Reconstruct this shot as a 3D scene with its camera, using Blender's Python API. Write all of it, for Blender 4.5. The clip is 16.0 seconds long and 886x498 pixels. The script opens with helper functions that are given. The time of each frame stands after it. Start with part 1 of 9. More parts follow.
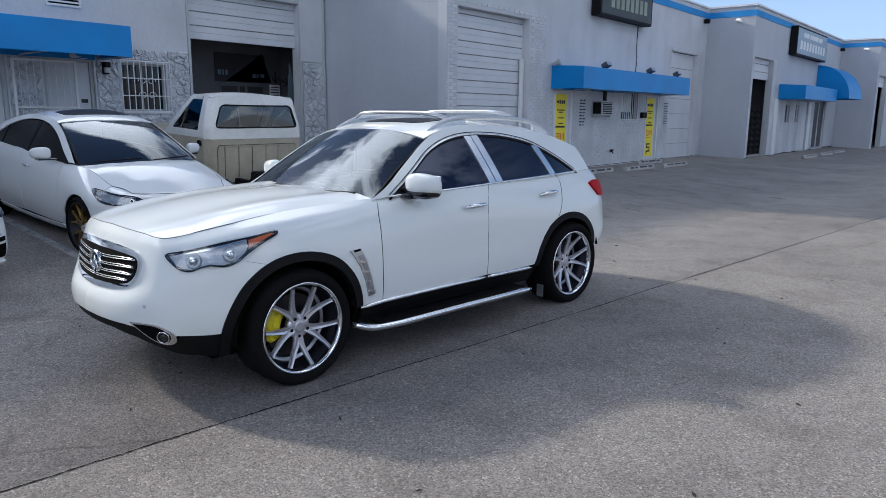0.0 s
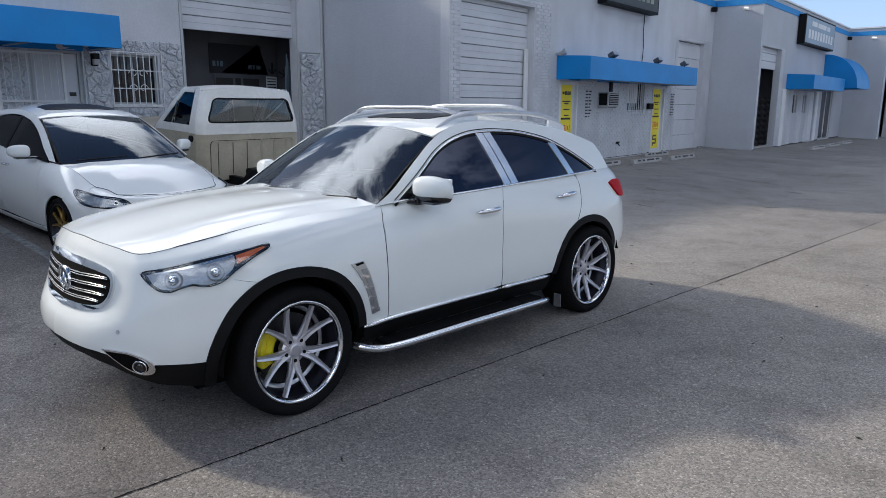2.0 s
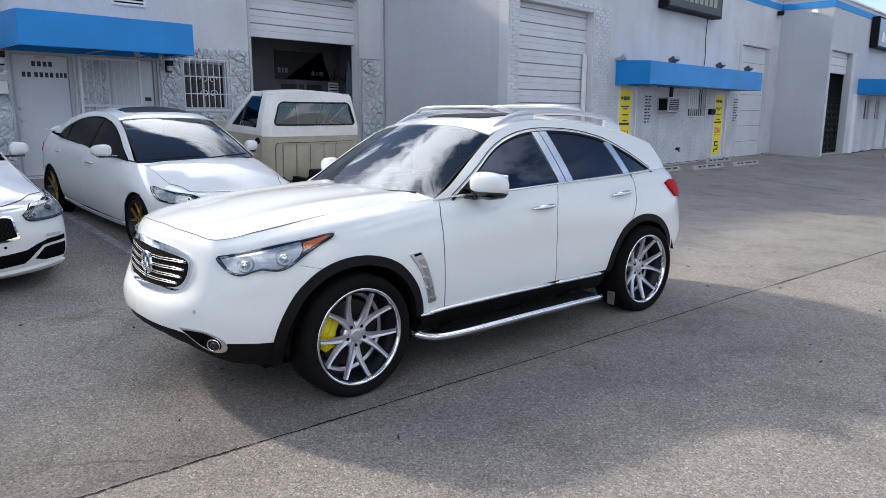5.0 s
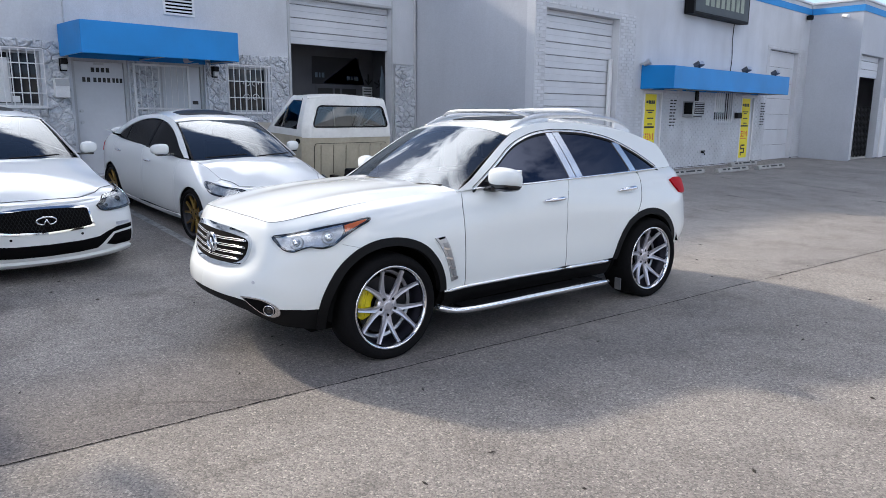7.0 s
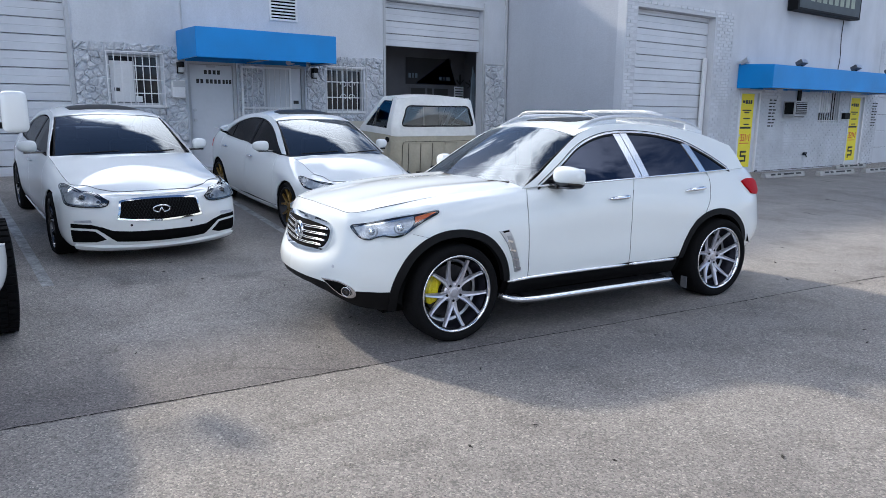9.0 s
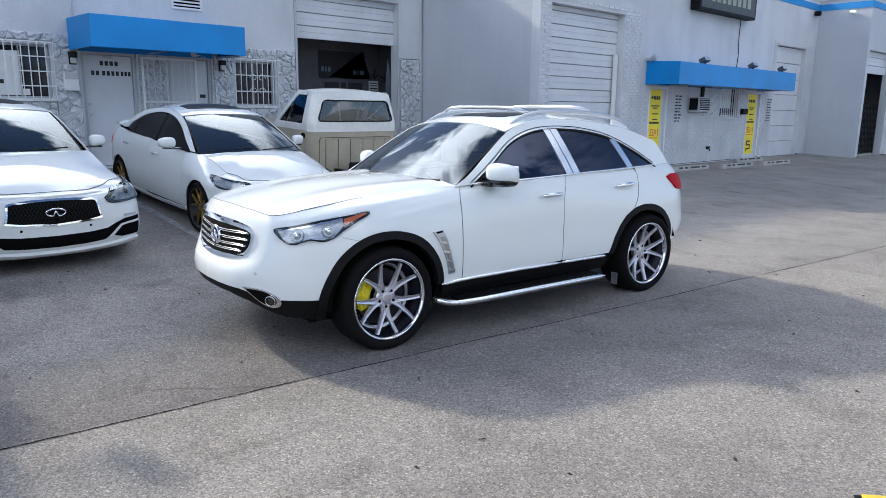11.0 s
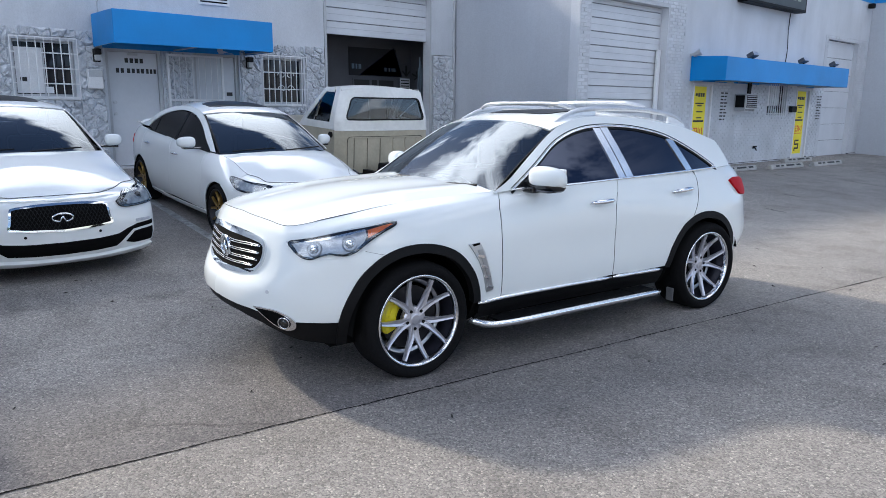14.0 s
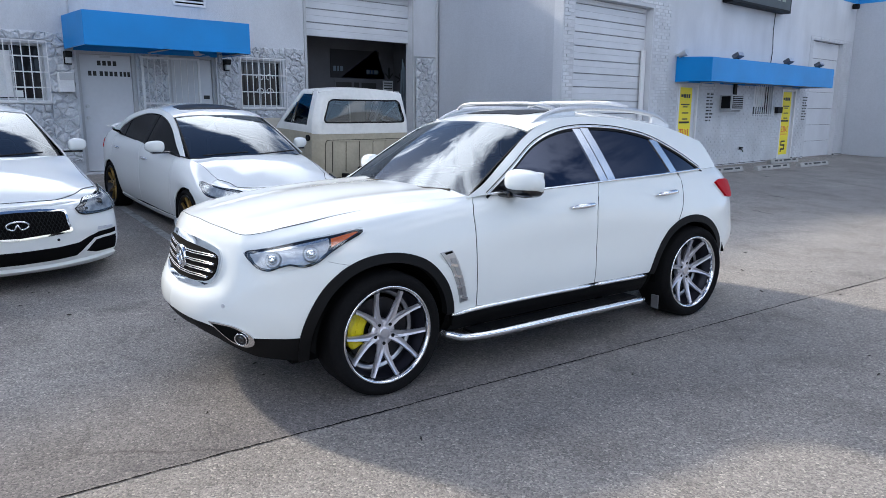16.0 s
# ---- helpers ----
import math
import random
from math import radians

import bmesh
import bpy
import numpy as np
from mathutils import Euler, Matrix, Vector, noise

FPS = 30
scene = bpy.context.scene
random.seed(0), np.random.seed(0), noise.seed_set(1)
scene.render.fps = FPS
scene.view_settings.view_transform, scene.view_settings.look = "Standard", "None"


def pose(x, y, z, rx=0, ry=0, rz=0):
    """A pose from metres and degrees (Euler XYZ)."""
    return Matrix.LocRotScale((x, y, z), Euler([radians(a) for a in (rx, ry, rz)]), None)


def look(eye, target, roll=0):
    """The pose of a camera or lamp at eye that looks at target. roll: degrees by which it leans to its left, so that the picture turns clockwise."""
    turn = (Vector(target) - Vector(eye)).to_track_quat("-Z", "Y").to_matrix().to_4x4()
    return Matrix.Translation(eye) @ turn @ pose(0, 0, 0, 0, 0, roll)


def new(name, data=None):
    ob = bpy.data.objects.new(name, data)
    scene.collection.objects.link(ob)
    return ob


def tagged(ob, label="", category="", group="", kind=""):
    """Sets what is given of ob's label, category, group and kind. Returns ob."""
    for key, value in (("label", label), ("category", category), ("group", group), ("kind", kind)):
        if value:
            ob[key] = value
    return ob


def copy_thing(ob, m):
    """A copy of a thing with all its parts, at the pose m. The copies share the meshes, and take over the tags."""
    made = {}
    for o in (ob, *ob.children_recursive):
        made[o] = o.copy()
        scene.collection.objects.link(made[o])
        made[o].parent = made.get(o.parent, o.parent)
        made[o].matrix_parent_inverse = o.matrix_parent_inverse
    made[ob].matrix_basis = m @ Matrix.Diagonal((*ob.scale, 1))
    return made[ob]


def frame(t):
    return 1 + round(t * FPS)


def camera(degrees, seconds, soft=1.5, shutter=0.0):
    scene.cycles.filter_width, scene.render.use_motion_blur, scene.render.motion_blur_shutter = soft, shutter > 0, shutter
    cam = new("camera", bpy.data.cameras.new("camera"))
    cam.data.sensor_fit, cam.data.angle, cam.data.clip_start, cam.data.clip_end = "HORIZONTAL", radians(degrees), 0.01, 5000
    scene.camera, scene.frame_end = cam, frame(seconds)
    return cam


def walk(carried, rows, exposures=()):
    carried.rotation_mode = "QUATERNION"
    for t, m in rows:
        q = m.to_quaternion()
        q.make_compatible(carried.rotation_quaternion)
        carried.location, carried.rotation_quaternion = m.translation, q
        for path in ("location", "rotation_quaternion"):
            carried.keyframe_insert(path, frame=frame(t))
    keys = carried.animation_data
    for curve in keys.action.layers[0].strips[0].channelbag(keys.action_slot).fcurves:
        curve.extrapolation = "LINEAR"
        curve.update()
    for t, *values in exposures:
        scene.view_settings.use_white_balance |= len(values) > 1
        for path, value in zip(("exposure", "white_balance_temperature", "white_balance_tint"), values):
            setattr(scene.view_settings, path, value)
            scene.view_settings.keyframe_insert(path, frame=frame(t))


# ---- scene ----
cam = camera(64.8, 16.0, soft=0.5)
PATH = [
    (0, (-0.091, 0.243, 1.695), (-1.338, 1.76, 1.316), 0.4),
    (0.5, (-0.216, 0.31, 1.691), (-1.46, 1.829, 1.311), 0.5),
    (1, (-0.366, 0.393, 1.71), (-1.599, 1.915, 1.307), 0.4),
    (1.5, (-0.447, 0.481, 1.721), (-1.685, 1.998, 1.315), 0.4),
    (2, (-0.472, 0.586, 1.726), (-1.715, 2.1, 1.322), 0.2),
    (2.5, (-0.481, 0.614, 1.709), (-1.773, 2.087, 1.306), 0.3),
    (3, (-0.53, 0.607, 1.719), (-1.854, 2.052, 1.325), 0.5),
    (3.5, (-0.554, 0.556, 1.711), (-1.893, 1.989, 1.319), 0.7),
    (5.8, (-0.168, 0.35, 1.658), (-1.552, 1.744, 1.282), -0.1),
    (6, (-0.118, 0.304, 1.661), (-1.516, 1.684, 1.286), 0.2),
    (6.5, (0.013, 0.136, 1.648), (-1.406, 1.495, 1.272), 0.4),
    (7, (0.16, 0.017, 1.666), (-1.267, 1.368, 1.29), 0.3),
    (7.5, (0.394, -0.049, 1.667), (-1.052, 1.281, 1.293), -0.4),
    (8, (0.516, -0.077, 1.654), (-0.994, 1.18, 1.279), -0.8),
    (8.5, (0.575, -0.083, 1.682), (-0.996, 1.096, 1.307), 0.0),
    (9, (0.594, -0.081, 1.691), (-1.001, 1.063, 1.309), 0.5),
    (9.5, (0.568, -0.068, 1.693), (-1.035, 1.063, 1.303), 0.4),
    (10, (0.469, -0.069, 1.692), (-0.987, 1.245, 1.302), 1.2),
    (10.2, (0.434, -0.055, 1.696), (-1.0, 1.284, 1.305), 0.8),
    (12.5, (0.031, 0.073, 1.67), (-1.429, 1.38, 1.271), -0.1),
    (13, (-0.053, 0.272, 1.684), (-1.53, 1.56, 1.285), 0.1),
    (13.5, (-0.14, 0.374, 1.645), (-1.63, 1.646, 1.242), 0.4),
    (14, (-0.178, 0.368, 1.668), (-1.674, 1.635, 1.271), 0.5),
    (14.5, (-0.23, 0.341, 1.658), (-1.705, 1.632, 1.262), 0.9),
    (15, (-0.257, 0.416, 1.655), (-1.705, 1.739, 1.262), 0.4),
    (15.5, (-0.263, 0.546, 1.651), (-1.697, 1.883, 1.259), -0.1),
    (16, (-0.305, 0.625, 1.65), (-1.782, 1.916, 1.262), 0.2),
]
EXPOSURES = [(0, -0.12, 5570, 13), (1, -0.10, 5610, 13), (2, -0.10, 5780, 13), (2.5, -0.05, 5850, 14), (3, 0.19, 6020, 14), (3.5, 0.37, 6010, 14), (6, 0.32, 5960, 15), (7, 0.40, 5940, 15), (9, 0.39, 5660, 13), (12.5, 0.40, 5640, 12), (16, 0.44, 5690, 13)]
walk(cam, [(t, look(eye, target, roll)) for t, eye, target, roll in PATH], EXPOSURES)

# ---------------------------------------------------------------- light
SUN_ELEV, SUN_AZ = radians(30.7), radians(-102.5)      # azimuth from +y towards +x
world = bpy.data.worlds.new("sky")
scene.world = world
world.use_nodes = True
wn, wl = world.node_tree.nodes, world.node_tree.links
wn.clear()
sky = wn.new("ShaderNodeTexSky")
sky.sky_type = "NISHITA"
sky.sun_disc = False
sky.sun_elevation = SUN_ELEV
sky.sun_rotation = SUN_AZ
sky.air_density, sky.dust_density, sky.ozone_density = 1.0, 0.9, 2.0
wcoord = wn.new("ShaderNodeTexCoord")
wsep = wn.new("ShaderNodeSeparateXYZ")
wl.new(wcoord.outputs["Generated"], wsep.inputs[0])
wup = wn.new("ShaderNodeMath"); wup.operation = "MAXIMUM"; wup.inputs[1].default_value = 0.0
wl.new(wsep.outputs["Z"], wup.inputs[0])
wz = wn.new("ShaderNodeMath"); wz.operation = "ADD"; wz.inputs[1].default_value = 0.14
wl.new(wup.outputs[0], wz.inputs[0])
wdx = wn.new("ShaderNodeMath"); wdx.operation = "DIVIDE"
wdy = wn.new("ShaderNodeMath"); wdy.operation = "DIVIDE"
wl.new(wsep.outputs["X"], wdx.inputs[0]); wl.new(wz.outputs[0], wdx.inputs[1])
wl.new(wsep.outputs["Y"], wdy.inputs[0]); wl.new(wz.outputs[0], wdy.inputs[1])
wcmb = wn.new("ShaderNodeCombineXYZ")
wl.new(wdx.outputs[0], wcmb.inputs[0]); wl.new(wdy.outputs[0], wcmb.inputs[1])
wcmb.inputs[2].default_value = 7.7
wnoise = wn.new("ShaderNodeTexNoise")
wnoise.inputs["Scale"].default_value = 1.5
wnoise.inputs["Detail"].default_value = 7.0
wnoise.inputs["Roughness"].default_value = 0.61
wnoise.inputs["Distortion"].default_value = 0.5
wl.new(wcmb.outputs[0], wnoise.inputs["Vector"])
wramp = wn.new("ShaderNodeValToRGB")
wramp.color_ramp.elements[0].position, wramp.color_ramp.elements[1].position = 0.50, 0.60
wramp.color_ramp.elements[0].color = (0.0, 0.0, 0.0, 1)
# a bank of cloud stands on the sun's side and opens towards the zenith
wslant = wn.new("ShaderNodeMath"); wslant.operation = "MULTIPLY_ADD"; wslant.inputs[1].default_value = 1.2
wflip = wn.new("ShaderNodeMath"); wflip.operation = "MULTIPLY"; wflip.inputs[1].default_value = -1.0
wl.new(wdx.outputs[0], wflip.inputs[0]); wl.new(wdy.outputs[0], wslant.inputs[0]); wl.new(wflip.outputs[0], wslant.inputs[2])
wneg = wn.new("ShaderNodeMapRange"); wneg.interpolation_type = "SMOOTHSTEP"
wneg.inputs[1].default_value, wneg.inputs[2].default_value, wneg.inputs[3].default_value, wneg.inputs[4].default_value = 0.74, 1.02, -0.055, 0.030
wl.new(wslant.outputs[0], wneg.inputs[0])
wside = wn.new("ShaderNodeMapRange"); wside.interpolation_type = "SMOOTHSTEP"
wside.inputs[1].default_value, wside.inputs[2].default_value, wside.inputs[3].default_value, wside.inputs[4].default_value = 0.0, -0.2, 0.0, 1.0
wl.new(wdx.outputs[0], wside.inputs[0])
wbank = wn.new("ShaderNodeMath"); wbank.operation = "MULTIPLY_ADD"
wl.new(wneg.outputs[0], wbank.inputs[0]); wl.new(wside.outputs[0], wbank.inputs[1]); wl.new(wnoise.outputs["Fac"], wbank.inputs[2])
wl.new(wbank.outputs[0], wramp.inputs[0])
wmix = wn.new("ShaderNodeMix"); wmix.data_type = "RGBA"
# the clouds thin out to clear sky down the lot, over a pale haze at the horizon
wclear = wn.new("ShaderNodeMapRange"); wclear.interpolation_type = "SMOOTHSTEP"
wclear.inputs[1].default_value, wclear.inputs[2].default_value, wclear.inputs[3].default_value, wclear.inputs[4].default_value = 0.45, 0.80, 1.0, 0.0
wl.new(wsep.outputs["Y"], wclear.inputs[0])
wthin = wn.new("ShaderNodeMath"); wthin.operation = "MULTIPLY"
wl.new(wramp.outputs["Color"], wthin.inputs[0]); wl.new(wclear.outputs[0], wthin.inputs[1])
wl.new(wthin.outputs[0], wmix.inputs[0])
whz = wn.new("ShaderNodeMapRange"); whz.interpolation_type = "SMOOTHSTEP"
whz.inputs[1].default_value, whz.inputs[2].default_value, whz.inputs[3].default_value, whz.inputs[4].default_value = 0.0, 0.42, 0.80, 0.0
wl.new(wsep.outputs["Z"], whz.inputs[0])
whaze = wn.new("ShaderNodeMix"); whaze.data_type = "RGBA"; whaze.inputs[7].default_value = (6.7, 8.9, 11.6, 1)
wl.new(whz.outputs[0], whaze.inputs[0]); wl.new(sky.outputs[0], whaze.inputs[6])
wl.new(whaze.outputs[2], wmix.inputs[6])
# cloud, brighter where the sun stands behind it
wdot = wn.new("ShaderNodeVectorMath"); wdot.operation = "DOT_PRODUCT"
wdot.inputs[1].default_value = (math.sin(SUN_AZ) * math.cos(SUN_ELEV), math.cos(SUN_AZ) * math.cos(SUN_ELEV), math.sin(SUN_ELEV))
wl.new(wcoord.outputs["Generated"], wdot.inputs[0])
wpow = wn.new("ShaderNodeMath"); wpow.operation = "POWER"; wpow.inputs[1].default_value = 4.0; wpow.use_clamp = True
wpos = wn.new("ShaderNodeMath"); wpos.operation = "MAXIMUM"; wpos.inputs[1].default_value = 0.0
wl.new(wdot.outputs["Value"], wpos.inputs[0]); wl.new(wpos.outputs[0], wpow.inputs[0])
wlit = wn.new("ShaderNodeMapRange"); wlit.inputs[3].default_value, wlit.inputs[4].default_value = 1.0, 2.6
wl.new(wpow.outputs[0], wlit.inputs[0])
wcloud = wn.new("ShaderNodeVectorMath"); wcloud.operation = "SCALE"; wcloud.inputs[0].default_value = (20.0, 19.7, 18.9)
wl.new(wlit.outputs[0], wcloud.inputs["Scale"])
wl.new(wcloud.outputs[0], wmix.inputs[7])
wbg = wn.new("ShaderNodeBackground"); wbg.inputs["Strength"].default_value = 0.103
wout = wn.new("ShaderNodeOutputWorld")
wl.new(wmix.outputs[2], wbg.inputs["Color"]); wl.new(wbg.outputs[0], wout.inputs[0])

sun = new("sun", bpy.data.lights.new("sun", "SUN"))
sun.data.energy, sun.data.angle, sun.data.color = 3.35, radians(3.2), (1.0, 0.86, 0.62)
sun_way = Vector((math.sin(SUN_AZ) * math.cos(SUN_ELEV), math.cos(SUN_AZ) * math.cos(SUN_ELEV), math.sin(SUN_ELEV)))
sun.matrix_world = look(sun_way * 60, (0, 0, 0))


# ---------------------------------------------------------------- materials
def material(name, color, rough=0.6, metal=0.0, coat=0.0, var=0.12, scale=1.3, grain=45.0, grain_amt=0.06,
             bump=0.0, bump_scale=60.0, bump_deep=0.01, spec=0.5, tint=None, per_piece=0.0, streak=0.0):
    """A plain surface with stains at room scale and grain at hand scale, in world metres."""
    m = bpy.data.materials.new(name)
    m.use_nodes = True
    n, l = m.node_tree.nodes, m.node_tree.links
    b = n["Principled BSDF"]
    b.inputs["Roughness"].default_value, b.inputs["Metallic"].default_value = rough, metal
    b.inputs["Coat Weight"].default_value = coat
    b.inputs["Coat Roughness"].default_value = 0.03
    b.inputs["Specular IOR Level"].default_value = spec
    geo = n.new("ShaderNodeNewGeometry")
    big, fine = n.new("ShaderNodeTexNoise"), n.new("ShaderNodeTexNoise")
    big.inputs["Scale"].default_value, big.inputs["Detail"].default_value = scale, 5
    fine.inputs["Scale"].default_value, fine.inputs["Detail"].default_value = grain, 3
    for x in (big, fine):
        l.new(geo.outputs["Position"], x.inputs["Vector"])
    c = np.array(color)
    dark = tuple(c * (1 - var)) + (1,)
    light = tuple(np.clip((c if tint is None else np.array(tint)) * (1 + var * 0.6), 0, 1)) + (1,)
    ramp = n.new("ShaderNodeValToRGB")
    ramp.color_ramp.elements[0].position, ramp.color_ramp.elements[1].position = 0.32, 0.68
    ramp.color_ramp.elements[0].color, ramp.color_ramp.elements[1].color = dark, light
    l.new(big.outputs["Fac"], ramp.inputs[0])
    mul = n.new("ShaderNodeMix"); mul.data_type = "RGBA"; mul.blend_type = "MULTIPLY"; mul.inputs[0].default_value = 1
    gr = n.new("ShaderNodeMapRange")
    gr.inputs[1].default_value, gr.inputs[2].default_value = 0.3, 0.7
    gr.inputs[3].default_value, gr.inputs[4].default_value = 1 - grain_amt, 1 + grain_amt
    l.new(fine.outputs["Fac"], gr.inputs[0])
    last = gr.outputs[0]
    if per_piece:
        info = n.new("ShaderNodeObjectInfo")
        pr = n.new("ShaderNodeMapRange")
        pr.inputs[3].default_value, pr.inputs[4].default_value = 1 - per_piece, 1 + per_piece
        l.new(info.outputs["Random"], pr.inputs[0])
        pm = n.new("ShaderNodeMath"); pm.operation = "MULTIPLY"
        l.new(last, pm.inputs[0]); l.new(pr.outputs[0], pm.inputs[1])
        last = pm.outputs[0]
    if streak:
        mp, st, sr = n.new("ShaderNodeMapping"), n.new("ShaderNodeTexNoise"), n.new("ShaderNodeMapRange")
        mp.inputs["Scale"].default_value = (1.7, 1.7, 0.30)
        l.new(geo.outputs["Position"], mp.inputs["Vector"]); l.new(mp.outputs[0], st.inputs["Vector"])
        st.inputs["Scale"].default_value, st.inputs["Detail"].default_value, st.inputs["Roughness"].default_value = 1.0, 6, 0.65
        sr.inputs[1].default_value, sr.inputs[2].default_value, sr.inputs[3].default_value, sr.inputs[4].default_value = 0.30, 0.55, 1 - streak, 1.0
        l.new(st.outputs["Fac"], sr.inputs[0])
        sm = n.new("ShaderNodeMath"); sm.operation = "MULTIPLY"
        l.new(last, sm.inputs[0]); l.new(sr.outputs[0], sm.inputs[1])
        last = sm.outputs[0]
    l.new(ramp.outputs["Color"], mul.inputs[6]); l.new(last, mul.inputs[7])
    l.new(mul.outputs[2], b.inputs["Base Color"])
    if bump:
        bn, bt = n.new("ShaderNodeBump"), n.new("ShaderNodeTexNoise")
        bt.inputs["Scale"].default_value, bt.inputs["Detail"].default_value = bump_scale, 4
        l.new(geo.outputs["Position"], bt.inputs["Vector"])
        bn.inputs["Strength"].default_value, bn.inputs["Distance"].default_value = min(1, bump), bump_deep
        l.new(bt.outputs["Fac"], bn.inputs["Height"]); l.new(bn.outputs[0], b.inputs["Normal"])
    return m


def car_paint(name, color):
    m = material(name, color, rough=0.45, coat=1.0, spec=0.12, var=0.012, scale=2.0, grain=900, grain_amt=0.01)
    return m


def glass(name, color, rough=0.02, alpha=1.0):
    """Tinted car or window glass: dark body with a clear gloss."""
    m = bpy.data.materials.new(name)
    m.use_nodes = True
    b = m.node_tree.nodes["Principled BSDF"]
    b.inputs["Base Color"].default_value = (*color, 1)
    b.inputs["Roughness"].default_value = rough
    b.inputs["IOR"].default_value = 1.52
    b.inputs["Transmission Weight"].default_value = alpha
    return m


def asphalt_material():
    m = bpy.data.materials.new("asphalt")
    m.use_nodes = True
    n, l = m.node_tree.nodes, m.node_tree.links
    b = n["Principled BSDF"]
    b.inputs["Roughness"].default_value = 0.88
    b.inputs["Specular IOR Level"].default_value = 0.25
    geo = n.new("ShaderNodeNewGeometry")
    def noise_tex(scale, detail, rough=0.55):
        t = n.new("ShaderNodeTexNoise")
        t.inputs["Scale"].default_value, t.inputs["Detail"].default_value, t.inputs["Roughness"].default_value = scale, detail, rough
        l.new(geo.outputs["Position"], t.inputs["Vector"])
        return t
    def ramp(src, p0, p1, c0, c1):
        r = n.new("ShaderNodeValToRGB")
        r.color_ramp.elements[0].position, r.color_ramp.elements[1].position = p0, p1
        r.color_ramp.elements[0].color, r.color_ramp.elements[1].color = (*c0, 1), (*c1, 1)
        l.new(src, r.inputs[0])
        return r.outputs["Color"]
    def mult(a, bb, fac=1.0):
        x = n.new("ShaderNodeMix"); x.data_type = "RGBA"; x.blend_type = "MULTIPLY"; x.inputs[0].default_value = fac
        l.new(a, x.inputs[6]); l.new(bb, x.inputs[7])
        return x.outputs[2]
    base = ramp(noise_tex(0.35, 6).outputs["Fac"], 0.34, 0.66, (0.240, 0.225, 0.210), (0.330, 0.308, 0.283))
    stain = ramp(noise_tex(1.7, 7, 0.65).outputs["Fac"], 0.30, 0.52, (0.76, 0.755, 0.75), (1.01, 1.01, 1.01))
    spots = ramp(noise_tex(7.0, 4, 0.6).outputs["Fac"], 0.22, 0.36, (0.62, 0.60, 0.58), (1, 1, 1))
    vor = n.new("ShaderNodeTexVoronoi"); vor.inputs["Scale"].default_value = 104
    l.new(geo.outputs["Position"], vor.inputs["Vector"])
    sp = n.new("ShaderNodeSeparateColor"); l.new(vor.outputs["Color"], sp.inputs[0])
    stones = ramp(sp.outputs[0], 0.0, 0.80, (0.60, 0.60, 0.61), (1.17, 1.16, 1.14))
    chips = ramp(sp.outputs[1], 0.82, 0.97, (0.97, 0.97, 0.97), (1.52, 1.50, 1.46))
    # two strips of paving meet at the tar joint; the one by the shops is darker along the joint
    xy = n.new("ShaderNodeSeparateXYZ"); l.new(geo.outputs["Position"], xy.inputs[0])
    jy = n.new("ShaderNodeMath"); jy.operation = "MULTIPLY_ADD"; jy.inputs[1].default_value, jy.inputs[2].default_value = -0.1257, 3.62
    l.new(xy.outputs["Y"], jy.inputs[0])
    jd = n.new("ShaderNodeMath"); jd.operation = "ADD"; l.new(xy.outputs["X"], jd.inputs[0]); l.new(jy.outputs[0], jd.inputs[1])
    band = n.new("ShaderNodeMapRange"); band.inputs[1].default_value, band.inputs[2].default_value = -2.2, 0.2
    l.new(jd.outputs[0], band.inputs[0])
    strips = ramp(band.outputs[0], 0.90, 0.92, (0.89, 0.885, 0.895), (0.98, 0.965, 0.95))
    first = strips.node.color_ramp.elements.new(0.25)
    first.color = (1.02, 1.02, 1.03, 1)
    # both strips darken at low y: shade put into the colour, plus old wear
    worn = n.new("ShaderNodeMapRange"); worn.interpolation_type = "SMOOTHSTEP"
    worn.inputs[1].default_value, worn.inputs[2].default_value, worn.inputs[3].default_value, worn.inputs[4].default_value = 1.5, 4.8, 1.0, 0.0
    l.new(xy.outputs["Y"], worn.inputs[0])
    wear_and_shade = ramp(band.outputs[0], 0.90, 0.92, (0.60, 0.595, 0.61), (0.86, 0.86, 0.86))
    dry = wear_and_shade.node.color_ramp.elements.new(0.30)
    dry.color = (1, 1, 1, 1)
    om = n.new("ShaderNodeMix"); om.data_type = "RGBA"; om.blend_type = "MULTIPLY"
    l.new(worn.outputs[0], om.inputs[0]); l.new(strips, om.inputs[6]); l.new(wear_and_shade, om.inputs[7])
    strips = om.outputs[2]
    # dried spills of their own shape
    spill = None
    warp = noise_tex(9.0, 4, 0.65)
    for sx, sy, rx, ry, tone in ((-2.78, 1.02, 0.14, 0.08, 0.84), (-6.1, 2.3, 0.16, 0.30, 0.70), (-6.4, 1.2, 0.30, 0.14, 0.72), (-5.9, 4.6, 0.22, 0.30, 0.74), (-2.2, 1.75, 0.10, 0.22, 0.80)):
        sh = n.new("ShaderNodeVectorMath"); sh.operation = "SUBTRACT"; sh.inputs[1].default_value = (sx, sy, 0)
        l.new(geo.outputs["Position"], sh.inputs[0])
        st_ = n.new("ShaderNodeVectorMath"); st_.operation = "MULTIPLY"; st_.inputs[1].default_value = (1 / rx, 1 / ry, 0)
        l.new(sh.outputs[0], st_.inputs[0])
        ln_ = n.new("ShaderNodeVectorMath"); ln_.operation = "LENGTH"; l.new(st_.outputs[0], ln_.inputs[0])
        ad = n.new("ShaderNodeMath"); ad.operation = "MULTIPLY_ADD"; ad.inputs[1].default_value = 2.2; l.new(warp.outputs["Fac"], ad.inputs[0]); l.new(ln_.outputs["Value"], ad.inputs[2])
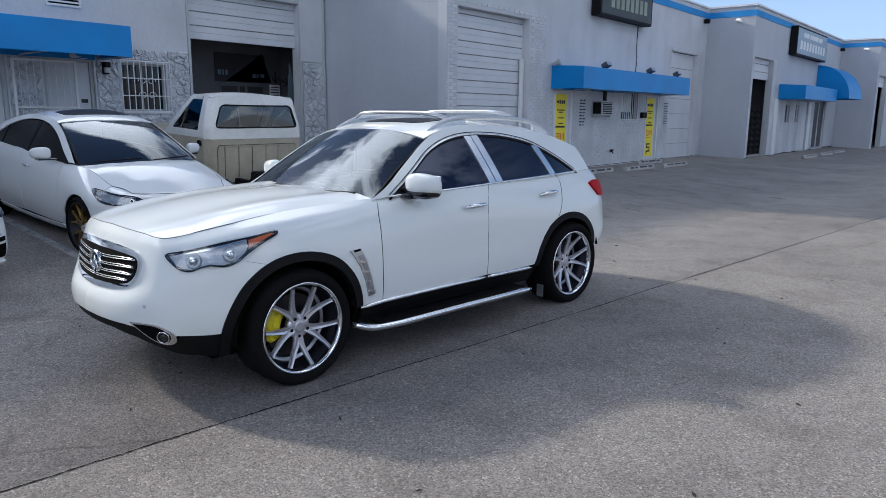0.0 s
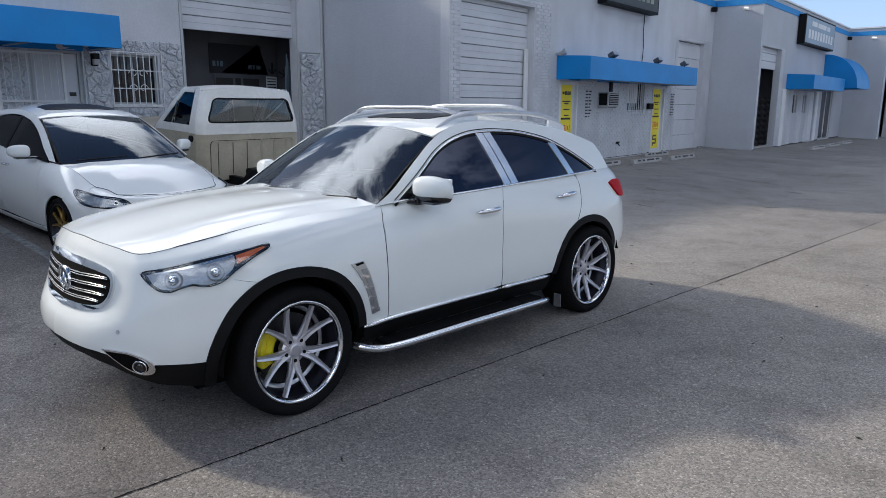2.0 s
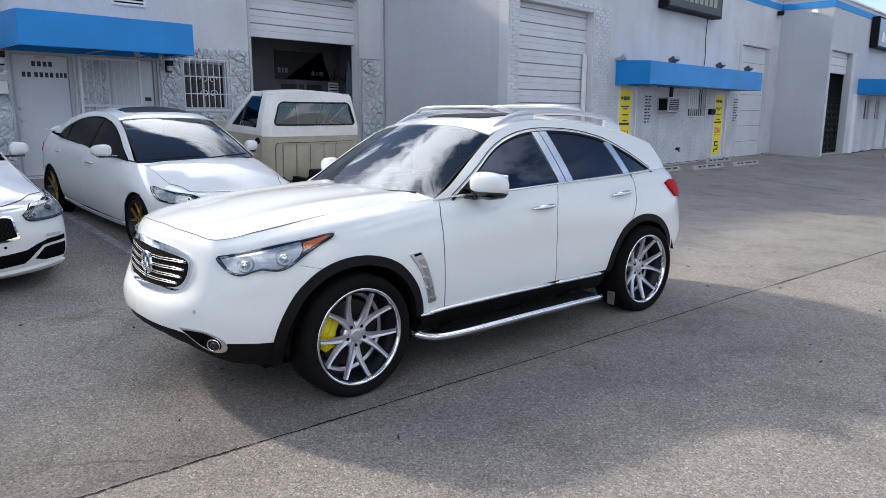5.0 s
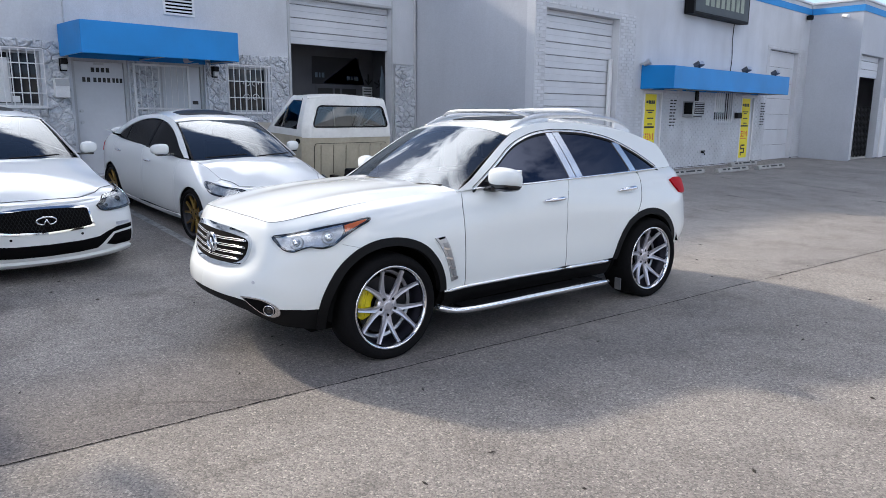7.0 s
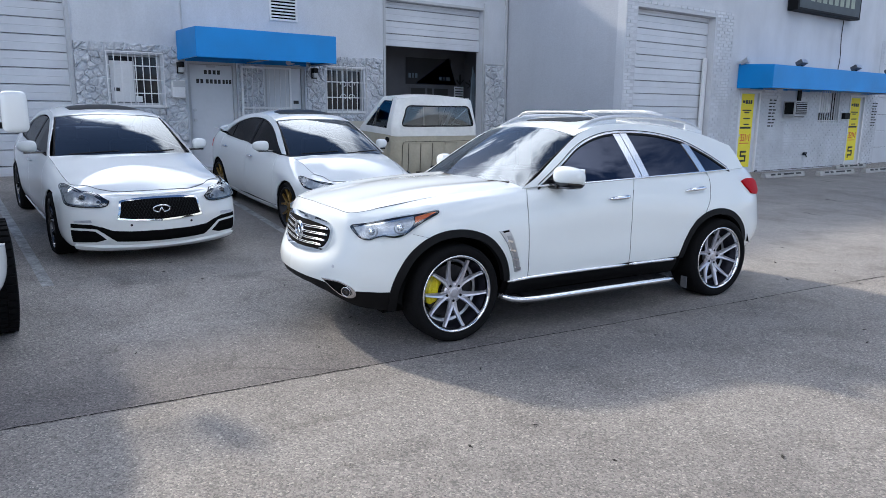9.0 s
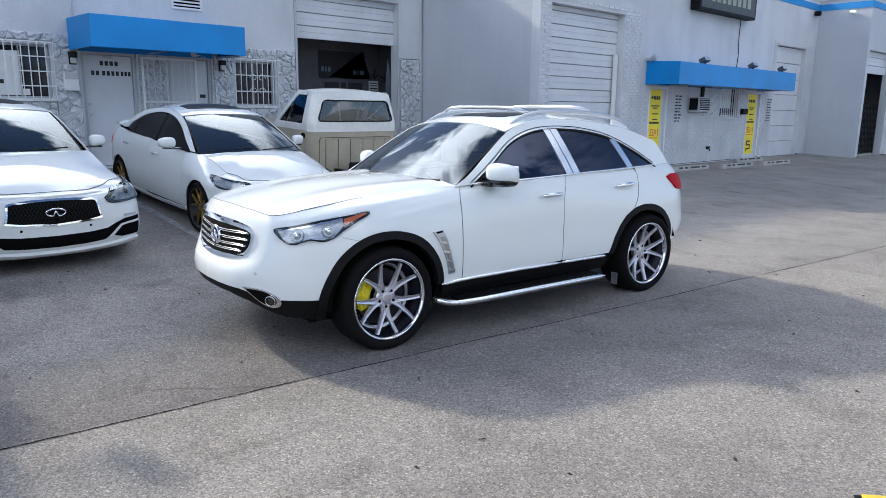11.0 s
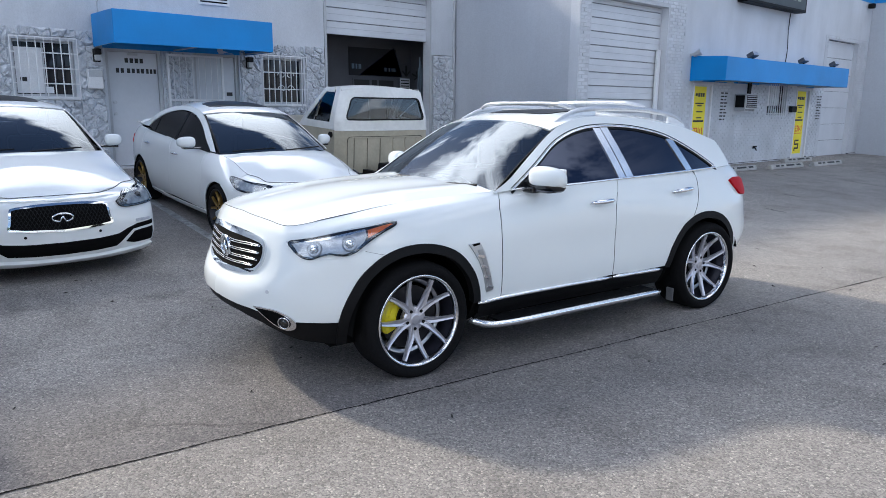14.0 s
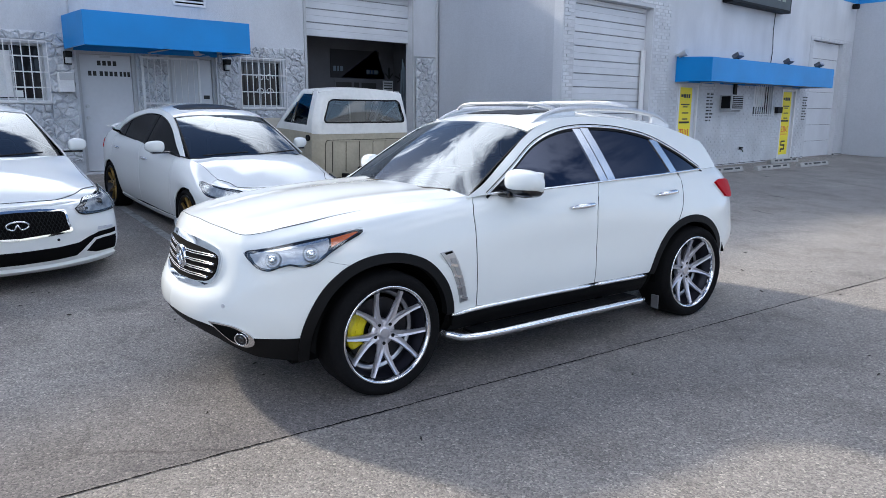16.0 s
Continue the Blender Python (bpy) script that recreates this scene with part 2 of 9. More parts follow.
        one = ramp(ad.outputs[0], 0.0, 1.0, (tone, tone, tone), (1, 1, 1))
        cut = n.new("ShaderNodeMapRange"); cut.inputs[1].default_value, cut.inputs[2].default_value = 1.25, 2.1
        l.new(ad.outputs[0], cut.inputs[0]); l.new(cut.outputs[0], one.node.inputs[0])
        spill = one if spill is None else mult(spill, one)
    grit = ramp(noise_tex(210, 2).outputs["Fac"], 0.3, 0.7, (0.8, 0.8, 0.8), (1.2, 1.2, 1.2))
    # hairline cracks in some stretches, and dark scuffs
    wob = n.new("ShaderNodeMix"); wob.data_type = "VECTOR"; wob.inputs[0].default_value = 0.16
    l.new(geo.outputs["Position"], wob.inputs[4]); l.new(noise_tex(2.2, 5, 0.7).outputs["Color"], wob.inputs[5])
    ck = n.new("ShaderNodeTexVoronoi"); ck.feature = "DISTANCE_TO_EDGE"; ck.inputs["Scale"].default_value = 0.42
    l.new(wob.outputs[1], ck.inputs["Vector"])
    crack = ramp(ck.outputs["Distance"], 0.0012, 0.005, (0.50, 0.49, 0.48), (1, 1, 1))
    where = ramp(noise_tex(0.22, 3).outputs["Fac"], 0.60, 0.68, (0, 0, 0), (1, 1, 1))
    cm = n.new("ShaderNodeMix"); cm.data_type = "RGBA"; cm.blend_type = "MULTIPLY"
    l.new(where, cm.inputs[0]); cm.inputs[6].default_value = (1, 1, 1, 1); l.new(crack, cm.inputs[7])
    mp = n.new("ShaderNodeMapping"); mp.inputs["Scale"].default_value = (1.1, 0.16, 1.0); mp.inputs["Rotation"].default_value = (0, 0, 0.12)
    sc = n.new("ShaderNodeTexNoise"); sc.inputs["Scale"].default_value, sc.inputs["Detail"].default_value, sc.inputs["Roughness"].default_value = 2.6, 6, 0.7
    l.new(geo.outputs["Position"], mp.inputs["Vector"]); l.new(mp.outputs[0], sc.inputs["Vector"])
    scuff = ramp(sc.outputs["Fac"], 0.26, 0.40, (0.70, 0.69, 0.68), (1, 1, 1))
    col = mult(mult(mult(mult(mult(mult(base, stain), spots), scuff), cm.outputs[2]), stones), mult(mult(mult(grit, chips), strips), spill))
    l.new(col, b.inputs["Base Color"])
    bn = n.new("ShaderNodeBump"); bn.inputs["Strength"].default_value, bn.inputs["Distance"].default_value = 0.55, 0.006
    l.new(vor.outputs["Distance"], bn.inputs["Height"]); bn.invert = True
    l.new(bn.outputs[0], b.inputs["Normal"])
    return m


M = {}
M["asphalt"] = asphalt_material()
M["stucco"] = material("painted_stucco", (0.585, 0.60, 0.625), 0.85, var=0.10, scale=0.8, grain=30, grain_amt=0.04, bump=0.6, bump_scale=55, streak=0.09)
# grey deepened and blued: skylit shade put into the paint
M["stucco_shaded"] = material("shaded_grey_stucco", (0.485, 0.505, 0.54), 0.85, var=0.06, scale=0.6, grain=25, grain_amt=0.04, bump=0.6, bump_scale=50, streak=0.05)
M["stone"] = material("white_painted_stone", (0.585, 0.60, 0.625), 0.8, var=0.16, scale=2.5, grain=40, grain_amt=0.07, bump=1.0, bump_scale=13, bump_deep=0.06, per_piece=0.05)
M["brick"] = material("white_painted_brick", (0.605, 0.62, 0.645), 0.8, var=0.12, scale=1.6, grain=40, grain_amt=0.05, bump=0.5, bump_scale=70, per_piece=0.035, streak=0.14)
M["mortar"] = material("painted_mortar", (0.54, 0.55, 0.575), 0.9, var=0.12, bump=0.5)
M["door_white"] = material("white_painted_steel", (0.585, 0.60, 0.625), 0.5, var=0.07, scale=1.2, grain=14, grain_amt=0.02)
M["white_trim"] = material("white_trim_paint", (0.72, 0.72, 0.72), 0.55, var=0.06)
M["grey_trim"] = material("grey_trim_paint", (0.45, 0.46, 0.47), 0.6, var=0.08)
M["blue"] = material("blue_canvas", (0.003, 0.225, 0.60), 0.45, var=0.10, scale=1.1, grain=160, grain_amt=0.05, bump=0.25, bump_scale=9)
M["blue_paint"] = material("blue_stripe_paint", (0.03, 0.26, 0.62), 0.7, var=0.10)
M["dark"] = material("dark_interior", (0.035, 0.035, 0.04), 0.7, var=0.2)
# pale walls given a dark base: the room's dimness is in the colour
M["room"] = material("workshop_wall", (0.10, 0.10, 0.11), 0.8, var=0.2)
M["concrete"] = material("weathered_concrete", (0.42, 0.41, 0.39), 0.9, var=0.22, scale=3.0, grain=35, grain_amt=0.12, bump=0.7, bump_scale=50)
M["line"] = material("worn_white_line", (0.39, 0.39, 0.385), 0.85, var=0.45, scale=9, grain=60, grain_amt=0.25)
M["scrape"] = material("dark_grime", (0.055, 0.052, 0.050), 0.9, var=0.4, scale=6, grain=60, grain_amt=0.2, spec=0.15)
M["bitumen"] = material("bitumen_joint", (0.016, 0.015, 0.014), 0.95, var=0.3, scale=5, bump=0.6, spec=0.1)
M["yellow"] = material("yellow_banner", (0.86, 0.72, 0.02), 0.6, var=0.05)
M["ink"] = material("black_ink", (0.02, 0.02, 0.02), 0.6, var=0.05)
M["red_ink"] = material("red_ink", (0.70, 0.10, 0.03), 0.6, var=0.05)
M["pane"] = glass("window_glass", (0.008, 0.010, 0.014), 0.03, 0.0)
M["pane"].node_tree.nodes["Principled BSDF"].inputs["Specular IOR Level"].default_value = 0.3
M["galv"] = material("galvanised_metal", (0.55, 0.56, 0.57), 0.4, metal=0.8, var=0.15)


# ---------------------------------------------------------------- builders
def mesh_of(name, bm, mat, smooth=False):
    me = bpy.data.meshes.new(name)
    bmesh.ops.recalc_face_normals(bm, faces=bm.faces)
    if smooth:
        for f in bm.faces:
            f.smooth = True
    bm.to_mesh(me)
    bm.free()
    if mat:
        me.materials.append(mat)
    return me


def part(name, bm, mat, parent, label="", smooth=False, m=None):
    ob = new(name, mesh_of(name, bm, mat, smooth))
    if parent:
        ob.parent = parent
    if m is not None:
        ob.matrix_basis = m
    if label:
        ob["label"] = label
    return ob


def thing(name, label, category, m=None, group="", kind=""):
    ob = new(name)
    ob.empty_display_size = 0.2
    if m is not None:
        ob.matrix_basis = m
    return tagged(ob, label, category, group, kind)


def structure(name, bm, mat, label, category="", smooth=False):
    ob = new(name, mesh_of(name, bm, mat, smooth))
    return tagged(ob, label, category or name.split("_")[0], kind="structure")


def box(bm, x0, x1, y0, y1, z0, z1, bevel=0.0, seg=2):
    r = bmesh.ops.create_cube(bm, size=1.0)
    vs = r["verts"]
    bmesh.ops.scale(bm, vec=(abs(x1 - x0), abs(y1 - y0), abs(z1 - z0)), verts=vs)
    bmesh.ops.translate(bm, vec=((x0 + x1) / 2, (y0 + y1) / 2, (z0 + z1) / 2), verts=vs)
    if bevel:
        es = list({e for v in vs for e in v.link_edges})
        bmesh.ops.bevel(bm, geom=es, offset=bevel, segments=seg, affect="EDGES", profile=0.5)
    return bm


def boxes(*specs, bevel=0.0):
    bm = bmesh.new()
    for s in specs:
        box(bm, *s, bevel=bevel)
    return bm


def cyl(bm, p, q, r, r2=None, n=16, caps=True):
    p, q = Vector(p), Vector(q)
    d = q - p
    rr = bmesh.ops.create_cone(bm, cap_ends=caps, segments=n, radius1=r, radius2=r if r2 is None else r2, depth=d.length)
    mt = Matrix.Translation((p + q) / 2) @ d.to_track_quat("Z", "Y").to_matrix().to_4x4()
    bmesh.ops.transform(bm, matrix=mt, verts=rr["verts"])
    return bm


def tube(bm, pts, r, n=10, closed=False):
    """A round bar along points."""
    pts = [Vector(p) for p in pts]
    rings = []
    k = len(pts)
    for i, p in enumerate(pts):
        a = pts[i - 1] if (i or closed) else p
        b = pts[(i + 1) % k] if (i < k - 1 or closed) else p
        d = (b - a).normalized()
        u = d.cross(Vector((0, 0, 1)))
        if u.length < 1e-3:
            u = d.cross(Vector((1, 0, 0)))
        u.normalize()
        w = u.cross(d)
        rad = r[i] if isinstance(r, (list, tuple)) else r
        rings.append([bm.verts.new(p + rad * (math.cos(t) * u + math.sin(t) * w)) for t in [2 * math.pi * j / n for j in range(n)]])
    for i in range(k if closed else k - 1):
        A, B = rings[i], rings[(i + 1) % k]
        for j in range(n):
            bm.faces.new((A[j], A[(j + 1) % n], B[(j + 1) % n], B[j]))
    if not closed:
        bm.faces.new(rings[0]); bm.faces.new(rings[-1])
    return bm


def ground_z(x, y):
    """The lot lies level by the lane and rises towards the shops."""
    d = max(0.0, -x - 4.3)
    k = 0.060 if y < 4 else (0.041 if y > 20 else 0.060 - 0.019 * (y - 4) / 16)
    return k * d * d / (d + 0.8) if d > 0 else 0.0


def wall_x(name, xf, thick, y0, y1, z0, z1, holes, mat, label):
    """A wall whose face is the plane x = xf and looks to +x, with openings right through it."""
    ys = sorted({y0, y1, *[v for h in holes for v in h[:2]]})
    zs = sorted({z0, z1, *[v for h in holes for v in h[2:]]})
    solid = {}
    for i in range(len(ys) - 1):
        for j in range(len(zs) - 1):
            cy, cz = (ys[i] + ys[i + 1]) / 2, (zs[j] + zs[j + 1]) / 2
            solid[i, j] = not any(h[0] < cy < h[1] and h[2] < cz < h[3] for h in holes)
    bm = bmesh.new()
    def quad(*ps):
        bm.faces.new([bm.verts.new(p) for p in ps])
    xb = xf - thick
    for (i, j), ok in solid.items():
        if not ok:
            continue
        a, b, c, d = ys[i], ys[i + 1], zs[j], zs[j + 1]
        quad((xf, a, c), (xf, b, c), (xf, b, d), (xf, a, d))
        quad((xb, a, d), (xb, b, d), (xb, b, c), (xb, a, c))
        if not solid.get((i - 1, j)): quad((xf, a, c), (xf, a, d), (xb, a, d), (xb, a, c))
        if not solid.get((i + 1, j)): quad((xf, b, d), (xf, b, c), (xb, b, c), (xb, b, d))
        if not solid.get((i, j - 1)): quad((xf, b, c), (xf, a, c), (xb, a, c), (xb, b, c))
        if not solid.get((i, j + 1)): quad((xf, a, d), (xf, b, d), (xb, b, d), (xb, a, d))
    bmesh.ops.remove_doubles(bm, verts=bm.verts, dist=1e-4)
    return structure(name, bm, mat, label, "wall")


# ---------------------------------------------------------------- ground
def ground():
    xs = np.unique(np.concatenate([np.linspace(-140, -16, 24), np.linspace(-16, 2, 73), np.linspace(2, 140, 28)]))
    ys = np.unique(np.concatenate([np.linspace(-140, -12, 20), np.linspace(-12, 46, 117), np.linspace(46, 240, 30)]))
    bm = bmesh.new()
    grid = [[bm.verts.new((x, y, ground_z(max(x, -14.5), y))) for y in ys] for x in xs]
    for i in range(len(xs) - 1):
        for j in range(len(ys) - 1):
            bm.faces.new((grid[i][j], grid[i + 1][j], grid[i + 1][j + 1], grid[i][j + 1]))
    return structure("ground", bm, M["asphalt"], "weathered light grey asphalt parking lot", "ground", smooth=True)


ground()


def joint_line():
    """The wandering tar joint between two strips of paving."""
    bm = bmesh.new()
    prev = None
    for i in range(2400):
        y = -6 + i * 0.0165
        x = -3.62 + 0.1257 * y + 0.016 * noise.noise((y * 0.8, 3, 0)) + 0.006 * noise.noise((y * 6, 9, 0)) + 0.006 * noise.noise((y * 27, 2, 7)) + 0.004 * noise.noise((y * 61, 2, 7))
        w = max(0.0012, 0.0052 + 0.004 * noise.noise((y * 2.1, 1, 5)) + 0.006 * noise.noise((y * 37, 4, 5)))
        z = ground_z(x, y) + 0.003
        cur = (bm.verts.new((x - w, y, z)), bm.verts.new((x + w, y, z)))
        if prev:
            bm.faces.new((prev[0], prev[1], cur[1], cur[0]))
        prev = cur
    return structure("pavement_joint", bm, M["bitumen"], "dark tar joint between two asphalt strips", "joint")


joint_line()


def tar_marks():
    """Short filled cracks and dark scrapes in the paving of the far lot."""
    bm = bmesh.new()
    for k, (x0, y0, x1, y1, w) in enumerate(((-6.75, 18.2, -4.48, 17.3, .030), (-4.15, 16.15, -3.75, 15.95, .05), (-1.69, 10.45, -1.45, 11.6, .028), (-7.4, 21.2, -5.9, 21.1, .035),
                                             (-8.03, 17.6, -7.7, 17.5, .06), (-3.78, 13.4, -3.55, 13.54, .05), (-2.9, 21.6, -1.2, 20.9, .03), (-5.6, 12.1, -5.2, 12.0, .03), (-6.3, 14.2, -5.8, 14.15, .035))):
        prev = None
        n = 26
        for i in range(n + 1):
            q = i / n
            x, y = x0 + (x1 - x0) * q, y0 + (y1 - y0) * q
            y += 0.05 * noise.noise((q * 6, k * 3.1, 1))
            ww = w * math.sin(math.pi * (0.03 + 0.94 * q)) ** .5 * (0.65 + 0.6 * noise.noise((q * 9, k * 1.7, 4)))
            z = ground_z(x, y) + 0.004
            cur = (bm.verts.new((x, y - ww, z)), bm.verts.new((x, y + ww, z)))
            if prev:
                bm.faces.new((prev[0], cur[0], cur[1], prev[1]))
            prev = cur
    return structure("pavement_cracks", bm, M["scrape"], "dark filled cracks in the asphalt lot", "cracks")


tar_marks()


def base_dirt(name, xf, y0, y1, gaps):
    """The dirty foot of a wall, where it meets the paving."""
    bm = bmesh.new()
    run = [y0] + [v for g in gaps for v in g] + [y1]
    for a, b in zip(run[::2], run[1::2]):
        ys = np.linspace(a, b, max(2, int((b - a) / .25)))
        lo, hi = [], []
        for y in ys:
            z = ground_z(xf, y)
            h_ = 0.05 + 0.03 * noise.noise((y * 1.9, xf, 2)) + 0.015 * noise.noise((y * 8, xf, 5))
            lo.append(bm.verts.new((xf + 0.006, y, z - 0.02))); hi.append(bm.verts.new((xf + 0.005, y, z + h_)))
        for i in range(len(ys) - 1):
            bm.faces.new((lo[i], lo[i + 1], hi[i + 1], hi[i]))
    return structure(name, bm, M["scrape"], "dark dirty foot of the shop wall", "baseboard")


def parking_line(xa, ya, xb, yb, w=0.10):
    bm = bmesh.new()
    n = 24
    d = Vector((xb - xa, yb - ya, 0)).normalized()
    s = Vector((-d.y, d.x, 0)) * w / 2
    prev = None
    for i in range(n + 1):
        p = Vector((xa, ya, 0)).lerp(Vector((xb, yb, 0)), i / n)
        e = 0.012 * noise.noise((p.x * 4, p.y * 4, 2))
        cur = []
        for k in (-1, 1):
            q = p + s * k * (1 + e * 8)
            cur.append(bm.verts.new((q.x, q.y, ground_z(q.x, q.y) + 0.006)))
        if prev:
            bm.faces.new((prev[0], prev[1], cur[1], cur[0]))
        prev = cur
    ob = structure("parking_line", bm, M["line"], "worn white parking line painted on asphalt", "line")
    return ob


parking_line(-13.2, 0.50, -6.55, 0.60)
parking_line(-13.2, 3.75, -7.1, 3.38)
parking_line(-13.2, 6.75, -7.5, 6.45)

# ---------------------------------------------------------------- buildings
X1, X2, X3, X4 = -13.75, -9.83, -8.12, -6.35
Y2, Y3, Y4 = 12.17, 27.70, 43.0
F1 = 0.56          # floor of the first shop
F2 = 0.24
TOP1, TOP2 = 5.70, 5.62

wall_x("wall_shop_1", X1, 0.24, -14.0, Y2, 0.0, TOP1,
       [(-1.05, 1.96, 0.0, 4.22), (2.60, 3.52, 1.80, 2.72), (4.02, 5.00, F1, 2.66), (5.60, 6.50, F1, 2.66),
        (7.02, 7.94, 1.72, 2.64), (8.52, 11.38, 0.0, 4.22)], M["stucco"], "white painted stucco shop wall with stone cladding below")
wall_x("wall_shop_2", X2, 0.24, Y2, Y3, 0.0, TOP2,
       [(12.55, 15.40, 0.0, 4.0), (16.68, 17.62, F2, 2.33), (20.72, 21.90, 1.55, 2.42), (22.52, 23.50, F2, 2.33), (24.45, 26.85, 0.0, 3.90)],
       M["stucco"], "white painted stucco shop front above white brick")
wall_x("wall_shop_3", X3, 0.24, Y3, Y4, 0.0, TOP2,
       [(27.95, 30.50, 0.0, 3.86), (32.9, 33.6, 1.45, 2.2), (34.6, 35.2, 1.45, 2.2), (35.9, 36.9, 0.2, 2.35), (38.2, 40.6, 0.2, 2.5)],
       M["stucco_shaded"], "painted stucco shop front with blue stripe, its grey deepened for shade")
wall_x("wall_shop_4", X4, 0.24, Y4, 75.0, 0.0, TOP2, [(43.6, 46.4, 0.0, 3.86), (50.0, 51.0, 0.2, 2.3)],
       M["stucco_shaded"], "painted stucco shop front far down the lot, its grey deepened for shade")


def side_wall(name, x0, x1, y, top, mat):
    bm = boxes((x0, x1, y, y + 0.24, 0.0, top))
    return structure(name, bm, mat, "plain stucco end wall of the next shop, its grey deepened for shade", "wall")


side_wall("wall_side_2", -40.0, X2 - 0.24, Y2 + 0.003, TOP2 - 0.002, M["stucco_shaded"])
side_wall("wall_side_3", -40.0, X3 - 0.24, Y3 + 0.003, TOP2 - 0.002, M["stucco_shaded"])
side_wall("wall_side_4", -40.0, X4 - 0.24, Y4 + 0.003, TOP2 - 0.002, M["stucco_shaded"])


def roof(name, x0, x1, y0, y1, z):
    bm = boxes((x0, x1, y0, y1, z - 0.12, z))
    return structure(name, bm, M["concrete"], "flat roof behind the parapet", "roof")


roof("roof_1", -40, X1 - 0.25, -14, Y2 - 0.01, TOP1 - 0.35)
roof("roof_2", -40, X2 - 0.25, Y2 + 0.25, Y3 - 0.01, TOP2 - 0.35)
roof("roof_3", -40, X3 - 0.25, Y3 + 0.25, Y4 - 0.01, TOP2 - 0.35)
roof("roof_4", -40, X4 - 0.25, Y4 + 0.25, 75, TOP2 - 0.35)
structure("wall_back", boxes((-40.2, -40.0, -14, 75, 0, TOP2)), M["stucco_shaded"], "plain rear wall of the shop row", "wall")
# unseen wall, added to keep the bright horizon out of window reflections
structure("wall_opposite", boxes((34.0, 34.3, -70, 110, 0, 4.6)), M["stucco_shaded"], "plain grey wall across the lane", "wall")
structure("wall_end_1", boxes((-40, X1 - 0.24, -14.24, -14.0, 0, TOP1)), M["stucco_shaded"], "plain end wall of the shop row", "wall")
structure("wall_end_4", boxes((-40, X4 - 0.24, 75.0, 75.24, 0, TOP2)), M["stucco_shaded"], "plain far end wall of the shop row", "wall")


def stripe_and_cap(x, ylo, yhi, side_x0):
    """The blue band and white coping along the parapet, round one step of the front."""
    structure("stripe", boxes((x, x + 0.02, ylo - 0.02, yhi, 5.27, 5.48)), M["blue_paint"], "blue stripe painted below the parapet", "stripe")
    structure("stripe", boxes((side_x0, x - 0.002, ylo - 0.02, ylo - 0.001, 5.27, 5.48)), M["blue_paint"], "blue stripe painted below the parapet", "stripe")
    structure("coping", boxes((x - 0.30, x + 0.05, ylo - 0.05, yhi, TOP2, TOP2 + 0.07), bevel=0.01), M["white_trim"], "white coping on the parapet", "coping")
    structure("coping", boxes((side_x0, x - 0.302, ylo - 0.05, ylo + 0.28, TOP2 + 0.002, TOP2 + 0.068)), M["white_trim"], "white coping on the parapet", "coping")


structure("stripe", boxes((X2, X2 + 0.02, 21.5, Y3 - 0.003, 5.27, 5.48)), M["blue_paint"], "blue stripe painted below the parapet", "stripe")
structure("coping", boxes((X2 - 0.30, X2 + 0.05, Y2 - 0.03, Y3 - 0.06, TOP2, TOP2 + 0.07), bevel=0.01), M["white_trim"], "white coping on the parapet", "coping")
structure("coping", boxes((X1 - 0.30, X1 + 0.05, -14, Y2 - 0.003, TOP1, TOP1 + 0.06), bevel=0.01), M["white_trim"], "white coping on the parapet", "coping")
stripe_and_cap(X3, Y3, Y4 - 0.06, X2 + 0.03)
stripe_and_cap(X4, Y4, 75, X3 + 0.03)


base_dirt("baseboard_shop_2", X2, Y2 + .02, Y3 - .02, [(12.55, 15.40), (16.68, 17.62), (22.52, 23.50), (24.45, 26.85)])
base_dirt("baseboard_shop_3", X3, Y3 + .02, Y4 - .02, [(27.95, 30.50), (35.9, 36.9), (38.2, 40.6)])


def room(name, x0, x1, y0, y1, z0, z1):
    """A workshop behind a garage opening: floor, ceiling and three walls."""
    t = 0.1
    structure("floor_" + name, boxes((x0, x1, y0, y1, z0 - t, z0)), M["concrete"], "bare concrete workshop floor", "floor")
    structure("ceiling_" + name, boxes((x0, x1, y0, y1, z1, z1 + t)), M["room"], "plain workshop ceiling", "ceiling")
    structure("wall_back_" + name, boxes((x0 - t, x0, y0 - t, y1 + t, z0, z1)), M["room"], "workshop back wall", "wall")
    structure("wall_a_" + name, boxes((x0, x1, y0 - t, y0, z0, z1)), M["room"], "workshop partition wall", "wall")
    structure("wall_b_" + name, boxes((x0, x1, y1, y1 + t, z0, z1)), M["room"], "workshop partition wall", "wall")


room("shop_1", -22.0, X1 - 0.25, 7.4, 12.0, 0.50, 4.6)
room("shop_3", -15.0, X3 - 0.25, 27.97, 31.4, 0.2, 4.3)


